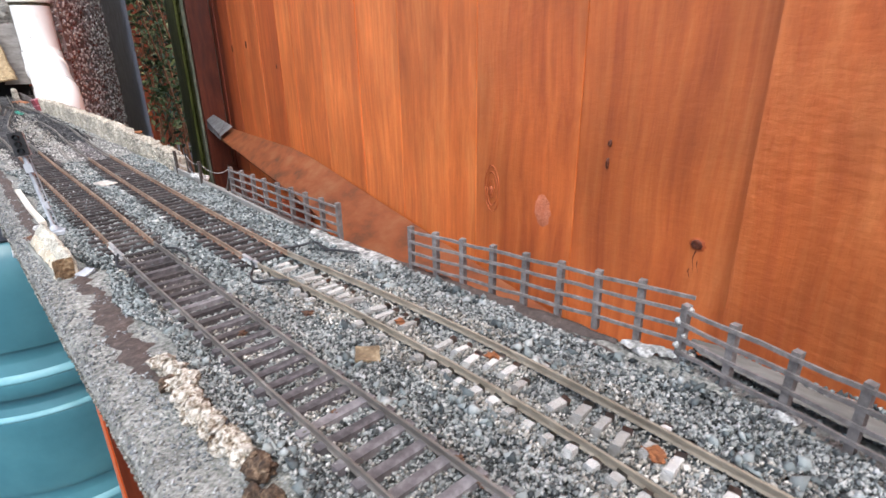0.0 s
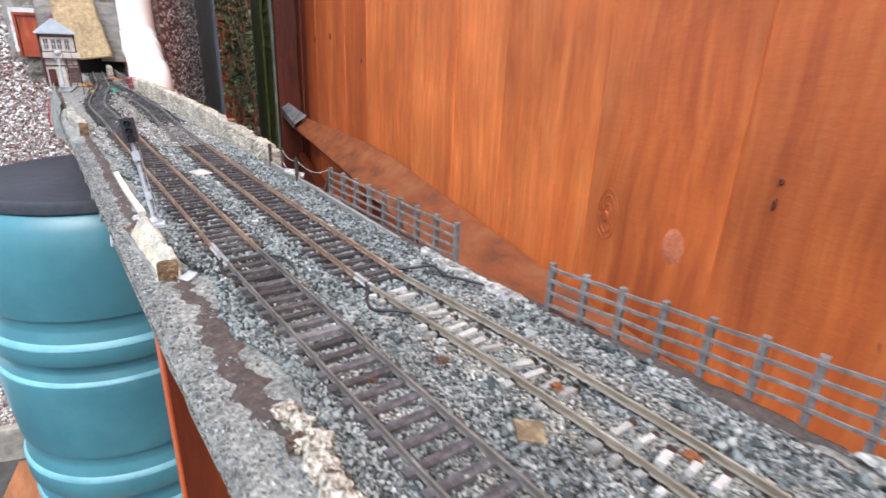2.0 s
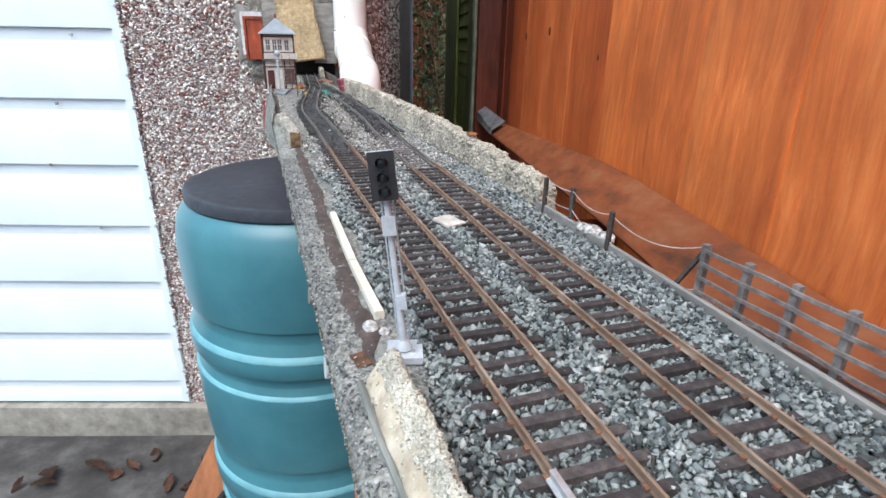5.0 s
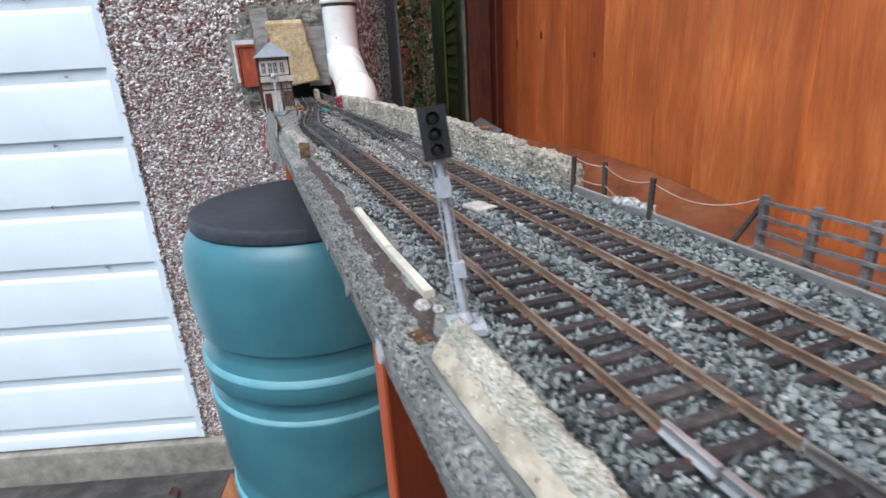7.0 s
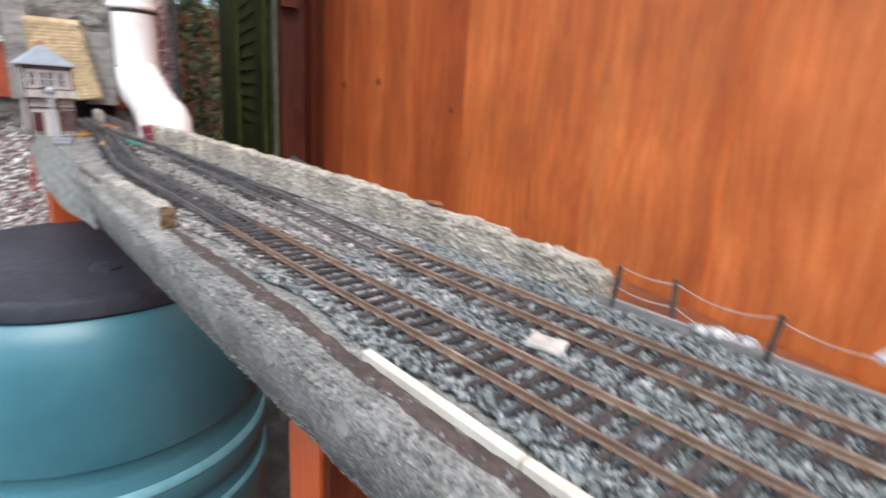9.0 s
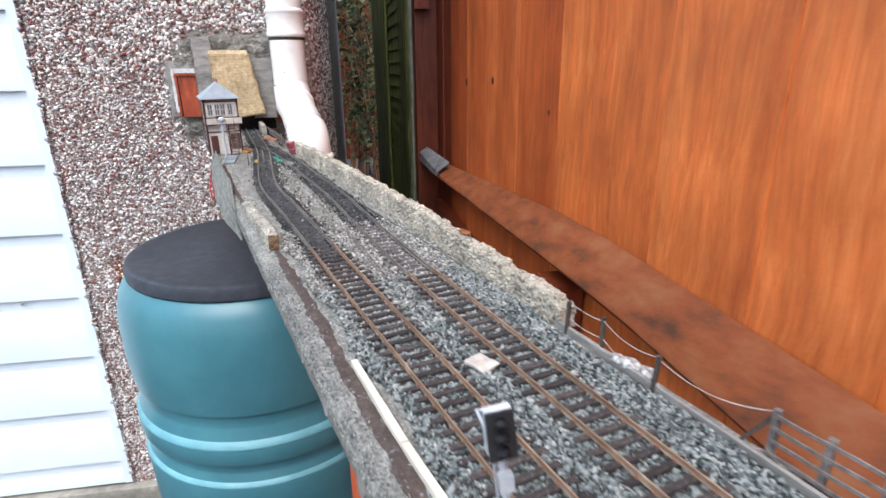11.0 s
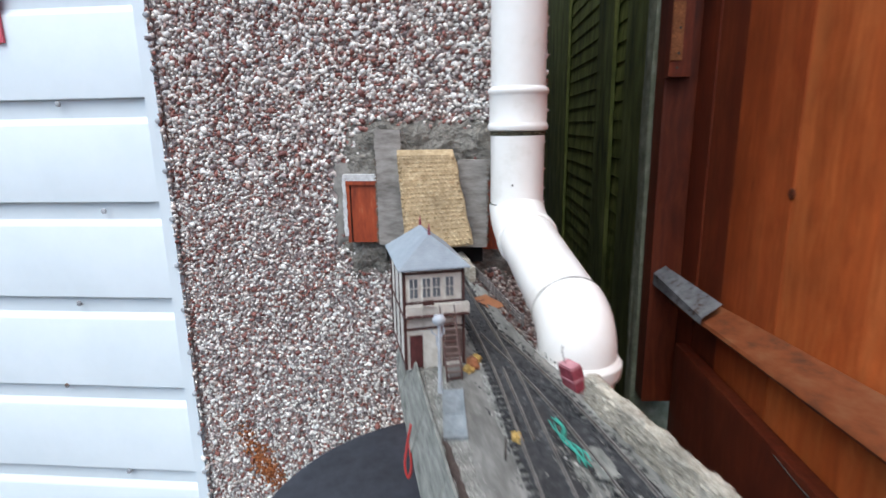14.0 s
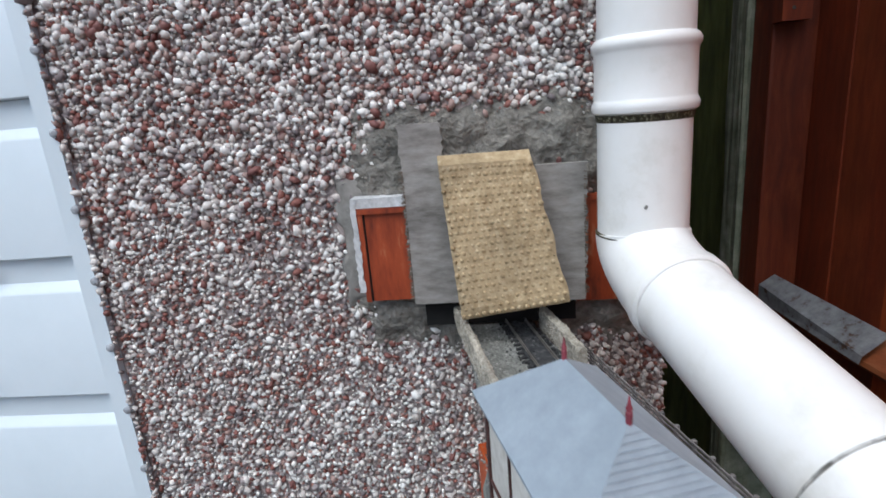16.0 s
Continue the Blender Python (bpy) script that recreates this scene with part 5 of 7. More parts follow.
# ---------- the shelf that carries the railway ----------
def build_shelf():
    sh = thing("railway_shelf", (0.09, 0.6, SHELF_B), "long plank shelf coated in grey grit, on orange legs", "shelf")
    s = Shape()
    ny = 200
    verts, faces = [], []
    for j in range(ny + 1):
        y = SHELF_Y0 + (SHELF_Y1 - SHELF_Y0) * j / ny
        e = 0.0012 * noise.noise((0, y * 60, 1)) + 0.0009 * noise.noise((3, y * 190, 1))
        e2 = 0.0016 * noise.noise((7, y * 60, 1))
        r = SHELF_R + e2 - 0.012 * max(0, min(1, (y - 1.09) * 12)) + 0.016 * max(0, min(1, (0.09 - y) * 25))
        r = min(r, 0.238 + 0.27 * (y - 0.1))
        l = SHELF_L + 0.008 * max(0, min(1, (y - 0.90) * 30)) + max(0.0, (y - 1.26) * 0.16)
        up = lift(y)
        lb = l + 0.008 + 0.003 * max(0, min(1, (0.32 - y) * 8))
        prof = [(lb + 0.004, SHELF_B), (lb + e2 * 0.7, SHELF_B + 0.002 + e), (l + 0.4 * (lb - l) + e * 0.6, SHELF_B + 0.016), (l + 0.15 * (lb - l) + e2 * 0.5, SHELF_B + 0.026), (l + 0.001 + e, TOP - 0.004), (l + 0.0035 + e, TOP - 0.0008)]
        m = 14
        prof += [(l + 0.005 + (r - l - 0.008) * q / m, TOP + 0.0004 * noise.noise((q, y * 90, 4))) for q in range(m + 1)]
        prof += [(r, TOP - 0.003), (r, SHELF_B + 0.002), (r - 0.003, SHELF_B)]
        verts += [(x, y, z + up) for x, z in prof]
    k = len(prof)
    for j in range(ny):
        for i in range(k):
            a, b = j * k + i, j * k + (i + 1) % k
            faces.append((a, b, b + k, a + k))
    faces += [tuple(range(k))[::-1], tuple(ny * k + i for i in range(k))]
    s.add(verts, faces)
    part("plank", s, BOARD, sh, "plank coated in grey grit", smooth="all")
    for y0, y1, xr in ((0.565, 0.594, 0.157), (1.395, 1.445, 0.157), (-0.30, -0.25, 0.125)):
        part("leg", chamfered((0.053, y0, -0.024), (xr, y1, SHELF_B + 0.003), 0.002), WOOD_LEG, sh, "orange-painted leg", smooth=True)
    # Added thin sheet; its dark colour is the shade on the leg's front.
    part("face_board", chamfered((0.0545, 0.559, -0.02), (0.157, 0.5646, SHELF_B - 0.001), 0.001), WOOD_SHADE_BROWN, sh, "added red-brown sheet, dark as the shaded front of the leg")
    for y, z, r, m in ((0.394, 0.989, 0.0042, PALE_FILLER), (0.447, 0.988, 0.0042, EDGING), (0.496, 0.990, 0.0038, EDGING), (0.542, 0.991, 0.0033, EDGING), (0.588, 0.991, 0.0030, EDGING), (0.648, 0.990, 0.0030, EDGING), (0.711, 0.989, 0.0030, EDGING)):
        part("screw_plug", Shape().lathe([(r, -0.0006), (r * 0.95, 0.0005), (r * 0.5, 0.0006)], 18).moved(Matrix.Translation((SHELF_L + 0.0011, y, z)) @ pose(0, 0, 0, 0, -83, 0)), m, sh, "pale filler disc" if m is PALE_FILLER else "grey filler disc", smooth=True)


build_shelf()


def strip_patch(name, pts, half, mat, label, category, z=0.0006, ragged=0.004, step=24, kind="", freq=140):
    """A thin ragged-edged layer on the shelf along a line."""
    line = curve_points([(x, y, 0) for x, y in pts], step)
    verts, faces, m = [], [], 4
    for i, p in enumerate(line):
        t = i / (len(line) - 1)
        w = half * min(1, 8 * t + 0.15, 8 * (1 - t) + 0.15)
        a = -w + ragged * (0.65 * noise.noise((p.y * freq, 1.3, half * 99)) + 0.5 * noise.noise((p.y * freq * 4.3, 3.3, half * 99)))
        b = w + ragged * (0.65 * noise.noise((p.y * freq, 8.3, half * 99)) + 0.5 * noise.noise((p.y * freq * 4.3, 5.3, half * 99)))
        for j in range(m + 1):
            q = j / m
            h = TOP + z + lift(p.y) + 0.0004 * noise.noise((p.x * 300, p.y * 300, j)) - (0.0012 if j in (0, m) else 0)
            verts.append((p.x + a + (b - a) * q, p.y, h))
    n = m + 1
    faces = [(i * n + j, i * n + j + 1, (i + 1) * n + j + 1, (i + 1) * n + j) for i in range(len(line) - 1) for j in range(m)]
    return single(name, Shape().add(verts, faces), mat, label, category, smooth="all", kind=kind)


strip_patch("brown_strip", [(0.0385, 0.172), (0.0378, 0.200), (0.0385, 0.235), (0.0375, 0.27), (0.0395, 0.300)], 0.0060, BROWN, "bare dark brown painted strip along the shelf edge", "paint strip", ragged=0.009, kind="structure", freq=60)
strip_patch("brown_strip", [(0.033, 0.375), (0.0335, 0.42), (0.034, 0.50), (0.036, 0.56), (0.0355, 0.64), (0.036, 0.705)], 0.0045, BROWN, "bare dark brown painted strip along the shelf edge", "paint strip", ragged=0.003, kind="structure", freq=60)
strip_patch("brown_strip", [(0.1475, 0.08), (0.148, 0.20), (0.149, 0.29), (0.150, 0.34)], 0.005, BROWN, "bare dark brown painted strip below the model fence", "paint strip", ragged=0.003, kind="structure", freq=60)
# Added dark sheet paints shade into the gaps of the ballast.
strip_patch("ballast_bed", [(0.094, -0.28), (0.094, 0.0), (0.0945, 0.3), (0.0945, 0.55), (0.095, 0.66)], 0.051, BED, "dark sheet under the ballast, shade between stones in its colour", "ballast bed", z=0.0007, ragged=0.003, kind="structure", freq=60)
wb = thing("pale_board", (0.162, 0.43, 0.20), "pale cracked board standing on end behind a shelf leg", "board")
part("panel", chamfered((0.159, 0.30, 0.20), (0.165, 0.557, 0.842), 0.002), PALE_BOARD, wb, smooth=True)
for pts in (((0.553, 0.835), (0.520, 0.800), (0.497, 0.745), (0.470, 0.712), (0.452, 0.660)), ((0.549, 0.748), (0.531, 0.738), (0.520, 0.700), (0.505, 0.684))):
    part("crack", Shape().tube(curve_points([(0.1588, y, z) for y, z in pts], 5), 0.0009, 5), POST_DARK, wb, "thin dark crack")
part("edge_batten", chamfered((0.150, 0.300, 0.815), (0.1575, 0.445, 0.842), 0.002), WOOD_LEG, wb, "orange-red batten along the edge")
single("green_tape", chamfered((-0.0060, -0.0012, -0.0016), (0.0060, 0.0012, 0.0016), 0.0003, Matrix.Translation((0.1485, 0.452, 0.842)) @ pose(0, 0, 0, 10, 0, 75), 0.0006, 3), GREEN_WIRE, "scrap of green tape stuck under the shelf", "tape", smooth=True)
strip_patch("ash_strip", [(0.068, 0.655), (0.068, 0.80), (0.0685, 0.93), (0.088, 1.08), (0.103, 1.18), (0.117, 1.40), (0.130, 1.575)], 0.0125, ASH, "black ash bed of the far track", "ash bed", z=0.0025, ragged=0.007, kind="structure", freq=34)
strip_patch("ash_strip", [(0.1195, 0.738), (0.121, 0.82), (0.122, 0.90), (0.120, 0.945)], 0.0115, ASH, "patchy black ash bed of the siding", "ash bed", z=0.0021, ragged=0.012, kind="structure", freq=30)
strip_patch("ash_strip", [(0.122, 0.945), (0.1245, 1.0), (0.1252, 1.08), (0.1225, 1.15), (0.115, 1.26)], 0.0115, ASH, "patchy black ash bed of the siding", "ash bed", z=0.0021, ragged=0.010, kind="structure", freq=34)
strip_patch("ash_strip", [(0.104, 1.085), (0.108, 1.14), (0.110, 1.20), (0.113, 1.27)], 0.0195, ASH, "broad sheet of black ash where the tracks join", "ash bed", z=0.0017, ragged=0.006, kind="structure", freq=40)
# Not bare paint like the other strips: it colours in a shadowed gap.
strip_patch("brown_strip", [(0.032, 0.84), (0.031, 0.95), (0.034, 1.05), (0.035, 1.13)], 0.003, BROWN, "dark brown strip painted as the shaded gap by the grey panels", "paint strip", ragged=0.002, kind="structure")


strip_patch("cement_ground", [(0.0535, 0.86), (0.0540, 0.95), (0.0570, 1.05), (0.0620, 1.13), (0.0690, 1.21), (0.0800, 1.30)], 0.0125, YARD_GREY, "smooth grey cement ground beside the far track", "cement ground", z=0.0012, ragged=0.004, kind="structure", freq=40)
strip_patch("cement_ground", [(0.1415, 1.02), (0.1420, 1.10), (0.1390, 1.20), (0.1345, 1.29), (0.1405, 1.38), (0.1460, 1.45)], 0.0065, YARD_GREY, "smooth grey cement ground beside the siding", "cement ground", z=0.0012, ragged=0.003, kind="structure", freq=40)
strip_patch("cement_ground", [(0.0950, 0.80), (0.0955, 0.90), (0.1040, 1.00), (0.1075, 1.06)], 0.0080, YARD_GREY, "smooth grey cement ground between the far tracks", "cement ground", z=0.0012, ragged=0.006, kind="structure", freq=40)
strip_patch("cement_scrap", [(0.1170, 1.0600), (0.1195, 1.0740), (0.1200, 1.0900)], 0.0065, PANEL_GREY, "small pale cement square between the siding rails", "cement scrap", z=0.0032, ragged=0.001, freq=40)


# ---------- railway track ----------
def rail_line(line, off):
    """A line beside the track's middle line."""
    out = []
    for i, p in enumerate(line):
        d = (line[min(i + 1, len(line) - 1)] - line[max(i - 1, 0)]).normalized()
        out.append(p + Vector((d.y, -d.x, 0)) * off)
    return out


RAIL = [(-0.0009, -0.0026), (-0.0009, -0.0023), (-0.0003, -0.0020), (-0.0003, -0.0008), (-0.0005, -0.0006), (-0.0005, -0.0001), (-0.00035, 0), (0.00035, 0), (0.0005, -0.0001), (0.0005, -0.0006), (0.0003, -0.0008), (0.0003, -0.0020), (0.0009, -0.0023), (0.0009, -0.0026)]
RAIL_FINE = [(-0.00055, -0.0026), (-0.00025, -0.0019), (-0.00025, -0.0009), (-0.00040, -0.0007), (-0.00040, -0.0001), (-0.00028, 0), (0.00028, 0), (0.00040, -0.0001), (0.00040, -0.0007), (0.00025, -0.0009), (0.00025, -0.0019), (0.00055, -0.0026)]
_sl = {}


def sleeper_mesh(mat, half, width):
    if (mat, half, width) not in _sl:
        s = Shape()
        a, w, h = half, width, 0.0022
        s.add([(-a, -w, -h), (a, -w, -h), (a, w, -h), (-a, w, -h), (-a + 0.0002, -w + 0.0002, 0), (a - 0.0002, -w + 0.0002, 0), (a - 0.0002, w - 0.0002, 0), (-a + 0.0002, w - 0.0002, 0)],
              [(4, 5, 6, 7), (0, 1, 5, 4), (1, 2, 6, 5), (2, 3, 7, 6), (3, 0, 4, 7)])
        me = to_mesh("sleeper", s)
        finish(me, mat, False)
        _sl[(mat, half, width)] = me
    return _sl[(mat, half, width)]


def build_track(pts, label, rail_mat, sleeper_mat, pitch=0.0082, width=0.00165, half=0.0158, dz=0.0, solder=(), chairs=True, skip=0.0, group="", profile=RAIL, deep=0.0026):
    line = curve_points([(x, y, RAIL_TOP + dz + lift(y)) for x, y in pts], 14)
    mid = line[len(line) // 2]
    tr = thing("railway_track", (mid.x, mid.y, TOP + lift(mid.y)), label, "model track", group)
    for off in (-0.00825 - 0.0006, 0.00825 + 0.0006):
        rl = rail_line(line, off)
        part("rail", Shape().sweep(rl, profile), rail_mat, tr)
    seg, pos, acc = [0.0], [], 0.0
    for a, b in zip(line, line[1:]):
        acc += (b - a).length
        seg.append(acc)
    d, i = pitch * 0.6, 0
    ch = Shape()
    while d < acc:
        while seg[i + 1] < d:
            i += 1
        t = (d - seg[i]) / (seg[i + 1] - seg[i])
        p = line[i].lerp(line[i + 1], t)
        dr = (line[i + 1] - line[i]).normalized()
        ang = math.atan2(-dr.x, dr.y)
        if random.random() >= skip:
            ob = new("sleeper", sleeper_mesh(sleeper_mat(p.y) if callable(sleeper_mat) else sleeper_mat, half, width))
            ob.parent = tr
            ob.location = p - ORIGIN[tr] + Vector((random.uniform(-0.0004, 0.0004), 0, -deep - random.uniform(0, 0.0002)))
            ob.rotation_euler = (0, random.uniform(-0.008, 0.008), ang + random.uniform(-0.02, 0.02))
            if chairs:
                m = Matrix.Translation(p + Vector((0, 0, -0.0026))) @ Matrix.Rotation(ang, 4, "Z")
                for off in (-0.00885, 0.00885):
                    q = Shape().box((off - 0.0014, -0.0007, 0.0), (off + 0.0014, 0.0007, 0.0008))
                    q.moved(m)
                    ch.add(q.v, q.f)
        d += pitch * random.uniform(0.96, 1.04)
    if ch.v:
        part("rail_chair_strip", ch, RUST_CHAIR if rail_mat is RUST_RAIL else rail_mat, tr, kind="stuff")
    for off, j in solder:
        rl = rail_line(line, off)
        seg_pts = rl[j:j + 3] if j >= 0 else rl[j - 2:]
        part("solder_joint", Shape().sweep(seg_pts, [(a * 1.5, b + 0.0004) for a, b in RAIL]), STEEL, tr, "bright soldered joint")
    return tr


L_X, R_X = 0.0662, 0.1085
BEND_Y = (-0.14, -0.09, -0.04, 0.0, 0.04, 0.08, 0.12, 0.16, 0.20, 0.2425)
BEND_X = (0.0880, 0.0940, 0.0993, 0.1032, 0.1069, 0.1100, 0.1116, 0.1116, 0.1103, 0.1087)


def mid_line(y):
    """Middle of the fence-side track, which bends towards its near end."""
    return np.where(y < 0.2425, np.interp(y, BEND_Y, BEND_X), R_X + np.maximum(0, y - 0.5) * 0.03)


build_track([(L_X - 0.0015, -0.30), (L_X - 0.0008, 0.0), (L_X, 0.16), (L_X, 0.3085)], "weathered near track with grey-brown sleepers", DULL_RAIL, lambda y: SLEEPER_GREY if random.random() < 1.8 - 5.5 * y else SLEEPER, solder=((-0.00885, -1),), group="model tracks", pitch=0.0084, width=0.0017, half=0.0120, chairs=False, profile=RAIL_FINE, deep=0.0019)
build_track([(L_X, 0.3095), (L_X + 0.0005, 0.45), (L_X, 0.60), (L_X + 0.0005, 0.68)], "track with rusty rails on dark sleepers in grey ballast", RUST_RAIL, SLEEPER, solder=((-0.00885, 0),), group="model tracks", profile=RAIL_FINE)
white_track = build_track(list(zip(BEND_X, BEND_Y)), "near track with chalky whitened sleepers and tan rails", TAN_RAIL, SLEEPER_WHITE, solder=((-0.00885, -1),), group="model tracks", skip=1.0, chairs=False, profile=RAIL_FINE)


def chalky_sleepers():
    """Half-buried whitened sleepers: whole ones far off, stubs and fragments near the start."""
    rq = random.Random(21)
    chips = []
    for k in range(5):
        me = to_mesh("sleeper", chamfered((-1, -0.0011, -0.0022), (1, 0.0011, 0.0), 0.0003, None, 0.0003, 4))
        finish(me, SLEEPER_WHITE, True)
        chips.append(me)

    def lay(x, y, half, drop):
        ob = new("sleeper", rq.choice(chips))
        ob.parent = white_track
        ob.scale = (half, rq.uniform(0.9, 1.3), 1)
        ob.location = Vector((x, y, RAIL_TOP + lift(y) - 0.0024 - drop)) - ORIGIN[white_track]
        ob.rotation_euler = (rq.uniform(-0.14, 0.14), rq.uniform(-0.12, 0.12), rq.uniform(-0.16, 0.16))
    y = -0.05
    while y < 0.238:
        mid = float(mid_line(y))
        if y > 0.118:
            if rq.random() < 0.88:
                lay(mid + rq.uniform(-0.001, 0.001), y, rq.uniform(0.0050, 0.0074), rq.uniform(-0.0004, 0.0001))
        elif rq.random() < 0.70:
            lay(mid + rq.uniform(-0.001, 0.004), y, rq.uniform(0.0028, 0.0054), rq.uniform(-0.0003, 0.0001))
        if rq.random() < (0.92 if y < 0.125 else 0.45):
            lay(mid - 0.0117 + rq.uniform(-0.0006, 0.0004), y, rq.uniform(0.0019, 0.0026), rq.uniform(-0.0009, -0.0004))
        if rq.random() < 0.15:
            lay(mid + 0.0118, y, rq.uniform(0.0012, 0.0020), -0.0006)
        y += 0.0064 * rq.uniform(0.93, 1.07)


chalky_sleepers()
build_track([(R_X + 0.0035, 0.601), (R_X + 0.0045, 0.64), (R_X + 0.009, 0.74)], "dull brown end of the siding, half sunk in grit", DULL_RAIL, SLEEPER_GREY, dz=-0.0008, group="model tracks")
build_track([(R_X + 0.0002, 0.2435), (R_X + 0.0008, 0.36), (R_X + 0.002, 0.50), (R_X + 0.0035, 0.60)], "track with rusty rails on dark sleepers in grey ballast", RUST_RAIL, SLEEPER, solder=((-0.00885, 0),), group="model tracks", profile=RAIL_FINE)
build_track([(L_X + 0.0005, 0.681), (0.0670, 0.80), (0.0675, 0.93), (0.086, 1.08), (0.104, 1.22), (0.117, 1.40), (0.130, 1.578)], "sooty far track sunk in black ash, curving into the tunnel mouth", BLACK_RAIL, SLEEPER_BLACK, dz=-0.0004, group="model tracks", deep=0.0031)
build_track([(R_X + 0.009, 0.741), (0.124, 0.86), (0.1245, 1.0), (0.1252, 1.12), (0.1205, 1.205), (0.1130, 1.285)], "sooty siding track half buried in ash, joining the far track", BLACK_RAIL, SLEEPER_BLACK, dz=-0.0010, group="model tracks", skip=0.1, deep=0.0031)
single("loose_rail", Shape().sweep(curve_points([(0.0885, 1.105, RAIL_TOP - 0.0005), (0.0945, 1.15, RAIL_TOP - 0.0005), (0.1012, 1.205, RAIL_TOP - 0.0005)], 6), RAIL), BLACK_RAIL, "short sooty check rail inside the far track", "rail", group="loose rails")
for a, b in (((0.097, 0.718), (0.090, 0.604)), ((0.0945, 0.705), (0.0885, 0.615))):
    single("loose_rail", Shape().sweep([(a[0], a[1], TOP + 0.0031), (b[0], b[1], TOP + 0.0031)], RAIL), DULL_RAIL, "spare length of rail lying between the tracks", "rail", group="loose rails")
single("loose_rail", Shape().sweep(curve_points([(0.136, 0.80, TOP + 0.0031), (0.139, 0.72, TOP + 0.0031), (0.142, 0.66, TOP + 0.0031), (0.143, 0.60, TOP + 0.0031)], 5), RAIL), BLACK_RAIL, "spare length of rail lying beside the low wall", "rail", group="loose rails")


# ---------- model fences and wire posts ----------
def build_model_fence(p0, p1, n, h, rails, label, base=None, brace=False, over=0.0):
    p0, p1 = Vector((*p0, 0)), Vector((*p1, 0))
    mid = (p0 + p1) / 2
    zf = lambda y: (TOP + lift(y)) if base is None else base
    f = thing("model_fence", (mid.x, mid.y, zf(mid.y)), label, "model fence", "model fences")
    d = (p1 - p0).normalized()
    side = Vector((d.y, -d.x, 0))
    ang = math.atan2(d.y, d.x)
    for i in range(n):
        p = p0.lerp(p1, i / (n - 1))
        z = zf(p.y)
        m = Matrix.Translation((p.x, p.y, z)) @ pose(0, 0, 0, random.uniform(-1.5, 1.5), random.uniform(-1.5, 1.5), math.degrees(ang))
        part("post", chamfered((-0.0011, -0.0012, -0.001), (0.0011, 0.0012, h), 0.0002, m), FENCE_GREY, f)
    for j in range(rails):
        hh = h * (0.20 + 0.72 * j / (rails - 1))
        line = []
        for i in range(n * 2 - 1):
            p = p0.lerp(p1, i / (n * 2 - 2)) + side * 0.0013
            if i == n * 2 - 2:
                p = p + d * (over if j else over * 1.35)
            line.append((p.x, p.y, zf(p.y) + hh + 0.00025 * math.sin(i * 1.7 + j)))
        part("rail", Shape().sweep(line, [(-0.0004, -0.0006), (0.0004, -0.0006), (0.0004, 0.0006), (-0.0004, 0.0006)]), FENCE_GREY, f)
    if brace:
        q = p0 - d * 0.012
        part("brace", Shape().sweep([(q.x, q.y, zf(q.y)), (p0.x, p0.y, zf(p0.y) + h * 0.95)], [(-0.0007, -0.0007), (0.0007, -0.0007), (0.0007, 0.0007), (-0.0007, 0.0007)], up=(1, 0, 0)), POST_DARK, f, "dark slanting brace")
    return f


build_model_fence((0.1495, 0.383), (0.1525, 0.250), 9, 0.0215, 4, "grey four-bar model fence beside the rails", brace=True)
build_model_fence((0.1505, 0.187), (0.1620, 0.0824), 8, 0.0215, 4, "grey four-bar model fence ending in broken plaster", over=0.0165)
build_model_fence((0.1570, 0.066), (0.1370, -0.0115), 6, 0.0200, 4, "grey four-bar model fence leaning slightly")
build_model_fence((0.1565, 1.50), (0.1525, 1.30), 14, 0.0125, 4, "low grey weathered model fence near the tunnel mouth")

for i, y in enumerate((0.491, 0.466, 0.432)):
    x = (0.147, 0.148, 0.1455)[i]
    single("wire_post", chamfered((-0.0009, -0.0009, -0.001), (0.0009, 0.0009, 0.0195), 0.0002, Matrix.Translation((x, y, TOP)) @ pose(0, 0, 0, (4, -3, 5)[i], (-4, 3, -5)[i], 20)), POST_DARK, "small dark post strung with wire", "post", group="wire posts")


def sag(a, b, s, n=10):
    a, b = Vector(a), Vector(b)
    return [a.lerp(b, i / n) - Vector((0, 0, s * 4 * (i / n) * (1 - i / n))) for i in range(n + 1)]


tops = [(0.147, 0.491, TOP + 0.019), (0.148, 0.466, TOP + 0.018), (0.1455, 0.432, TOP + 0.0175), (0.1495, 0.384, TOP + 0.0205)]
lows = [(0.147, 0.491, TOP + 0.010), (0.148, 0.466, TOP + 0.009), (0.1455, 0.432, TOP + 0.006), (0.1495, 0.384, TOP + 0.004)]
for row in (tops, lows):
    for (a, b), s in zip(zip(row, row[1:]), (0.0015, 0.003, 0.0055)):
        single("fence_wire", Shape().tube(sag(a, b, s), 0.00022, 5), WIRE, "thin slack wire between small posts", "wire", group="fence wires")

# edging strip beside the ballast
single("edging_strip", Shape().sweep(curve_points([(0.1475, 0.50, TOP + 0.0034), (0.1465, 0.44, TOP + 0.0034), (0.1458, 0.36, TOP + 0.0026), (0.1450, 0.29, TOP + 0.0018)], 12), [(-0.0010, -0.0036), (0.0010, -0.0036), (0.0010, 0.0009), (0.0003, 0.0012), (-0.0009, 0.0010)]), EDGING, "thin grey weathered edging strip beside the ballast", "edging")
strip_patch("brown_ground", [(0.1505, 0.372), (0.1500, 0.30), (0.1500, 0.22), (0.1515, 0.15), (0.1545, 0.085)], 0.0040, BROWN, "dark brown earth strip at the foot of the model fences", "earth strip", z=0.0014, ragged=0.002)
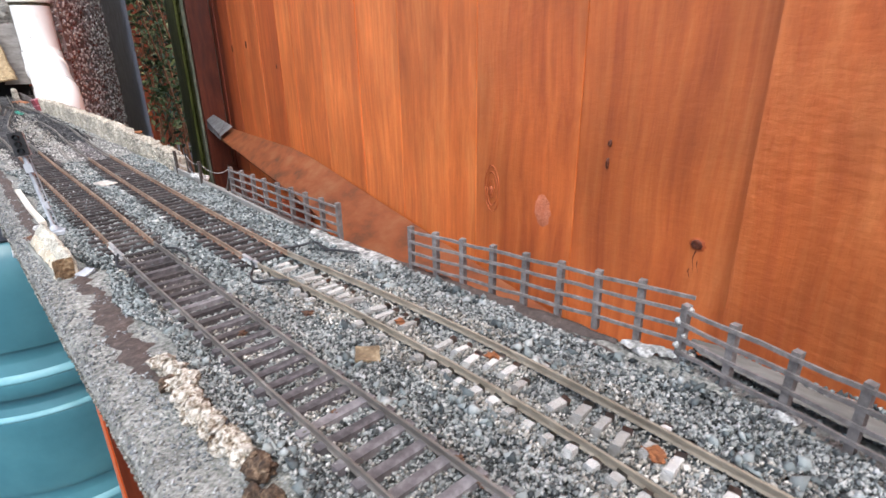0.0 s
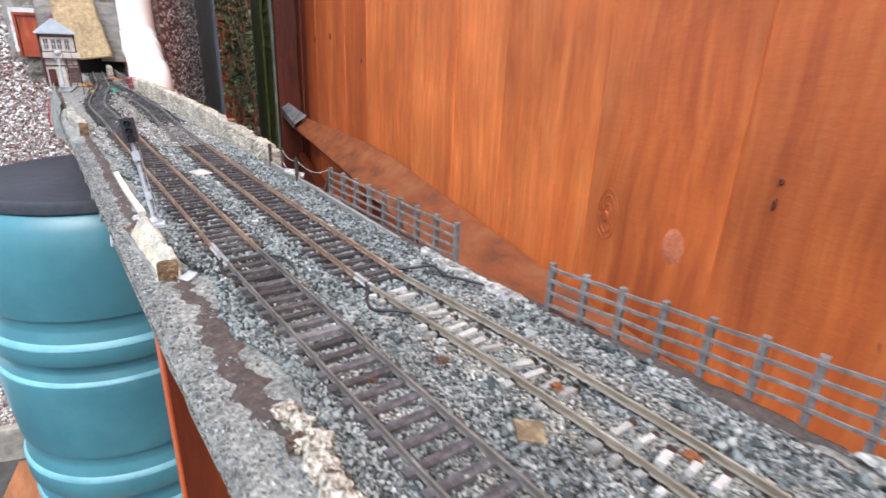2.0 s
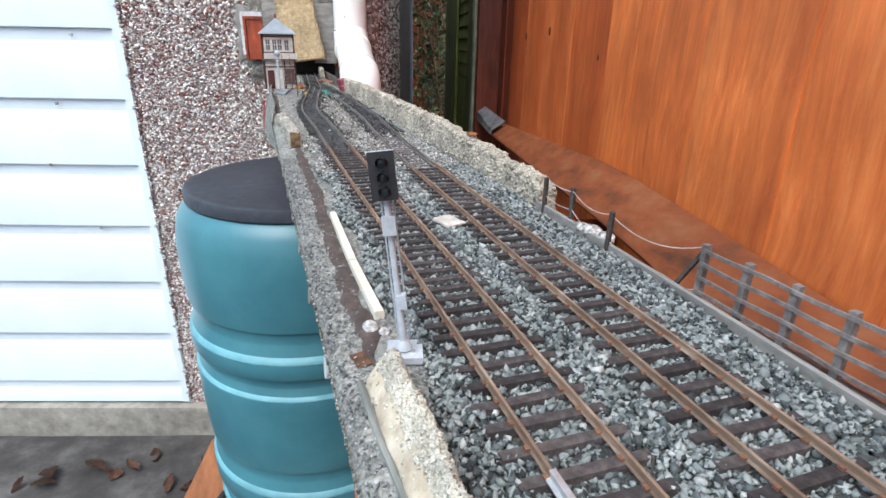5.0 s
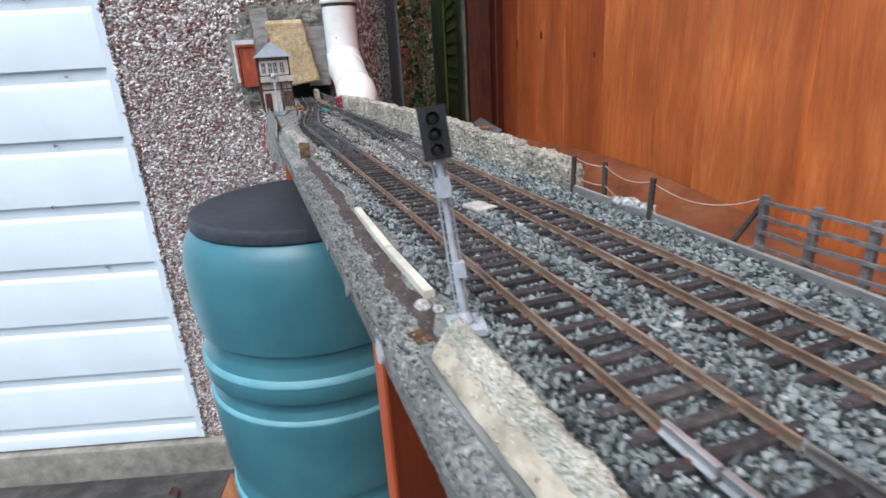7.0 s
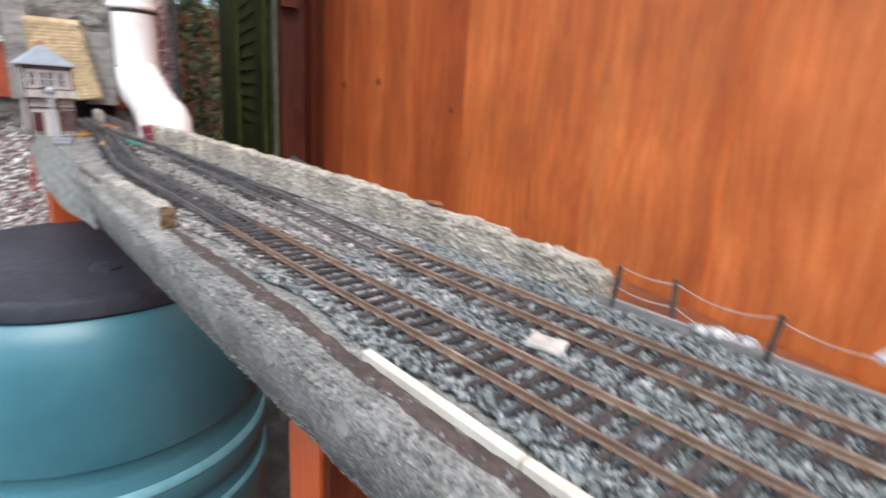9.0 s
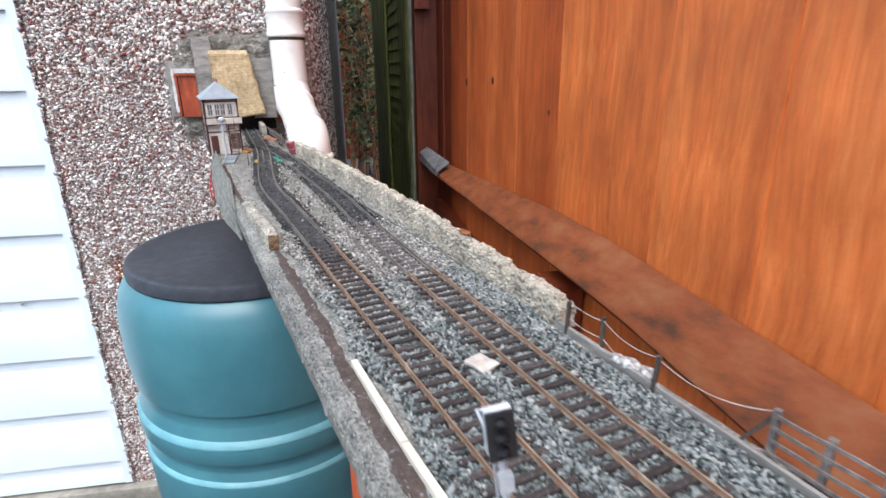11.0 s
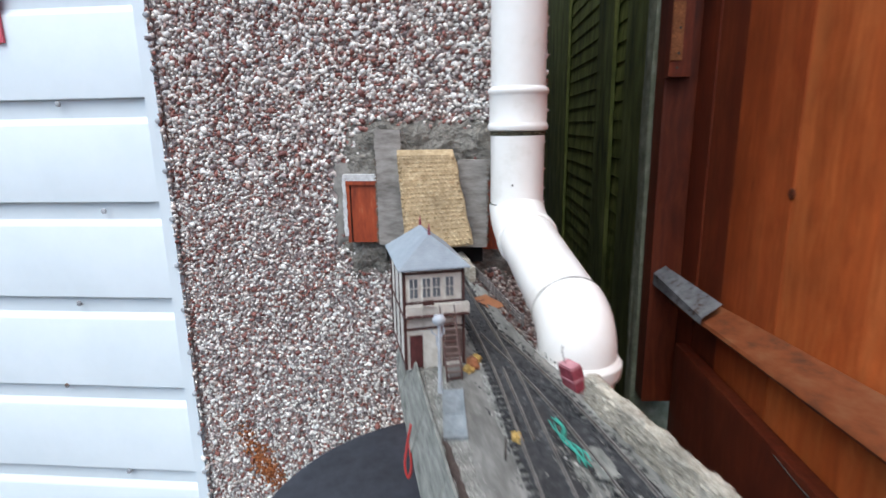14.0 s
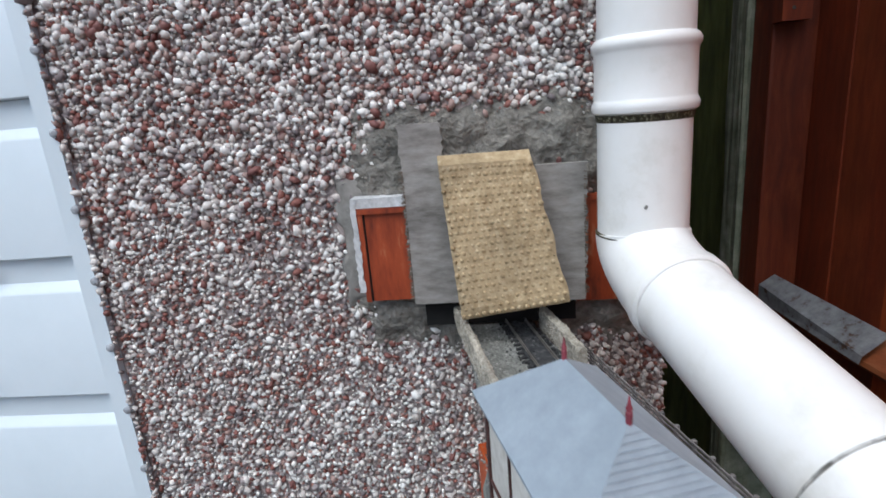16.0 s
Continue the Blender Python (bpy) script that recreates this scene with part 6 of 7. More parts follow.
strip_patch("plaster_patch", [(0.148, 0.272), (0.146, 0.25), (0.1455, 0.225), (0.147, 0.195)], 0.0050, PLASTER_GREY, "crumbling grey-white plaster along the shelf edge", "plaster", z=0.0030, ragged=0.003)
strip_patch("plaster_patch", [(0.153, 0.083), (0.156, 0.072), (0.158, 0.062)], 0.0016, PLASTER_GREY, "crumbling white plaster at the foot of the model fence", "plaster", z=0.003, ragged=0.003, step=30)


def boulder(c, size, seed, sub=2, amp=0.35, rot=0.0):
    bm = bmesh.new()
    bmesh.ops.create_icosphere(bm, subdivisions=sub, radius=1)
    for v in bm.verts:
        v.co *= 1 + amp * noise.noise(v.co * 1.7 + Vector((seed, seed * 2, 0))) + amp * 0.4 * noise.noise(v.co * 5 + Vector((seed, 0, 1)))
    bm.transform(Matrix.Translation(c) @ pose(0, 0, 0, 0, 0, rot) @ Matrix.Diagonal((*size, 1)))
    return bm


for i, (x, y, s) in enumerate(((0.149, 0.449, 0.0042), (0.1505, 0.440, 0.0035), (0.1485, 0.034, 0.003), (0.166 - 0.012, 0.076, 0.0028), (0.0355, 0.397, 0.0026), (0.039, 0.393, 0.0018), (0.1500, 0.127, 0.0016), (0.1478, 0.455, 0.0034), (0.1482, 0.446, 0.0026))):
    single("plaster_lump", boulder((x, y, TOP + lift(y) + s * 0.3 + (0.003 if y > 0.43 else 0)), (s, s * 1.3, s * 0.6), i + 3.1), PLASTER, "small crumbled lump of white plaster", "rubble", group="plaster lumps", smooth="all")

# white plaster drips on the post where two model fences meet, and a grey board behind the last one
for i, (dx, dy, z, q) in enumerate(((0.0, -0.0016, 0.003, 0.0017), (-0.0014, 0.0008, 0.0062, 0.0010), (-0.0012, -0.0010, 0.0100, 0.0008), (-0.0013, 0.0012, 0.0142, 0.0011), (0.0, -0.0012, 0.0178, 0.0012))):
    single("plaster_lump", boulder((0.1570 + dx, 0.0660 + dy, TOP + lift(0.066) + z), (q, q, q * 1.2), 70 + i * 1.3, 2, 0.6), PLASTER, "white plaster drip on a model fence post", "rubble", group="plaster lumps", smooth="all")
strip_patch("weathered_plank", [(0.1660, 0.066), (0.1600, 0.040), (0.1520, 0.008), (0.1440, -0.025)], 0.0050, YARD_GREY, "weathered grey plank behind the last model fence", "plank", z=0.0042, ragged=0.001, freq=40)

# broken cork-like rocks at the near edge, brown at their near end
random.seed(11)
for i in range(34):
    t = i / 33
    y = 0.180 - 0.068 * t + random.uniform(-0.002, 0.002)
    brown = t > 0.90 or i % 9 == 5
    x = 0.0402 + 0.0004 * math.sin(t * 9) + random.uniform(-0.0022, 0.0022)
    q = random.uniform(0.0022, 0.0034)
    single("rock", boulder((x, y, TOP + lift(y) + q * (0.55 + 0.5 * (i % 3 == 0))), (q, q * 1.15, q * 0.95), 20 + i * 1.7, 3, 0.55, random.uniform(0, 180)), CORK_BROWN if brown else ROCK, "dark brown crumbled cork rock" if brown else "broken cream rock with dark brown crevices", "rock", group="cork rocks")
for i, (x, y, q) in enumerate(((0.0378, 0.1085, 0.0020), (0.0405, 0.1045, 0.0022), (0.0380, 0.1005, 0.0023), (0.0412, 0.0960, 0.0024), (0.0390, 0.0915, 0.0025), (0.0418, 0.0880, 0.0020))):
    single("rock", boulder((x, y, TOP + lift(y) + q * 0.5), (q, q * 1.2, q * 0.9), 90 + i * 1.9, 3, 0.5, i * 50), (CORK_BROWN, CORK_BROWN, TAN_TILE, ROCK, TAN_TILE, ROCK)[i], "tan crumbled cork rock", "rock", group="cork rocks")


SQUARE = [(-1, 0), (-1, 0.35), (-1, 0.7), (-0.9, 0.95), (-0.5, 1.0), (0, 1.02), (0.5, 1.0), (0.9, 0.95), (1, 0.7), (1, 0.35), (1, 0)]
WEDGE = [(-1, 0), (-1.0, 0.12), (-0.62, 0.40), (-0.25, 0.64), (0.10, 0.84), (0.38, 0.97), (0.62, 1.0), (0.9, 0.93), (1, 0.7), (1, 0.35), (1, 0)]


def cork_block(name, pts, half, h, mat, label, category, wob=0.0012, end=None, group="", low_to=None, crust=24000, grain=0.00062, prof=SQUARE, far=1.0, crumb=None, bare=0):
    """A rough block along a line on the shelf."""
    line = curve_points([(x, y, 0) for x, y in pts], 10 if len(pts) < 5 else 34)
    verts, faces = [], []
    k = len(prof)
    for i, p in enumerate(line):
        wide = half * (1 + (far - 1) * i / (len(line) - 1))
        hh = h if low_to is None else low_to + (h - low_to) * min(1, max(0, (p.y - 0.497) / 0.17))
        if low_to is not None:
            hh *= min(1, 0.72 + 0.28 * i / 6) * (1 + 0.08 * noise.noise((p.y * 50, 2, 9)))
        for a, b in prof:
            v = Vector((p.x + a * wide, p.y, TOP + lift(p.y) - 0.0003 + b * hh))
            w = noise.noise_vector(v * 190) * wob + noise.noise_vector(v * 60) * wob
            if b == 0:
                w.z = 0
            verts.append(v + w)
    faces = [(i * k + j, (i + 1) * k + j, (i + 1) * k + j + 1, i * k + j + 1) for i in range(len(line) - 1) for j in range(k - 1)]
    faces += [tuple(range(k)), tuple(reversed(range((len(line) - 1) * k, len(line) * k)))]
    t = thing(name, (line[len(line) // 2].x, line[len(line) // 2].y, TOP), label, category, group)
    part("body", Shape().add(verts, faces), mat, t, smooth=True)
    n = int(crust * (line[-1] - line[0]).length)
    if n:
        vv = np.array(verts).reshape(len(line), k, 3)
        gi, gj = rng.integers(0, len(line) - 1, n), np.where(rng.random(n) < 0.06, rng.integers(0, k - 1, n), rng.integers(bare, k - 1, n))
        fu, fv = rng.random((n, 1)), rng.random((n, 1))
        at = (vv[gi, gj] * (1 - fu) + vv[gi + 1, gj] * fu) * (1 - fv) + (vv[gi, gj + 1] * (1 - fu) + vv[gi + 1, gj + 1] * fu) * fv
        r = grain * np.clip(rng.lognormal(0, 0.35, n), 0.5, 2.0)
        me = scattered("crust", OCT_V, OCT_F, at - np.array(ORIGIN[t]), np.stack([r, r * 1.2, r], 1), 0.3)
        finish(me, crumb or mat, "all")
        ob = new("crust", me)
        ob.parent = t
        tagged(ob, "", "", "", "stuff")
    if end is not None:
        y = min(line[0].y, line[-1].y) - 0.0006
        p = line[0] if line[0].y < line[-1].y else line[-1]
        part("end_face", chamfered((p.x - half * 0.96, y - 0.0008, TOP + lift(y)), (p.x + half * 0.96, y + 0.0012, TOP + lift(y) + h * 0.97), 0.0008, None, 0.0006, 3), end, t, "dark broken end", smooth=True)
    return t


block = cork_block("stone_block", [(0.0338, 0.300), (0.0334, 0.330), (0.0330, 0.368)], 0.0043, 0.0098, TAN_STONE, "rough cream stone block with a tan sawn side", "stone block", end=CREAM_END, crust=85000, grain=0.00040, prof=WEDGE, far=1.2, crumb=CREAM, wob=0.0010, bare=3)
lip = Shape().sweep(curve_points([(0.0304, 0.2975, TOP + 0.0006), (0.0290, 0.327, TOP + 0.0008), (0.0276, 0.350, TOP + 0.0006), (0.0272, 0.3690, TOP + 0.0004)], 14), [(-0.0010, -0.0008), (0.0010, -0.0008), (0.0009, 0.0006), (0.0, 0.0011), (-0.0009, 0.0004)])
part("glue_lip", lip, PANEL_GREY, block, "dried grey glue along the foot", smooth=True)
single("wood_chip", chamfered((-0.0022, -0.0034, 0), (0.0022, 0.0034, 0.0005), 0.0002, Matrix.Translation((0.0292, 0.3800, TOP + 0.0002)) @ pose(0, 0, 0, 3, -4, 12), 0.0003, 3), FLAKE, "thin rust-brown wood chip beside the signal base", "wood chip", smooth=True)
cork_block("stone_block", [(0.0345, 0.700), (0.0325, 0.76), (0.0305, 0.822)], 0.0042, 0.0125, CREAM_GREY, "rough cream stone block with a brown broken end", "stone block", end=CREAM_END)
cork_block("low_wall", [(0.1525, 0.497), (0.1515, 0.58), (0.153, 0.72), (0.154, 0.86), (0.1520, 1.0), (0.1495, 1.08), (0.1475, 1.145)], 0.0046, 0.0215, WALL_STONE, "long low wall of rough pale grey stone", "model wall", wob=0.0016, low_to=0.0150, crust=16000, grain=0.0009)
cork_block("low_wall", [(0.061, 1.375), (0.068, 1.46), (0.0775, 1.585)], 0.0030, 0.0200, WALL_STONE, "thin rough grey wall beside the tunnel mouth", "model wall", wob=0.0008)
cork_block("low_wall", [(0.1445, 1.462), (0.1475, 1.50), (0.1505, 1.552)], 0.0040, 0.0190, WALL_STONE, "short rough grey wall beside the tunnel mouth", "model wall", wob=0.0010)
single("red_chip", boulder((0.1525, 0.612, TOP + 0.0215), (0.0035, 0.007, 0.0014), 4.4), RUST, "small red stain chip on top of the low wall", "chip", smooth="all")

# cream strips
for y0, y1, x0, x1 in ((0.402, 0.447, 0.0395, 0.0385), (0.448, 0.512, 0.0385, 0.0392)):
    single("cream_strip", Shape().sweep([(x0, y0, TOP), (x0 * 0.5 + x1 * 0.5, (y0 + y1) / 2, TOP), (x1, y1, TOP)], [(-0.0016, 0), (0.0016, 0), (0.0016, 0.0024), (0.0013, 0.0030), (-0.0013, 0.0030), (-0.0016, 0.0026)]), STRIP, "cream moulded strip lying along the track bed", "strip", group="cream strips")


# ---------- colour light signal ----------
def build_signal():
    x, y, z = 0.0418, 0.3785, TOP + 0.0012
    g = thing("railway_signal", (x, y, TOP), "grey model colour-light signal with a black three-lamp head", "model signal")
    lean = Matrix.Translation((x, y, z)) @ pose(0, 0, 0, -6.0, -4.5, 0) @ pose(0, 0, 0, 0, 0, -15)
    flat = Matrix.Translation((x, y, z)) @ pose(0, 0, 0, 0, 0, -14)
    part("base_plate", chamfered((-0.0050, -0.0050, -0.0006), (0.0050, 0.0050, 0.0014), 0.0003, flat), SIGNAL_GREY, g, smooth=True)
    part("under_plate", chamfered((-0.0082, -0.0040, -0.0012), (-0.0045, 0.0050, 0.0000), 0.0002, flat, 0.0003, 3), PANEL_GREY, g, "thin dirty grey plate beside the base", smooth=True)
    for q in (-0.0024, 0.0024):
        part("web", chamfered((q - 0.0002, -0.0022, 0.0012), (q + 0.0002, 0.0022, 0.0026), 0.0001, flat), SIGNAL_GREY, g)
    part("foot", Shape().lathe([(0.0026, 0.0016), (0.0020, 0.0032), (0.0013, 0.0042)], 14).moved(lean), SIGNAL_GREY, g, smooth=True)
    part("post", Shape().lathe([(0.00105, 0.001), (0.00105, 0.018), (0.0009, 0.0185), (0.0009, 0.0465)], 12).moved(lean), SIGNAL_GREY, g, smooth=True)
    part("lower_box", chamfered((-0.0003, -0.0020, 0.0143), (0.0022, 0.0010, 0.0183), 0.0002, lean), SIGNAL_GREY, g)
    part("upper_box", chamfered((-0.0018, -0.0027, 0.0357), (0.0018, -0.0006, 0.0406), 0.0002, lean), SIGNAL_GREY, g)
    part("bracket", chamfered((-0.0012, -0.0006, 0.0380), (0.0012, 0.0006, 0.0388), 0.0001, lean), SIGNAL_GREY, g)
    head = part("head", chamfered((-0.0034, -0.0030, 0.0452), (0.0034, -0.0018, 0.0577), 0.0005, lean), SIGNAL_BLACK, g, "black lamp head")
    # Lighter grey than the post: the light on this side is in the colour.
    part("head_back", chamfered((-0.0032, -0.0021, 0.0453), (0.0032, 0.0010, 0.0576), 0.0004, lean), SIGNAL_LIT, g, "grey back of the lamp head")
    for h in (0.0475, 0.0512, 0.0549):
        lens = Shape().lathe([(0.0014, 0), (0.0012, 0.0004), (0.0005, 0.0006)], 14).moved(lean @ Matrix.Translation((0, -0.0030, h)) @ pose(0, 0, 0, 90, 0, 0))
        part("lens", lens, SIGNAL_LENS, head, smooth=True)
        n, verts = 12, []
        for dy, rr, drop in ((0, 0.00165, 0), (-0.0020, 0.00160, -0.0001), (-0.0040, 0.00145, -0.0002)):
            for k in range(n + 1):
                a = math.pi * (-0.20 + 1.40 * k / n)
                verts.append((rr * math.cos(a), -0.0030 + dy * (0.40 + 0.60 * max(0, math.sin(a))), h + rr * math.sin(a) - drop))
        faces = [(i * (n + 1) + k, i * (n + 1) + k + 1, (i + 1) * (n + 1) + k + 1, (i + 1) * (n + 1) + k) for i in range(2) for k in range(n)]
        bm = bmesh.new()
        vs = [bm.verts.new(p) for p in verts]
        for q in faces:
            bm.faces.new([vs[i] for i in q])
        bmesh.ops.solidify(bm, geom=bm.faces[:], thickness=0.00025)
        bm.transform(lean)
        part("hood", bm, HOOD, head, smooth="all")
    part("platform", chamfered((-0.0030, -0.0005, 0.0446), (0.0030, 0.0045, 0.0452), 0.0001, lean), SIGNAL_GREY, g)
    for sx in (-0.0028, 0.0028):
        part("handrail", Shape().tube([lean @ Vector(p) for p in ((sx, 0.0024, 0.0452), (sx, 0.0024, 0.0512), (sx, 0.0098, 0.0515), (sx, 0.0098, 0.0509))], 0.00040, 6), SIGNAL_GREY, g)
    part("handrail", Shape().tube([lean @ Vector(p) for p in ((-0.0028, 0.0098, 0.0513), (0.0028, 0.0098, 0.0513))], 0.00040, 6), SIGNAL_GREY, g)
    lad = part("ladder", Shape().tube([lean @ Vector(p) for p in ((-0.0016, 0.0021, 0.0446), (-0.0016, 0.0030, 0.0180), (-0.0016, 0.0052, 0.0005))], 0.00028, 6), SIGNAL_GREY, g, "thin grey ladder")
    part("stile", Shape().tube([lean @ Vector(p) for p in ((0.0016, 0.0021, 0.0446), (0.0016, 0.0030, 0.0180), (0.0016, 0.0052, 0.0005))], 0.00028, 6), SIGNAL_GREY, lad)
    for i in range(15):
        t = (i + 0.6) / 15.5
        hh = 0.0446 - 0.0441 * t
        yy = 0.0021 + 0.0009 * (0.0446 - hh) / 0.0266 if hh > 0.018 else 0.0030 + 0.0022 * (0.018 - hh) / 0.0175
        part("rung", Shape().tube([lean @ Vector((-0.0016, yy, hh)), lean @ Vector((0.0016, yy, hh))], 0.0002, 5), SIGNAL_GREY, lad)


build_signal()


# ---------- signal box ----------
def build_box():
    x0, x1, y0, y1 = 0.0255, 0.0740, 1.2290, 1.3130
    zb, ze = TOP, 1.0835
    b = thing("signal_box", ((x0 + x1) / 2, (y0 + y1) / 2, zb), "model signal box, off-white boarding with brown trim and a slate-grey roof", "model building")
    part("wall_shell", Shape().box((x0, y0, zb), (x1, y1, ze)), BOX_WHITE, b, "off-white boarded walls")
    for (x, y) in ((x0, y0), (x1, y0), (x0, y1), (x1, y1)):
        part("corner_post", chamfered((x - 0.0012, y - 0.0012, zb), (x + 0.0012, y + 0.0012, ze), 0.0002), BOX_BROWN, b)
    # roof: hipped, with boards overhanging
    e = 0.0048
    ex0, ex1, ey0, ey1, zr = x0 - e, x1 + e, y0 - e - 0.002, y1 + e, 1.1085
    rx, ry0, ry1 = (x0 + x1) / 2, y0 + 0.0150, y1 - 0.0250
    roof = part("roof", Shape().add([(ex0, ey0, ze), (ex1, ey0, ze), (ex1, ey1, ze), (ex0, ey1, ze), (rx, ry0, zr), (rx, ry1, zr), (ex0, ey0, ze + 0.0014), (ex1, ey0, ze + 0.0014), (ex1, ey1, ze + 0.0014), (ex0, ey1, ze + 0.0014)],
                                    [(3, 2, 1, 0), (0, 1, 7, 6), (1, 2, 8, 7), (2, 3, 9, 8), (3, 0, 6, 9), (6, 7, 4), (7, 8, 5, 4), (8, 9, 5), (9, 6, 4, 5)]), ROOF, b, "blue-grey slate roof")
    for i in range(13):   # slate courses on the front hip
        t = (i + 0.5) / 14
        a, c = Vector((ex0, ey0, ze + 0.0014)).lerp(Vector((rx, ry0, zr)), t), Vector((ex1, ey0, ze + 0.0014)).lerp(Vector((rx, ry0, zr)), t)
        part("slate_course", Shape().tube([a.lerp(c, 0.02) + Vector((0, -0.0001, 0.0001)), a.lerp(c, 0.98) + Vector((0, -0.0001, 0.0001))], 0.00022, 5), ROOF, roof)
    for y in (ry0, ry1):
        part("finial", Shape().lathe([(0.0010, -0.001), (0.0011, 0.003), (0.0007, 0.0034), (0.0011, 0.0042), (0.0005, 0.0060), (0.00015, 0.0085)], 10, (rx, y, zr)), MAROON, roof, "maroon finial", smooth=True)
    # front: beams, windows, balcony, door, stairs
    fy = y0
    for h in (1.0325, 1.0545, 1.0790, 1.0815):
        part("beam", chamfered((x0, fy - 0.0012, h), (x1, fy + 0.0004, h + 0.0016), 0.0002), BOX_BROWN, b)
    for i, (a, c) in enumerate(((0.0295, 0.0372), (0.0400, 0.0475), (0.0482, 0.0557), (0.0590, 0.0665))):
        w = part("window", chamfered((a, fy - 0.0010, 1.0590), (c, fy + 0.0004, 1.0765), 0.0002), BOX_WHITE, b, "white window frame")
        for r in range(2):
            for k in range(2):
                p0 = a + 0.0007 + (c - a - 0.0007) * k / 2
                h0 = 1.0597 + 0.0083 * r
                part("pane", Shape().box((p0, fy - 0.0012, h0), (p0 + (c - a) / 2 - 0.0011, fy - 0.0009, h0 + 0.0075)), BOX_GLASS, w)
    part("sill_board", chamfered((x0 + 0.001, fy - 0.0030, 1.0455), (x1 + 0.004, fy - 0.0022, 1.0545), 0.0002), BOX_WHITE, b, "white balcony front")
    part("balcony", chamfered((x0 - 0.001, fy - 0.0065, 1.0440), (x1 + 0.004, fy, 1.0455), 0.0002), BOX_BROWN, b)
    for x in (x0 + 0.0006, 0.0385, 0.0560, 0.0665, x1 + 0.0036):
        part("baluster", Shape().tube([(x, fy - 0.0062, 1.0455), (x, fy - 0.0062, 1.0540)], 0.0004, 6), BOX_WHITE, b)
    part("balcony_rail", Shape().tube([(x0, fy - 0.0062, 1.0538), (x1 + 0.004, fy - 0.0062, 1.0538)], 0.0004, 6), BOX_WHITE, b)
    part("name_board", chamfered((0.0400, fy - 0.0050, 1.0535), (0.0490, fy - 0.0040, 1.0580), 0.0002), BOX_BROWN, b)
    part("door", chamfered((0.0290, fy - 0.0010, zb + 0.001), (0.0395, fy + 0.0003, 1.0275), 0.0002), DOOR_BROWN, b, "dark maroon door")
    part("lower_frame", chamfered((0.0560, fy - 0.0009, zb), (0.0580, fy + 0.0003, 1.0440), 0.0002), BOX_BROWN, b)
    part("lower_panel", chamfered((0.0585, fy - 0.0008, 1.0050), (0.0725, fy + 0.0003, 1.0300), 0.0002), STEPS_GREY, b, "weathered grey lower boarding")
    st = part("staircase", Shape().sweep([(0.0535, fy - 0.0300, zb + 0.0002), (0.0535, fy - 0.0040, 1.0450)], [(-0.0004, -0.0010), (0.0004, -0.0010), (0.0004, 0.0010), (-0.0004, 0.0010)]), STEPS_GREY, b, "dirty grey wooden steps")
    part("stringer", Shape().sweep([(0.0655, fy - 0.0300, zb + 0.0002), (0.0655, fy - 0.0040, 1.0450)], [(-0.0004, -0.0010), (0.0004, -0.0010), (0.0004, 0.0010), (-0.0004, 0.0010)]), STEPS_GREY, st)
    for i in range(11):
        t = (i + 0.5) / 11
        part("tread", chamfered((0.0538, fy - 0.0300 + 0.0260 * t - 0.0011, zb + 0.046 * t), (0.0652, fy - 0.0300 + 0.0260 * t + 0.0011, zb + 0.046 * t + 0.0007), 0.0001), STEPS_GREY if i % 3 else BOX_BROWN, st)
    for x in (0.0535, 0.0655):
        part("handrail", Shape().tube([(x, fy - 0.0300, zb + 0.0085), (x, fy - 0.0040, 1.0535)], 0.0004, 6), BOX_BROWN, st)
        part("newel", Shape().tube([(x, fy - 0.0300, zb), (x, fy - 0.0300, zb + 0.0095)], 0.0005, 6), BOX_BROWN, st)
    # side facing the yard
    for h in (1.0000, 1.0420, 1.0800):
        part("beam", chamfered((x0 - 0.0010, y0, h), (x0 + 0.0004, y1, h + 0.0014), 0.0002), BOX_BROWN, b)
    for y in (y0 + 0.028, y0 + 0.056):
        part("beam", chamfered((x0 - 0.0009, y, zb), (x0 + 0.0004, y + 0.0011, ze), 0.0002), BOX_BROWN, b)


build_box()

# lamp-headed post before the box
lp = thing("disc_post", (0.0452, 1.1855, TOP), "grey model post with a round pale head and bent arms", "model post")
part("post", Shape().lathe([(0.0024, 0.0), (0.0019, 0.004), (0.0015, 0.012), (0.0013, 0.054)], 12, (0.0452, 1.1855, TOP)), SIGNAL_GREY, lp, smooth=True)
part("head", boulder((0.0452, 1.1855, TOP + 0.0575), (0.0050, 0.0040, 0.0044), 2.2, 3, 0.1), SIGNAL_GREY, lp, smooth="all")
part("arm", Shape().tube([(0.0390, 1.1855, TOP + 0.0510), (0.0402, 1.1855, TOP + 0.0475), (0.0430, 1.1855, TOP + 0.0462), (0.0434, 1.1855, TOP + 0.0380)], 0.0007, 6), SIGNAL_GREY, lp)
part("arm", Shape().tube([(0.0480, 1.1850, TOP + 0.0540), (0.0490, 1.1850, TOP + 0.0490), (0.0462, 1.1850, TOP + 0.0440)], 0.0006, 6), SIGNAL_GREY, lp)
mp = Matrix.Translation((0.0475, 1.1500, TOP)) @ pose(0, 0, 0, 2, 0, -11)
pl = thing("plinth", (0.0475, 1.1500, TOP), "flat blue-grey model plinth with a raised rim", "model plinth")
part("slab", chamfered((-0.0078, -0.0305, -0.0008), (0.0078, 0.0305, 0.0030), 0.0004, mp), SLAB_BLUE, pl, smooth=True)
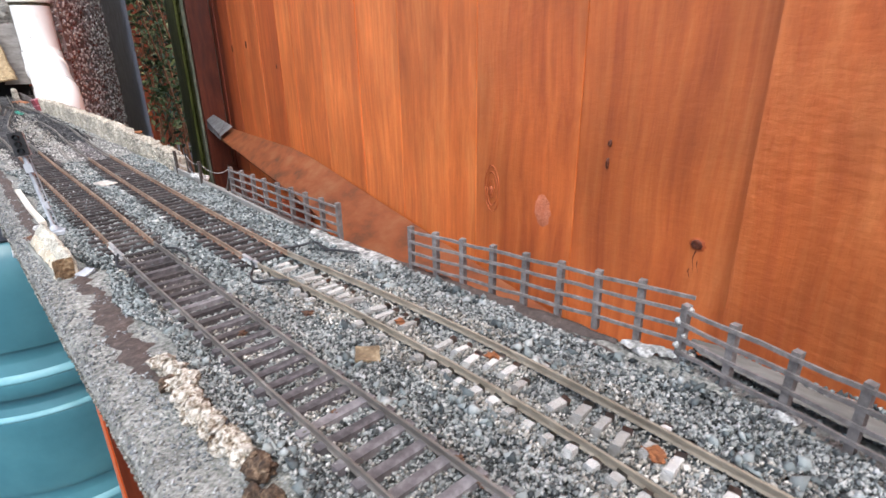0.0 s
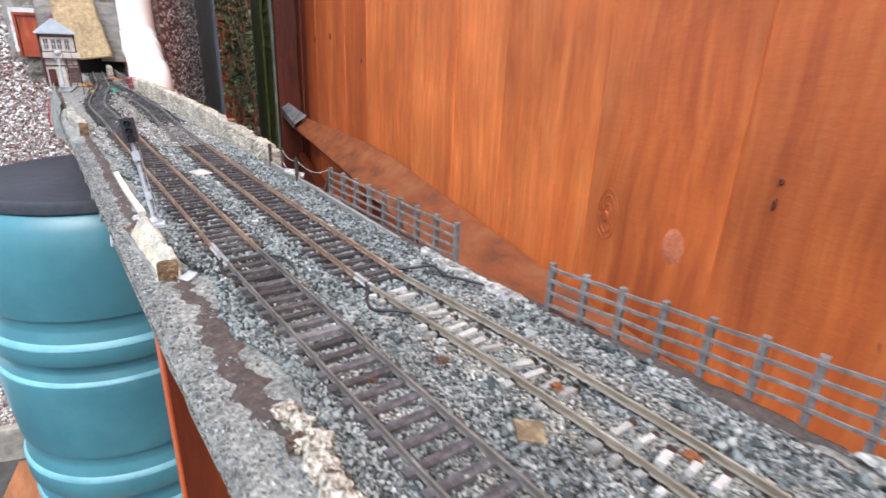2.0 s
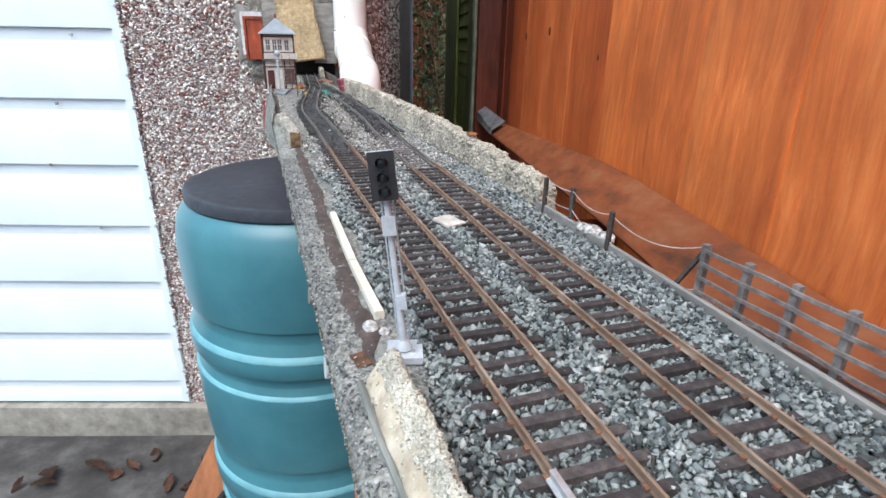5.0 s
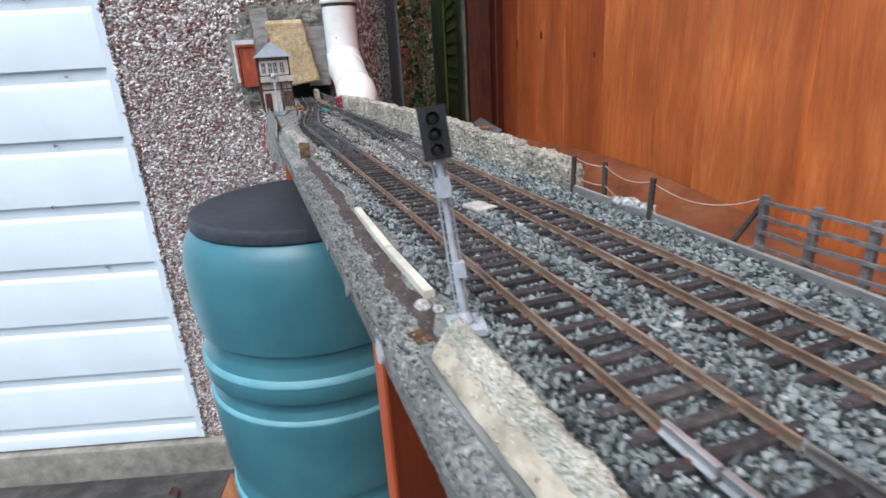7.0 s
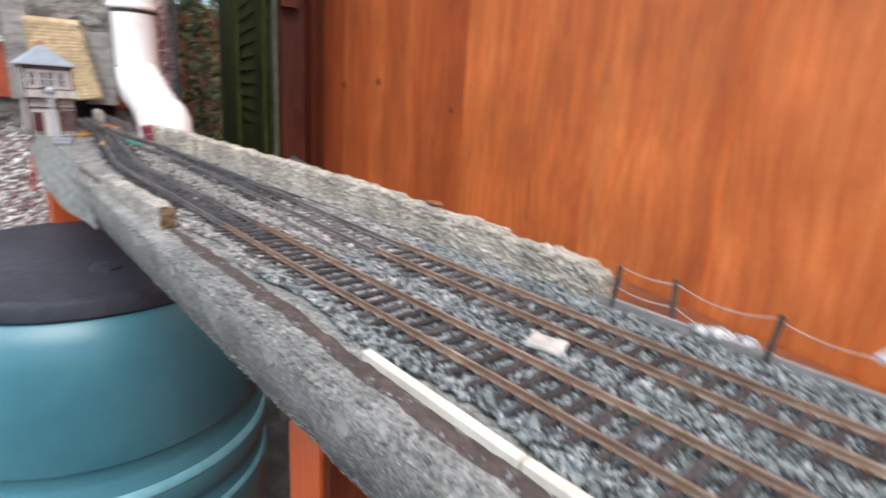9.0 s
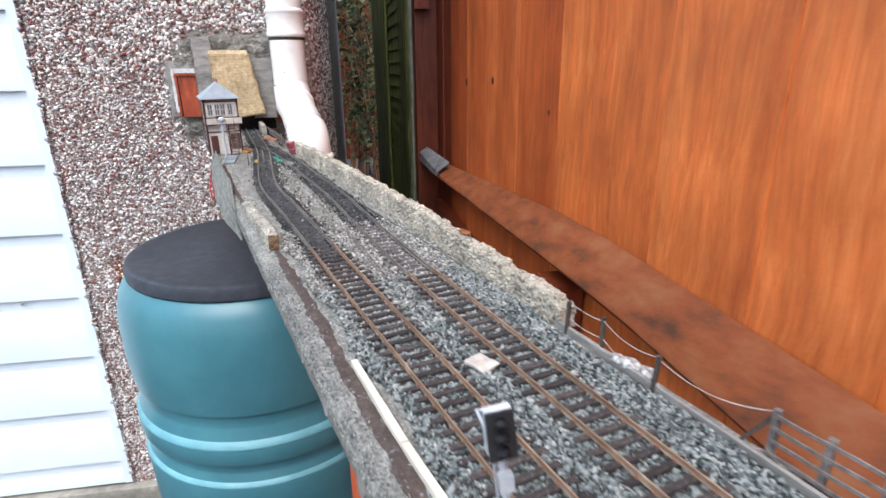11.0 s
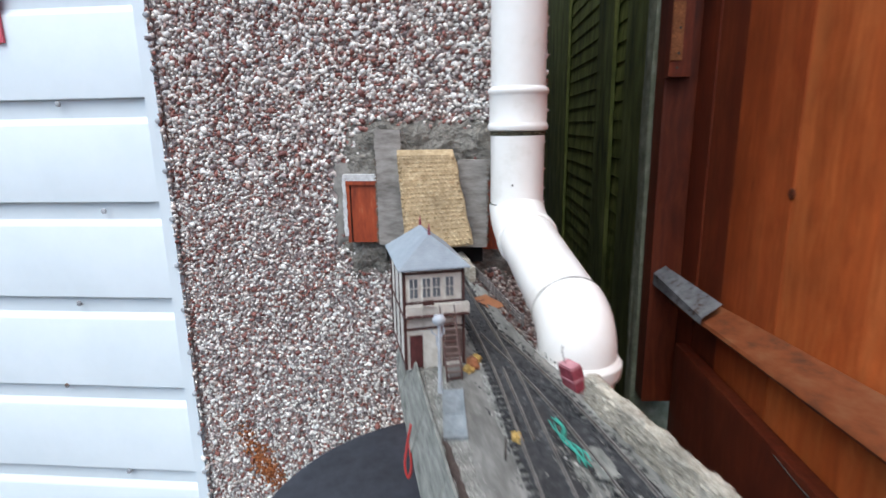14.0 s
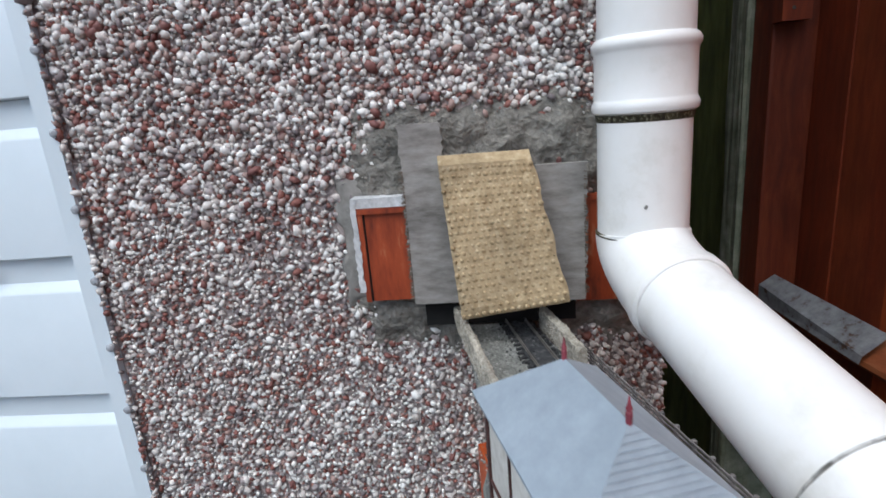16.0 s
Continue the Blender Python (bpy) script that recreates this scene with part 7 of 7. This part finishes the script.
for q in ((-0.0078, -0.0305, 0.0030, -0.0064, 0.0305, 0.0040), (0.0064, -0.0305, 0.0030, 0.0078, 0.0305, 0.0040), (-0.0064, -0.0305, 0.0030, 0.0064, -0.0290, 0.0040), (-0.0064, -0.0030, 0.0030, 0.0064, -0.0018, 0.0037)):
    part("rim", chamfered(q[:3], q[3:], 0.0002, mp), SLAB_BLUE, pl)
single("thin_rod", Shape().tube([(0.0655, 1.092, TOP), (0.0660, 1.093, TOP + 0.016)], 0.0007, 8), POST_DARK, "thin dark upright rod beside the track", "rod", smooth="all")

# grey upright panels along the yard edge, leaning a little
edge_line = curve_points([(0.0205, 0.845, 0), (0.0272, 0.94, 0), (0.0275, 1.01, 0), (0.0285, 1.08, 0), (0.0305, 1.16, 0), (0.0345, 1.25, 0), (0.0425, 1.335, 0), (0.055, 1.40, 0)], 4)
for i in range(7):
    s = Shape()
    verts = []
    ps = edge_line[i * 4:i * 4 + 5]
    for k, p in enumerate(ps):
        y = p.y + (0.0008 if k == 0 else -0.0008 if k == 4 else 0)
        rise = max(0.0, min(1.0, (y - 0.84) * 11))
        top = 0.9985 + 0.0065 * rise + 0.0012 * noise.noise((y * 70, i, 2)) + 0.0006 * (i % 2)
        lean = -0.004 + 0.0155 * rise + 0.0006 * (i % 3)
        for dx in (-0.0008, 0.0008):
            verts += [(p.x + dx - lean + 0.0006 * noise.noise((y * 90, 4, i)), y, 0.966 + 0.002 * noise.noise((y * 60, 1, i))), (p.x + dx - lean * 0.45, y, 0.987), (p.x + dx + 0.0007 * noise.noise((y * 110, 9, i)), y, top)]
    faces = []
    for k in range(4):
        a, b = k * 6, k * 6 + 6
        faces += [(a, b, b + 1, a + 1), (a + 1, b + 1, b + 2, a + 2), (a + 3, a + 4, b + 4, b + 3), (a + 4, a + 5, b + 5, b + 4), (a + 2, b + 2, b + 5, a + 5), (a, a + 3, b + 3, b)]
    faces += [(0, 1, 4, 3), (1, 2, 5, 4), (27, 28, 25, 24), (28, 29, 26, 25)]
    single("grey_panel", s.add(verts, faces), PANEL_GREY, "thin grey-green panel leaning along the shelf edge", "panel", group="grey panels")

# small red wagon body beside the pipe
rw = thing("red_model", (0.148, 1.168, TOP), "small maroon and pink toy body standing by the low wall", "toy")
mr = Matrix.Translation((0.1455, 1.166, TOP + 0.001)) @ pose(0, 0, 0, -6, -14, 12)
part("body", chamfered((-0.0048, -0.0085, 0), (0.0048, 0.0085, 0.0085), 0.0008, mr), MAROON, rw)
part("band", chamfered((-0.0052, -0.0089, 0.0085), (0.0052, 0.0089, 0.0100), 0.0003, mr), PINK, rw)
part("upper_body", chamfered((-0.0048, -0.0085, 0.0100), (0.0048, 0.0085, 0.0185), 0.0010, mr), MAROON, rw)
part("roof", chamfered((-0.0044, -0.0080, 0.0185), (0.0044, 0.0080, 0.0205), 0.0009, mr), PINK, rw, "faded pink top")
part("hook", Shape().tube([mr @ Vector(p) for p in ((-0.001, 0.004, 0.0205), (-0.001, 0.004, 0.031), (0.001, 0.004, 0.034))], 0.0004, 6), POST_DARK, rw)

# scraps on the ballast
single("scrap_tile", chamfered((-0.0040, -0.0040, 0), (0.0040, 0.0040, 0.0014), 0.0003, Matrix.Translation((0.0892, 0.1362, TOP + lift(0.136) + 0.0026)) @ pose(0, 0, 0, 4, -3, 55), 0.0005, 3), TAN_TILE, "square of rusty tan scrap on the ballast", "scrap", smooth=True)
single("plaster_chip", chamfered((-0.0036, -0.0026, 0), (0.0036, 0.0026, 0.0012), 0.0003, Matrix.Translation((0.0408, 0.2985, TOP + 0.0006)) @ pose(0, 0, 0, 4, -6, 35), 0.0005, 3), SIGNAL_GREY, "flat grey chip beside the stone block", "rubble", smooth=True)
single("stone_tile", chamfered((-0.0058, -0.0062, 0), (0.0058, 0.0062, 0.0016), 0.0004, Matrix.Translation((0.0905, 0.4815, TOP + 0.0024)) @ pose(0, 0, 0, 2, 4, 20), 0.0005, 3), PALE_TILE, "flat pale square stone chip between the tracks", "stone chip", smooth=True)
single("plaster_sliver", chamfered((-0.0022, -0.011, 0), (0.0022, 0.011, 0.0014), 0.0004, Matrix.Translation((0.1345, 0.622, TOP)) @ pose(0, 0, 0, 0, 0, 12), 0.0005, 3), PLASTER, "thin white sliver by the low wall", "rubble", smooth=True)
for i, (x, y, s, m) in enumerate(((0.1160, 0.1065, 0.0030, RUST), (0.1100, 0.0500, 0.0034, RUST), (0.1110, 0.1465, 0.0026, RUST), (0.0915, 0.1775, 0.0026, RUST), (0.0675, 0.1815, 0.0024, RUST), (0.0655, 0.118, 0.0018, RUST), (0.0762, 0.082, 0.0022, RUST), (0.0752, 0.0725, 0.0022, RUST))):
    single("rust_flake", boulder((x, y, TOP + lift(y) + 0.003), (s * 0.6, s * 0.75, s * 0.35), 40 + i * 2.3, 3, 0.9), FLAKE if i > 2 else RUST, "curled rusty brown flake on the track bed", "flake", group="rust flakes", smooth=True)
for i, (x, y, s) in enumerate(((0.0795, 1.111, 0.0036), (0.074, 1.213, 0.0040), (0.080, 1.222, 0.0050), (0.087, 1.232, 0.0036))):
    single("yellow_tuft", boulder((x, y, TOP + s * 0.5), (s, s * 1.4, s), 60 + i * 3.3, 3, 0.6), YELLOW if i != 2 else BROWN_WOOD, "small yellow-brown tuft beside the track", "tuft", group="yellow tufts", smooth=True)
random.seed(5)
for i in range(5):
    pts = [(0.1060 + 0.0004 * i + random.uniform(-0.0035, 0.0035), 1.119 - 0.012 * k + random.uniform(-0.003, 0.003), TOP + 0.0055 + random.uniform(0, 0.002)) for k in range(5)]
    single("green_thread", Shape().tube(curve_points(pts, 5), 0.0005, 5), GREEN_WIRE, "tangled green thread across the rails", "thread", group="green threads")
single("wood_scrap", chamfered((-0.010, -0.020, 0), (0.010, 0.020, 0.002), 0.0004, Matrix.Translation((0.140, 1.375, TOP)) @ pose(0, 0, 0, 2, -3, 18), 0.0006, 3), BROWN_WOOD, "scrap of bare brown wood beside the model fence", "wood scrap", smooth=True)
single("string_loop", Shape().tube(curve_points([(0.0195, 1.167, 0.985), (0.0165, 1.170, 0.967), (0.0145, 1.171, 0.950), (0.0165, 1.170, 0.940), (0.0190, 1.169, 0.950), (0.0180, 1.168, 0.968)], 6), 0.0009, 8), RED_CORD, "loop of red string hanging from the shelf edge", "string", smooth="all")

# feeder cables
for pts in ([(0.0572, 0.304, 1.0025), (0.0545, 0.297, 1.0015), (0.0535, 0.288, 1.0012), (0.0575, 0.279, 1.0020), (0.0590, 0.268, 1.0010)],
            [(0.0995, 0.244, 1.0030), (0.0975, 0.238, 1.0020), (0.0925, 0.230, 1.0015), (0.0905, 0.221, 1.0020), (0.0960, 0.214, 1.0030), (0.1020, 0.210, 1.0020)],
            [(0.1185, 0.252, 1.0020), (0.1260, 0.247, 1.0030), (0.1330, 0.242, 1.0040), (0.1320, 0.232, 1.0030), (0.1350, 0.221, 1.0040), (0.1400, 0.214, 1.0030)],
            [(0.0760, 0.297, 1.0020), (0.0800, 0.290, 1.0030), (0.0815, 0.280, 1.0020), (0.0800, 0.272, 1.0008)]):
    single("feeder_cable", Shape().tube(curve_points([(x, y, z + lift(y)) for x, y, z in pts], 6), 0.00065, 8), CABLE, "short black feeder cable at a rail joint", "cable", group="feeder cables", smooth="all")


# ---------- loose stone, last ----------
def build_ballast():
    def field(n, x0, x1, y0, y1, size, hbase, hfun, mat, name, label, flat=0.75, base=(OCT_V, OCT_F), hide=None):
        x, y = rng.uniform(x0, x1, n), rng.uniform(y0, y1, n)
        if hide is not None:
            k = ~hide(x, y)
            x, y = x[k], y[k]
        r = size * np.clip(rng.lognormal(0, 0.32, x.size), 0.5, 2.0)
        lf = 0.036 * np.maximum(0, 0.26 - y)
        z = hbase + lf + hfun(x, y) + rng.uniform(-0.0006, 0.0004, x.size)
        me = scattered(name, base[0], base[1], np.stack([x, y, z], 1), np.stack([r * rng.uniform(0.8, 1.4, x.size), r, r * flat * rng.uniform(0.7, 1.0, x.size)], 1), 0.33)
        finish(me, mat, False)
        ob = new(name, me)
        return tagged(ob, label, "ballast", "", "stuff")

    def heap(x, y):
        """Ballast stands a little higher between the tracks and dips below the rails."""
        t = np.minimum(np.abs(x - L_X), np.abs(x - mid_line(y)))
        return np.where(t < 0.0085, 0.0003, np.where(t < 0.0135, 0.0005, 0.0012))

    def on_sleeper(x, y):
        t = np.minimum(np.abs(x - L_X), np.abs(x - mid_line(y)))
        return ((t < 0.0097) & (t > 0.0080) & (y > 0.243)) | ((np.abs(t - 0.00885) < 0.0006) & (y <= 0.243))

    def edge(x, y):
        return (x < 0.0435 + 0.003 * np.sin(y * 70) + 0.0022 * ((y > 0.18) & (y < 0.30))) | (x > np.where((y > 0.28) & (y < 0.51), 0.1432, np.where((y > 0.07) & (y <= 0.28), 0.1462, 0.1445)) + 0.0015 * np.sin(y * 50)) | ((y < 0.068) & (x > 0.1525 + 0.258 * (y - 0.066) + 0.0012 * np.sin(y * 160))) | on_sleeper(x, y)
    field(44000, 0.040, 0.147, 0.215, 0.60, 0.00098, TOP + 0.0006, heap, BALLAST, "ballast", "blue-grey crushed granite ballast round the tracks", hide=edge)
    field(74000, 0.040, 0.152, -0.02, 0.235, 0.00060, TOP + 0.0010, lambda x, y: heap(x, y) + 0.0004 * (np.abs(x - L_X) < 0.0135) + 0.0007 * np.sin(x * 190 + y * 60) * np.sin(y * 140), BALLAST_PALE, "ballast", "pale dusty crushed ballast round the near tracks", hide=edge)
    field(3600, 0.044, 0.152, -0.02, 0.225, 0.00135, TOP + 0.0012, lambda x, y: heap(x, y) + 0.0002, BALLAST, "ballast", "coarser blue-grey stones among the near ballast", hide=lambda x, y: edge(x, y) | (np.abs(x - L_X) < 0.0105) | (np.abs(x - mid_line(y)) < 0.0125) | (np.sin(x * 150 + y * 70) + np.sin(y * 95 - x * 210) < 0.1))
    field(14000, 0.084, 0.132, -0.02, 0.215, 0.00050, TOP + 0.0016, lambda x, y: heap(x, y) + 0.0004, DUSTY, "grit", "beige dusty grit over the whitened sleepers", hide=lambda x, y: edge(x, y) | (np.abs(x - mid_line(y)) > 0.019) | (np.sin(x * 310 + y * 90) + np.sin(y * 130 - x * 160) < -0.35))
    field(5200, L_X - 0.014, L_X + 0.014, 0.0, 0.30, 0.00048, TOP + 0.0020, lambda x, y: heap(x, y) + 0.0004, DUSTY, "grit", "beige dusty grit over the grey-brown sleepers", hide=lambda x, y: edge(x, y) | (np.sin(x * 330 + y * 70) + np.sin(y * 110 - x * 190) < 0.0))
    field(14000, 0.040, 0.150, 0.53, 0.74, 0.00085, TOP + 0.0006, heap, GRIT, "ballast", "fine grey grit where the ballast thins out", hide=edge)
    field(13000, 0.024, 0.150, 0.66, 1.57, 0.00062, TOP + 0.0001, lambda x, y: 0 * x, GRIT, "grit", "fine grey grit on the far part of the shelf",
          hide=lambda x, y: (np.abs(x - np.interp(y, [0.66, 0.93, 1.08, 1.22, 1.4, 1.58], [0.067, 0.0705, 0.084, 0.102, 0.116, 0.130])) < 0.0095) | ((np.abs(x - 0.123) < 0.010) & (y > 0.75) & (y < 1.25) & (np.sin(y * 60 + x * 200) > -0.3)) | (x < 0.03 + 0.17 * np.maximum(0, y - 1.33)) | ((np.abs(x - 0.036) < 0.004) & (y < 0.85)) | ((x > 0.024) & (x < 0.076) & (y > 1.225) & (y < 1.315)))
    field(11000, 0.0215, 0.046, -0.04, 0.66, 0.00046, TOP + 0.0002, lambda x, y: 0 * x, DUST, "grit", "fine grey grit along the shelf edge", hide=lambda x, y: (np.abs(x - 0.0380) < 0.0068 + 0.002 * np.sin(y * 200)) & (y > 0.176) & (rng.random(x.size) < 0.93) & (np.sin(y * 310 + x * 240) + np.sin(y * 190 - x * 420) < 0.9))
    field(2600, 0.143, 0.172, -0.10, 0.066, 0.0008, TOP + 0.0002, lambda x, y: 0 * x, BALLAST, "grit", "loose grit along the fence side of the shelf", hide=lambda x, y: (np.abs(x - 0.1485) < 0.004) & (rng.random(x.size) < 0.8))

    def soot(n, ys, xs, spread, y0, y1, name, label, mat, size):
        y = rng.uniform(y0, y1, n)
        x = np.interp(y, ys, xs) + rng.normal(0, spread, n)
        keep = (x > 0.05) & (x < 0.146) & (np.sin(y * 47 + x * 130) + np.sin(y * 101 - x * 210) > -0.9)
        x, y = x[keep], y[keep]
        r = size * np.clip(rng.lognormal(0, 0.3, x.size), 0.5, 1.8)
        me = scattered(name, OCT_V, OCT_F, np.stack([x, y, TOP + 0.0009 + rng.uniform(0, 0.0016, x.size)], 1), np.stack([r * 1.3, r * 1.2, r * 0.6], 1), 0.3)
        finish(me, mat, False)
        return tagged(new(name, me), label, "ash", "", "stuff")
    soot(9000, [0.66, 0.93, 1.08, 1.22, 1.4, 1.58], [0.068, 0.069, 0.088, 0.105, 0.117, 0.130], 0.0085, 0.64, 1.56, "ash_grains", "loose black ash along the far track", ASH_GRAIN, 0.0008)
    soot(6500, [0.70, 0.90, 1.0, 1.15, 1.26], [0.1195, 0.122, 0.1245, 0.1225, 0.115], 0.0080, 0.72, 1.27, "ash_grains", "loose black ash along the siding", ASH_GRAIN, 0.0008)
    soot(1300, [0.66, 0.93, 1.08, 1.26], [0.092, 0.096, 0.106, 0.110], 0.012, 0.70, 1.12, "grit", "pale dusty grit scattered over the black ash", DUSTY, 0.0008)

    n = 15000
    y, h = rng.uniform(-0.1, 0.92, n), rng.uniform(0.965, 0.997, n)
    x = SHELF_L + 0.008 * (0.998 - h) / 0.035 + 0.003 * np.clip((0.32 - y) * 8, 0, 1) * (0.998 - h) / 0.035
    r = rng.uniform(0.00022, 0.00055, n)
    me = scattered("edge_grit", OCT_V, OCT_F, np.stack([x, y, h + 0.036 * np.clip(0.26 - y, 0, 0.5)], 1), np.stack([r, r * 1.3, r], 1), 0.3)
    finish(me, EDGE_GRIT, False)
    tagged(new("edge_grit", me), "fine grey-green grit stuck to the shelf side", "grit", "", "stuff")


build_ballast()
build_pebbles()
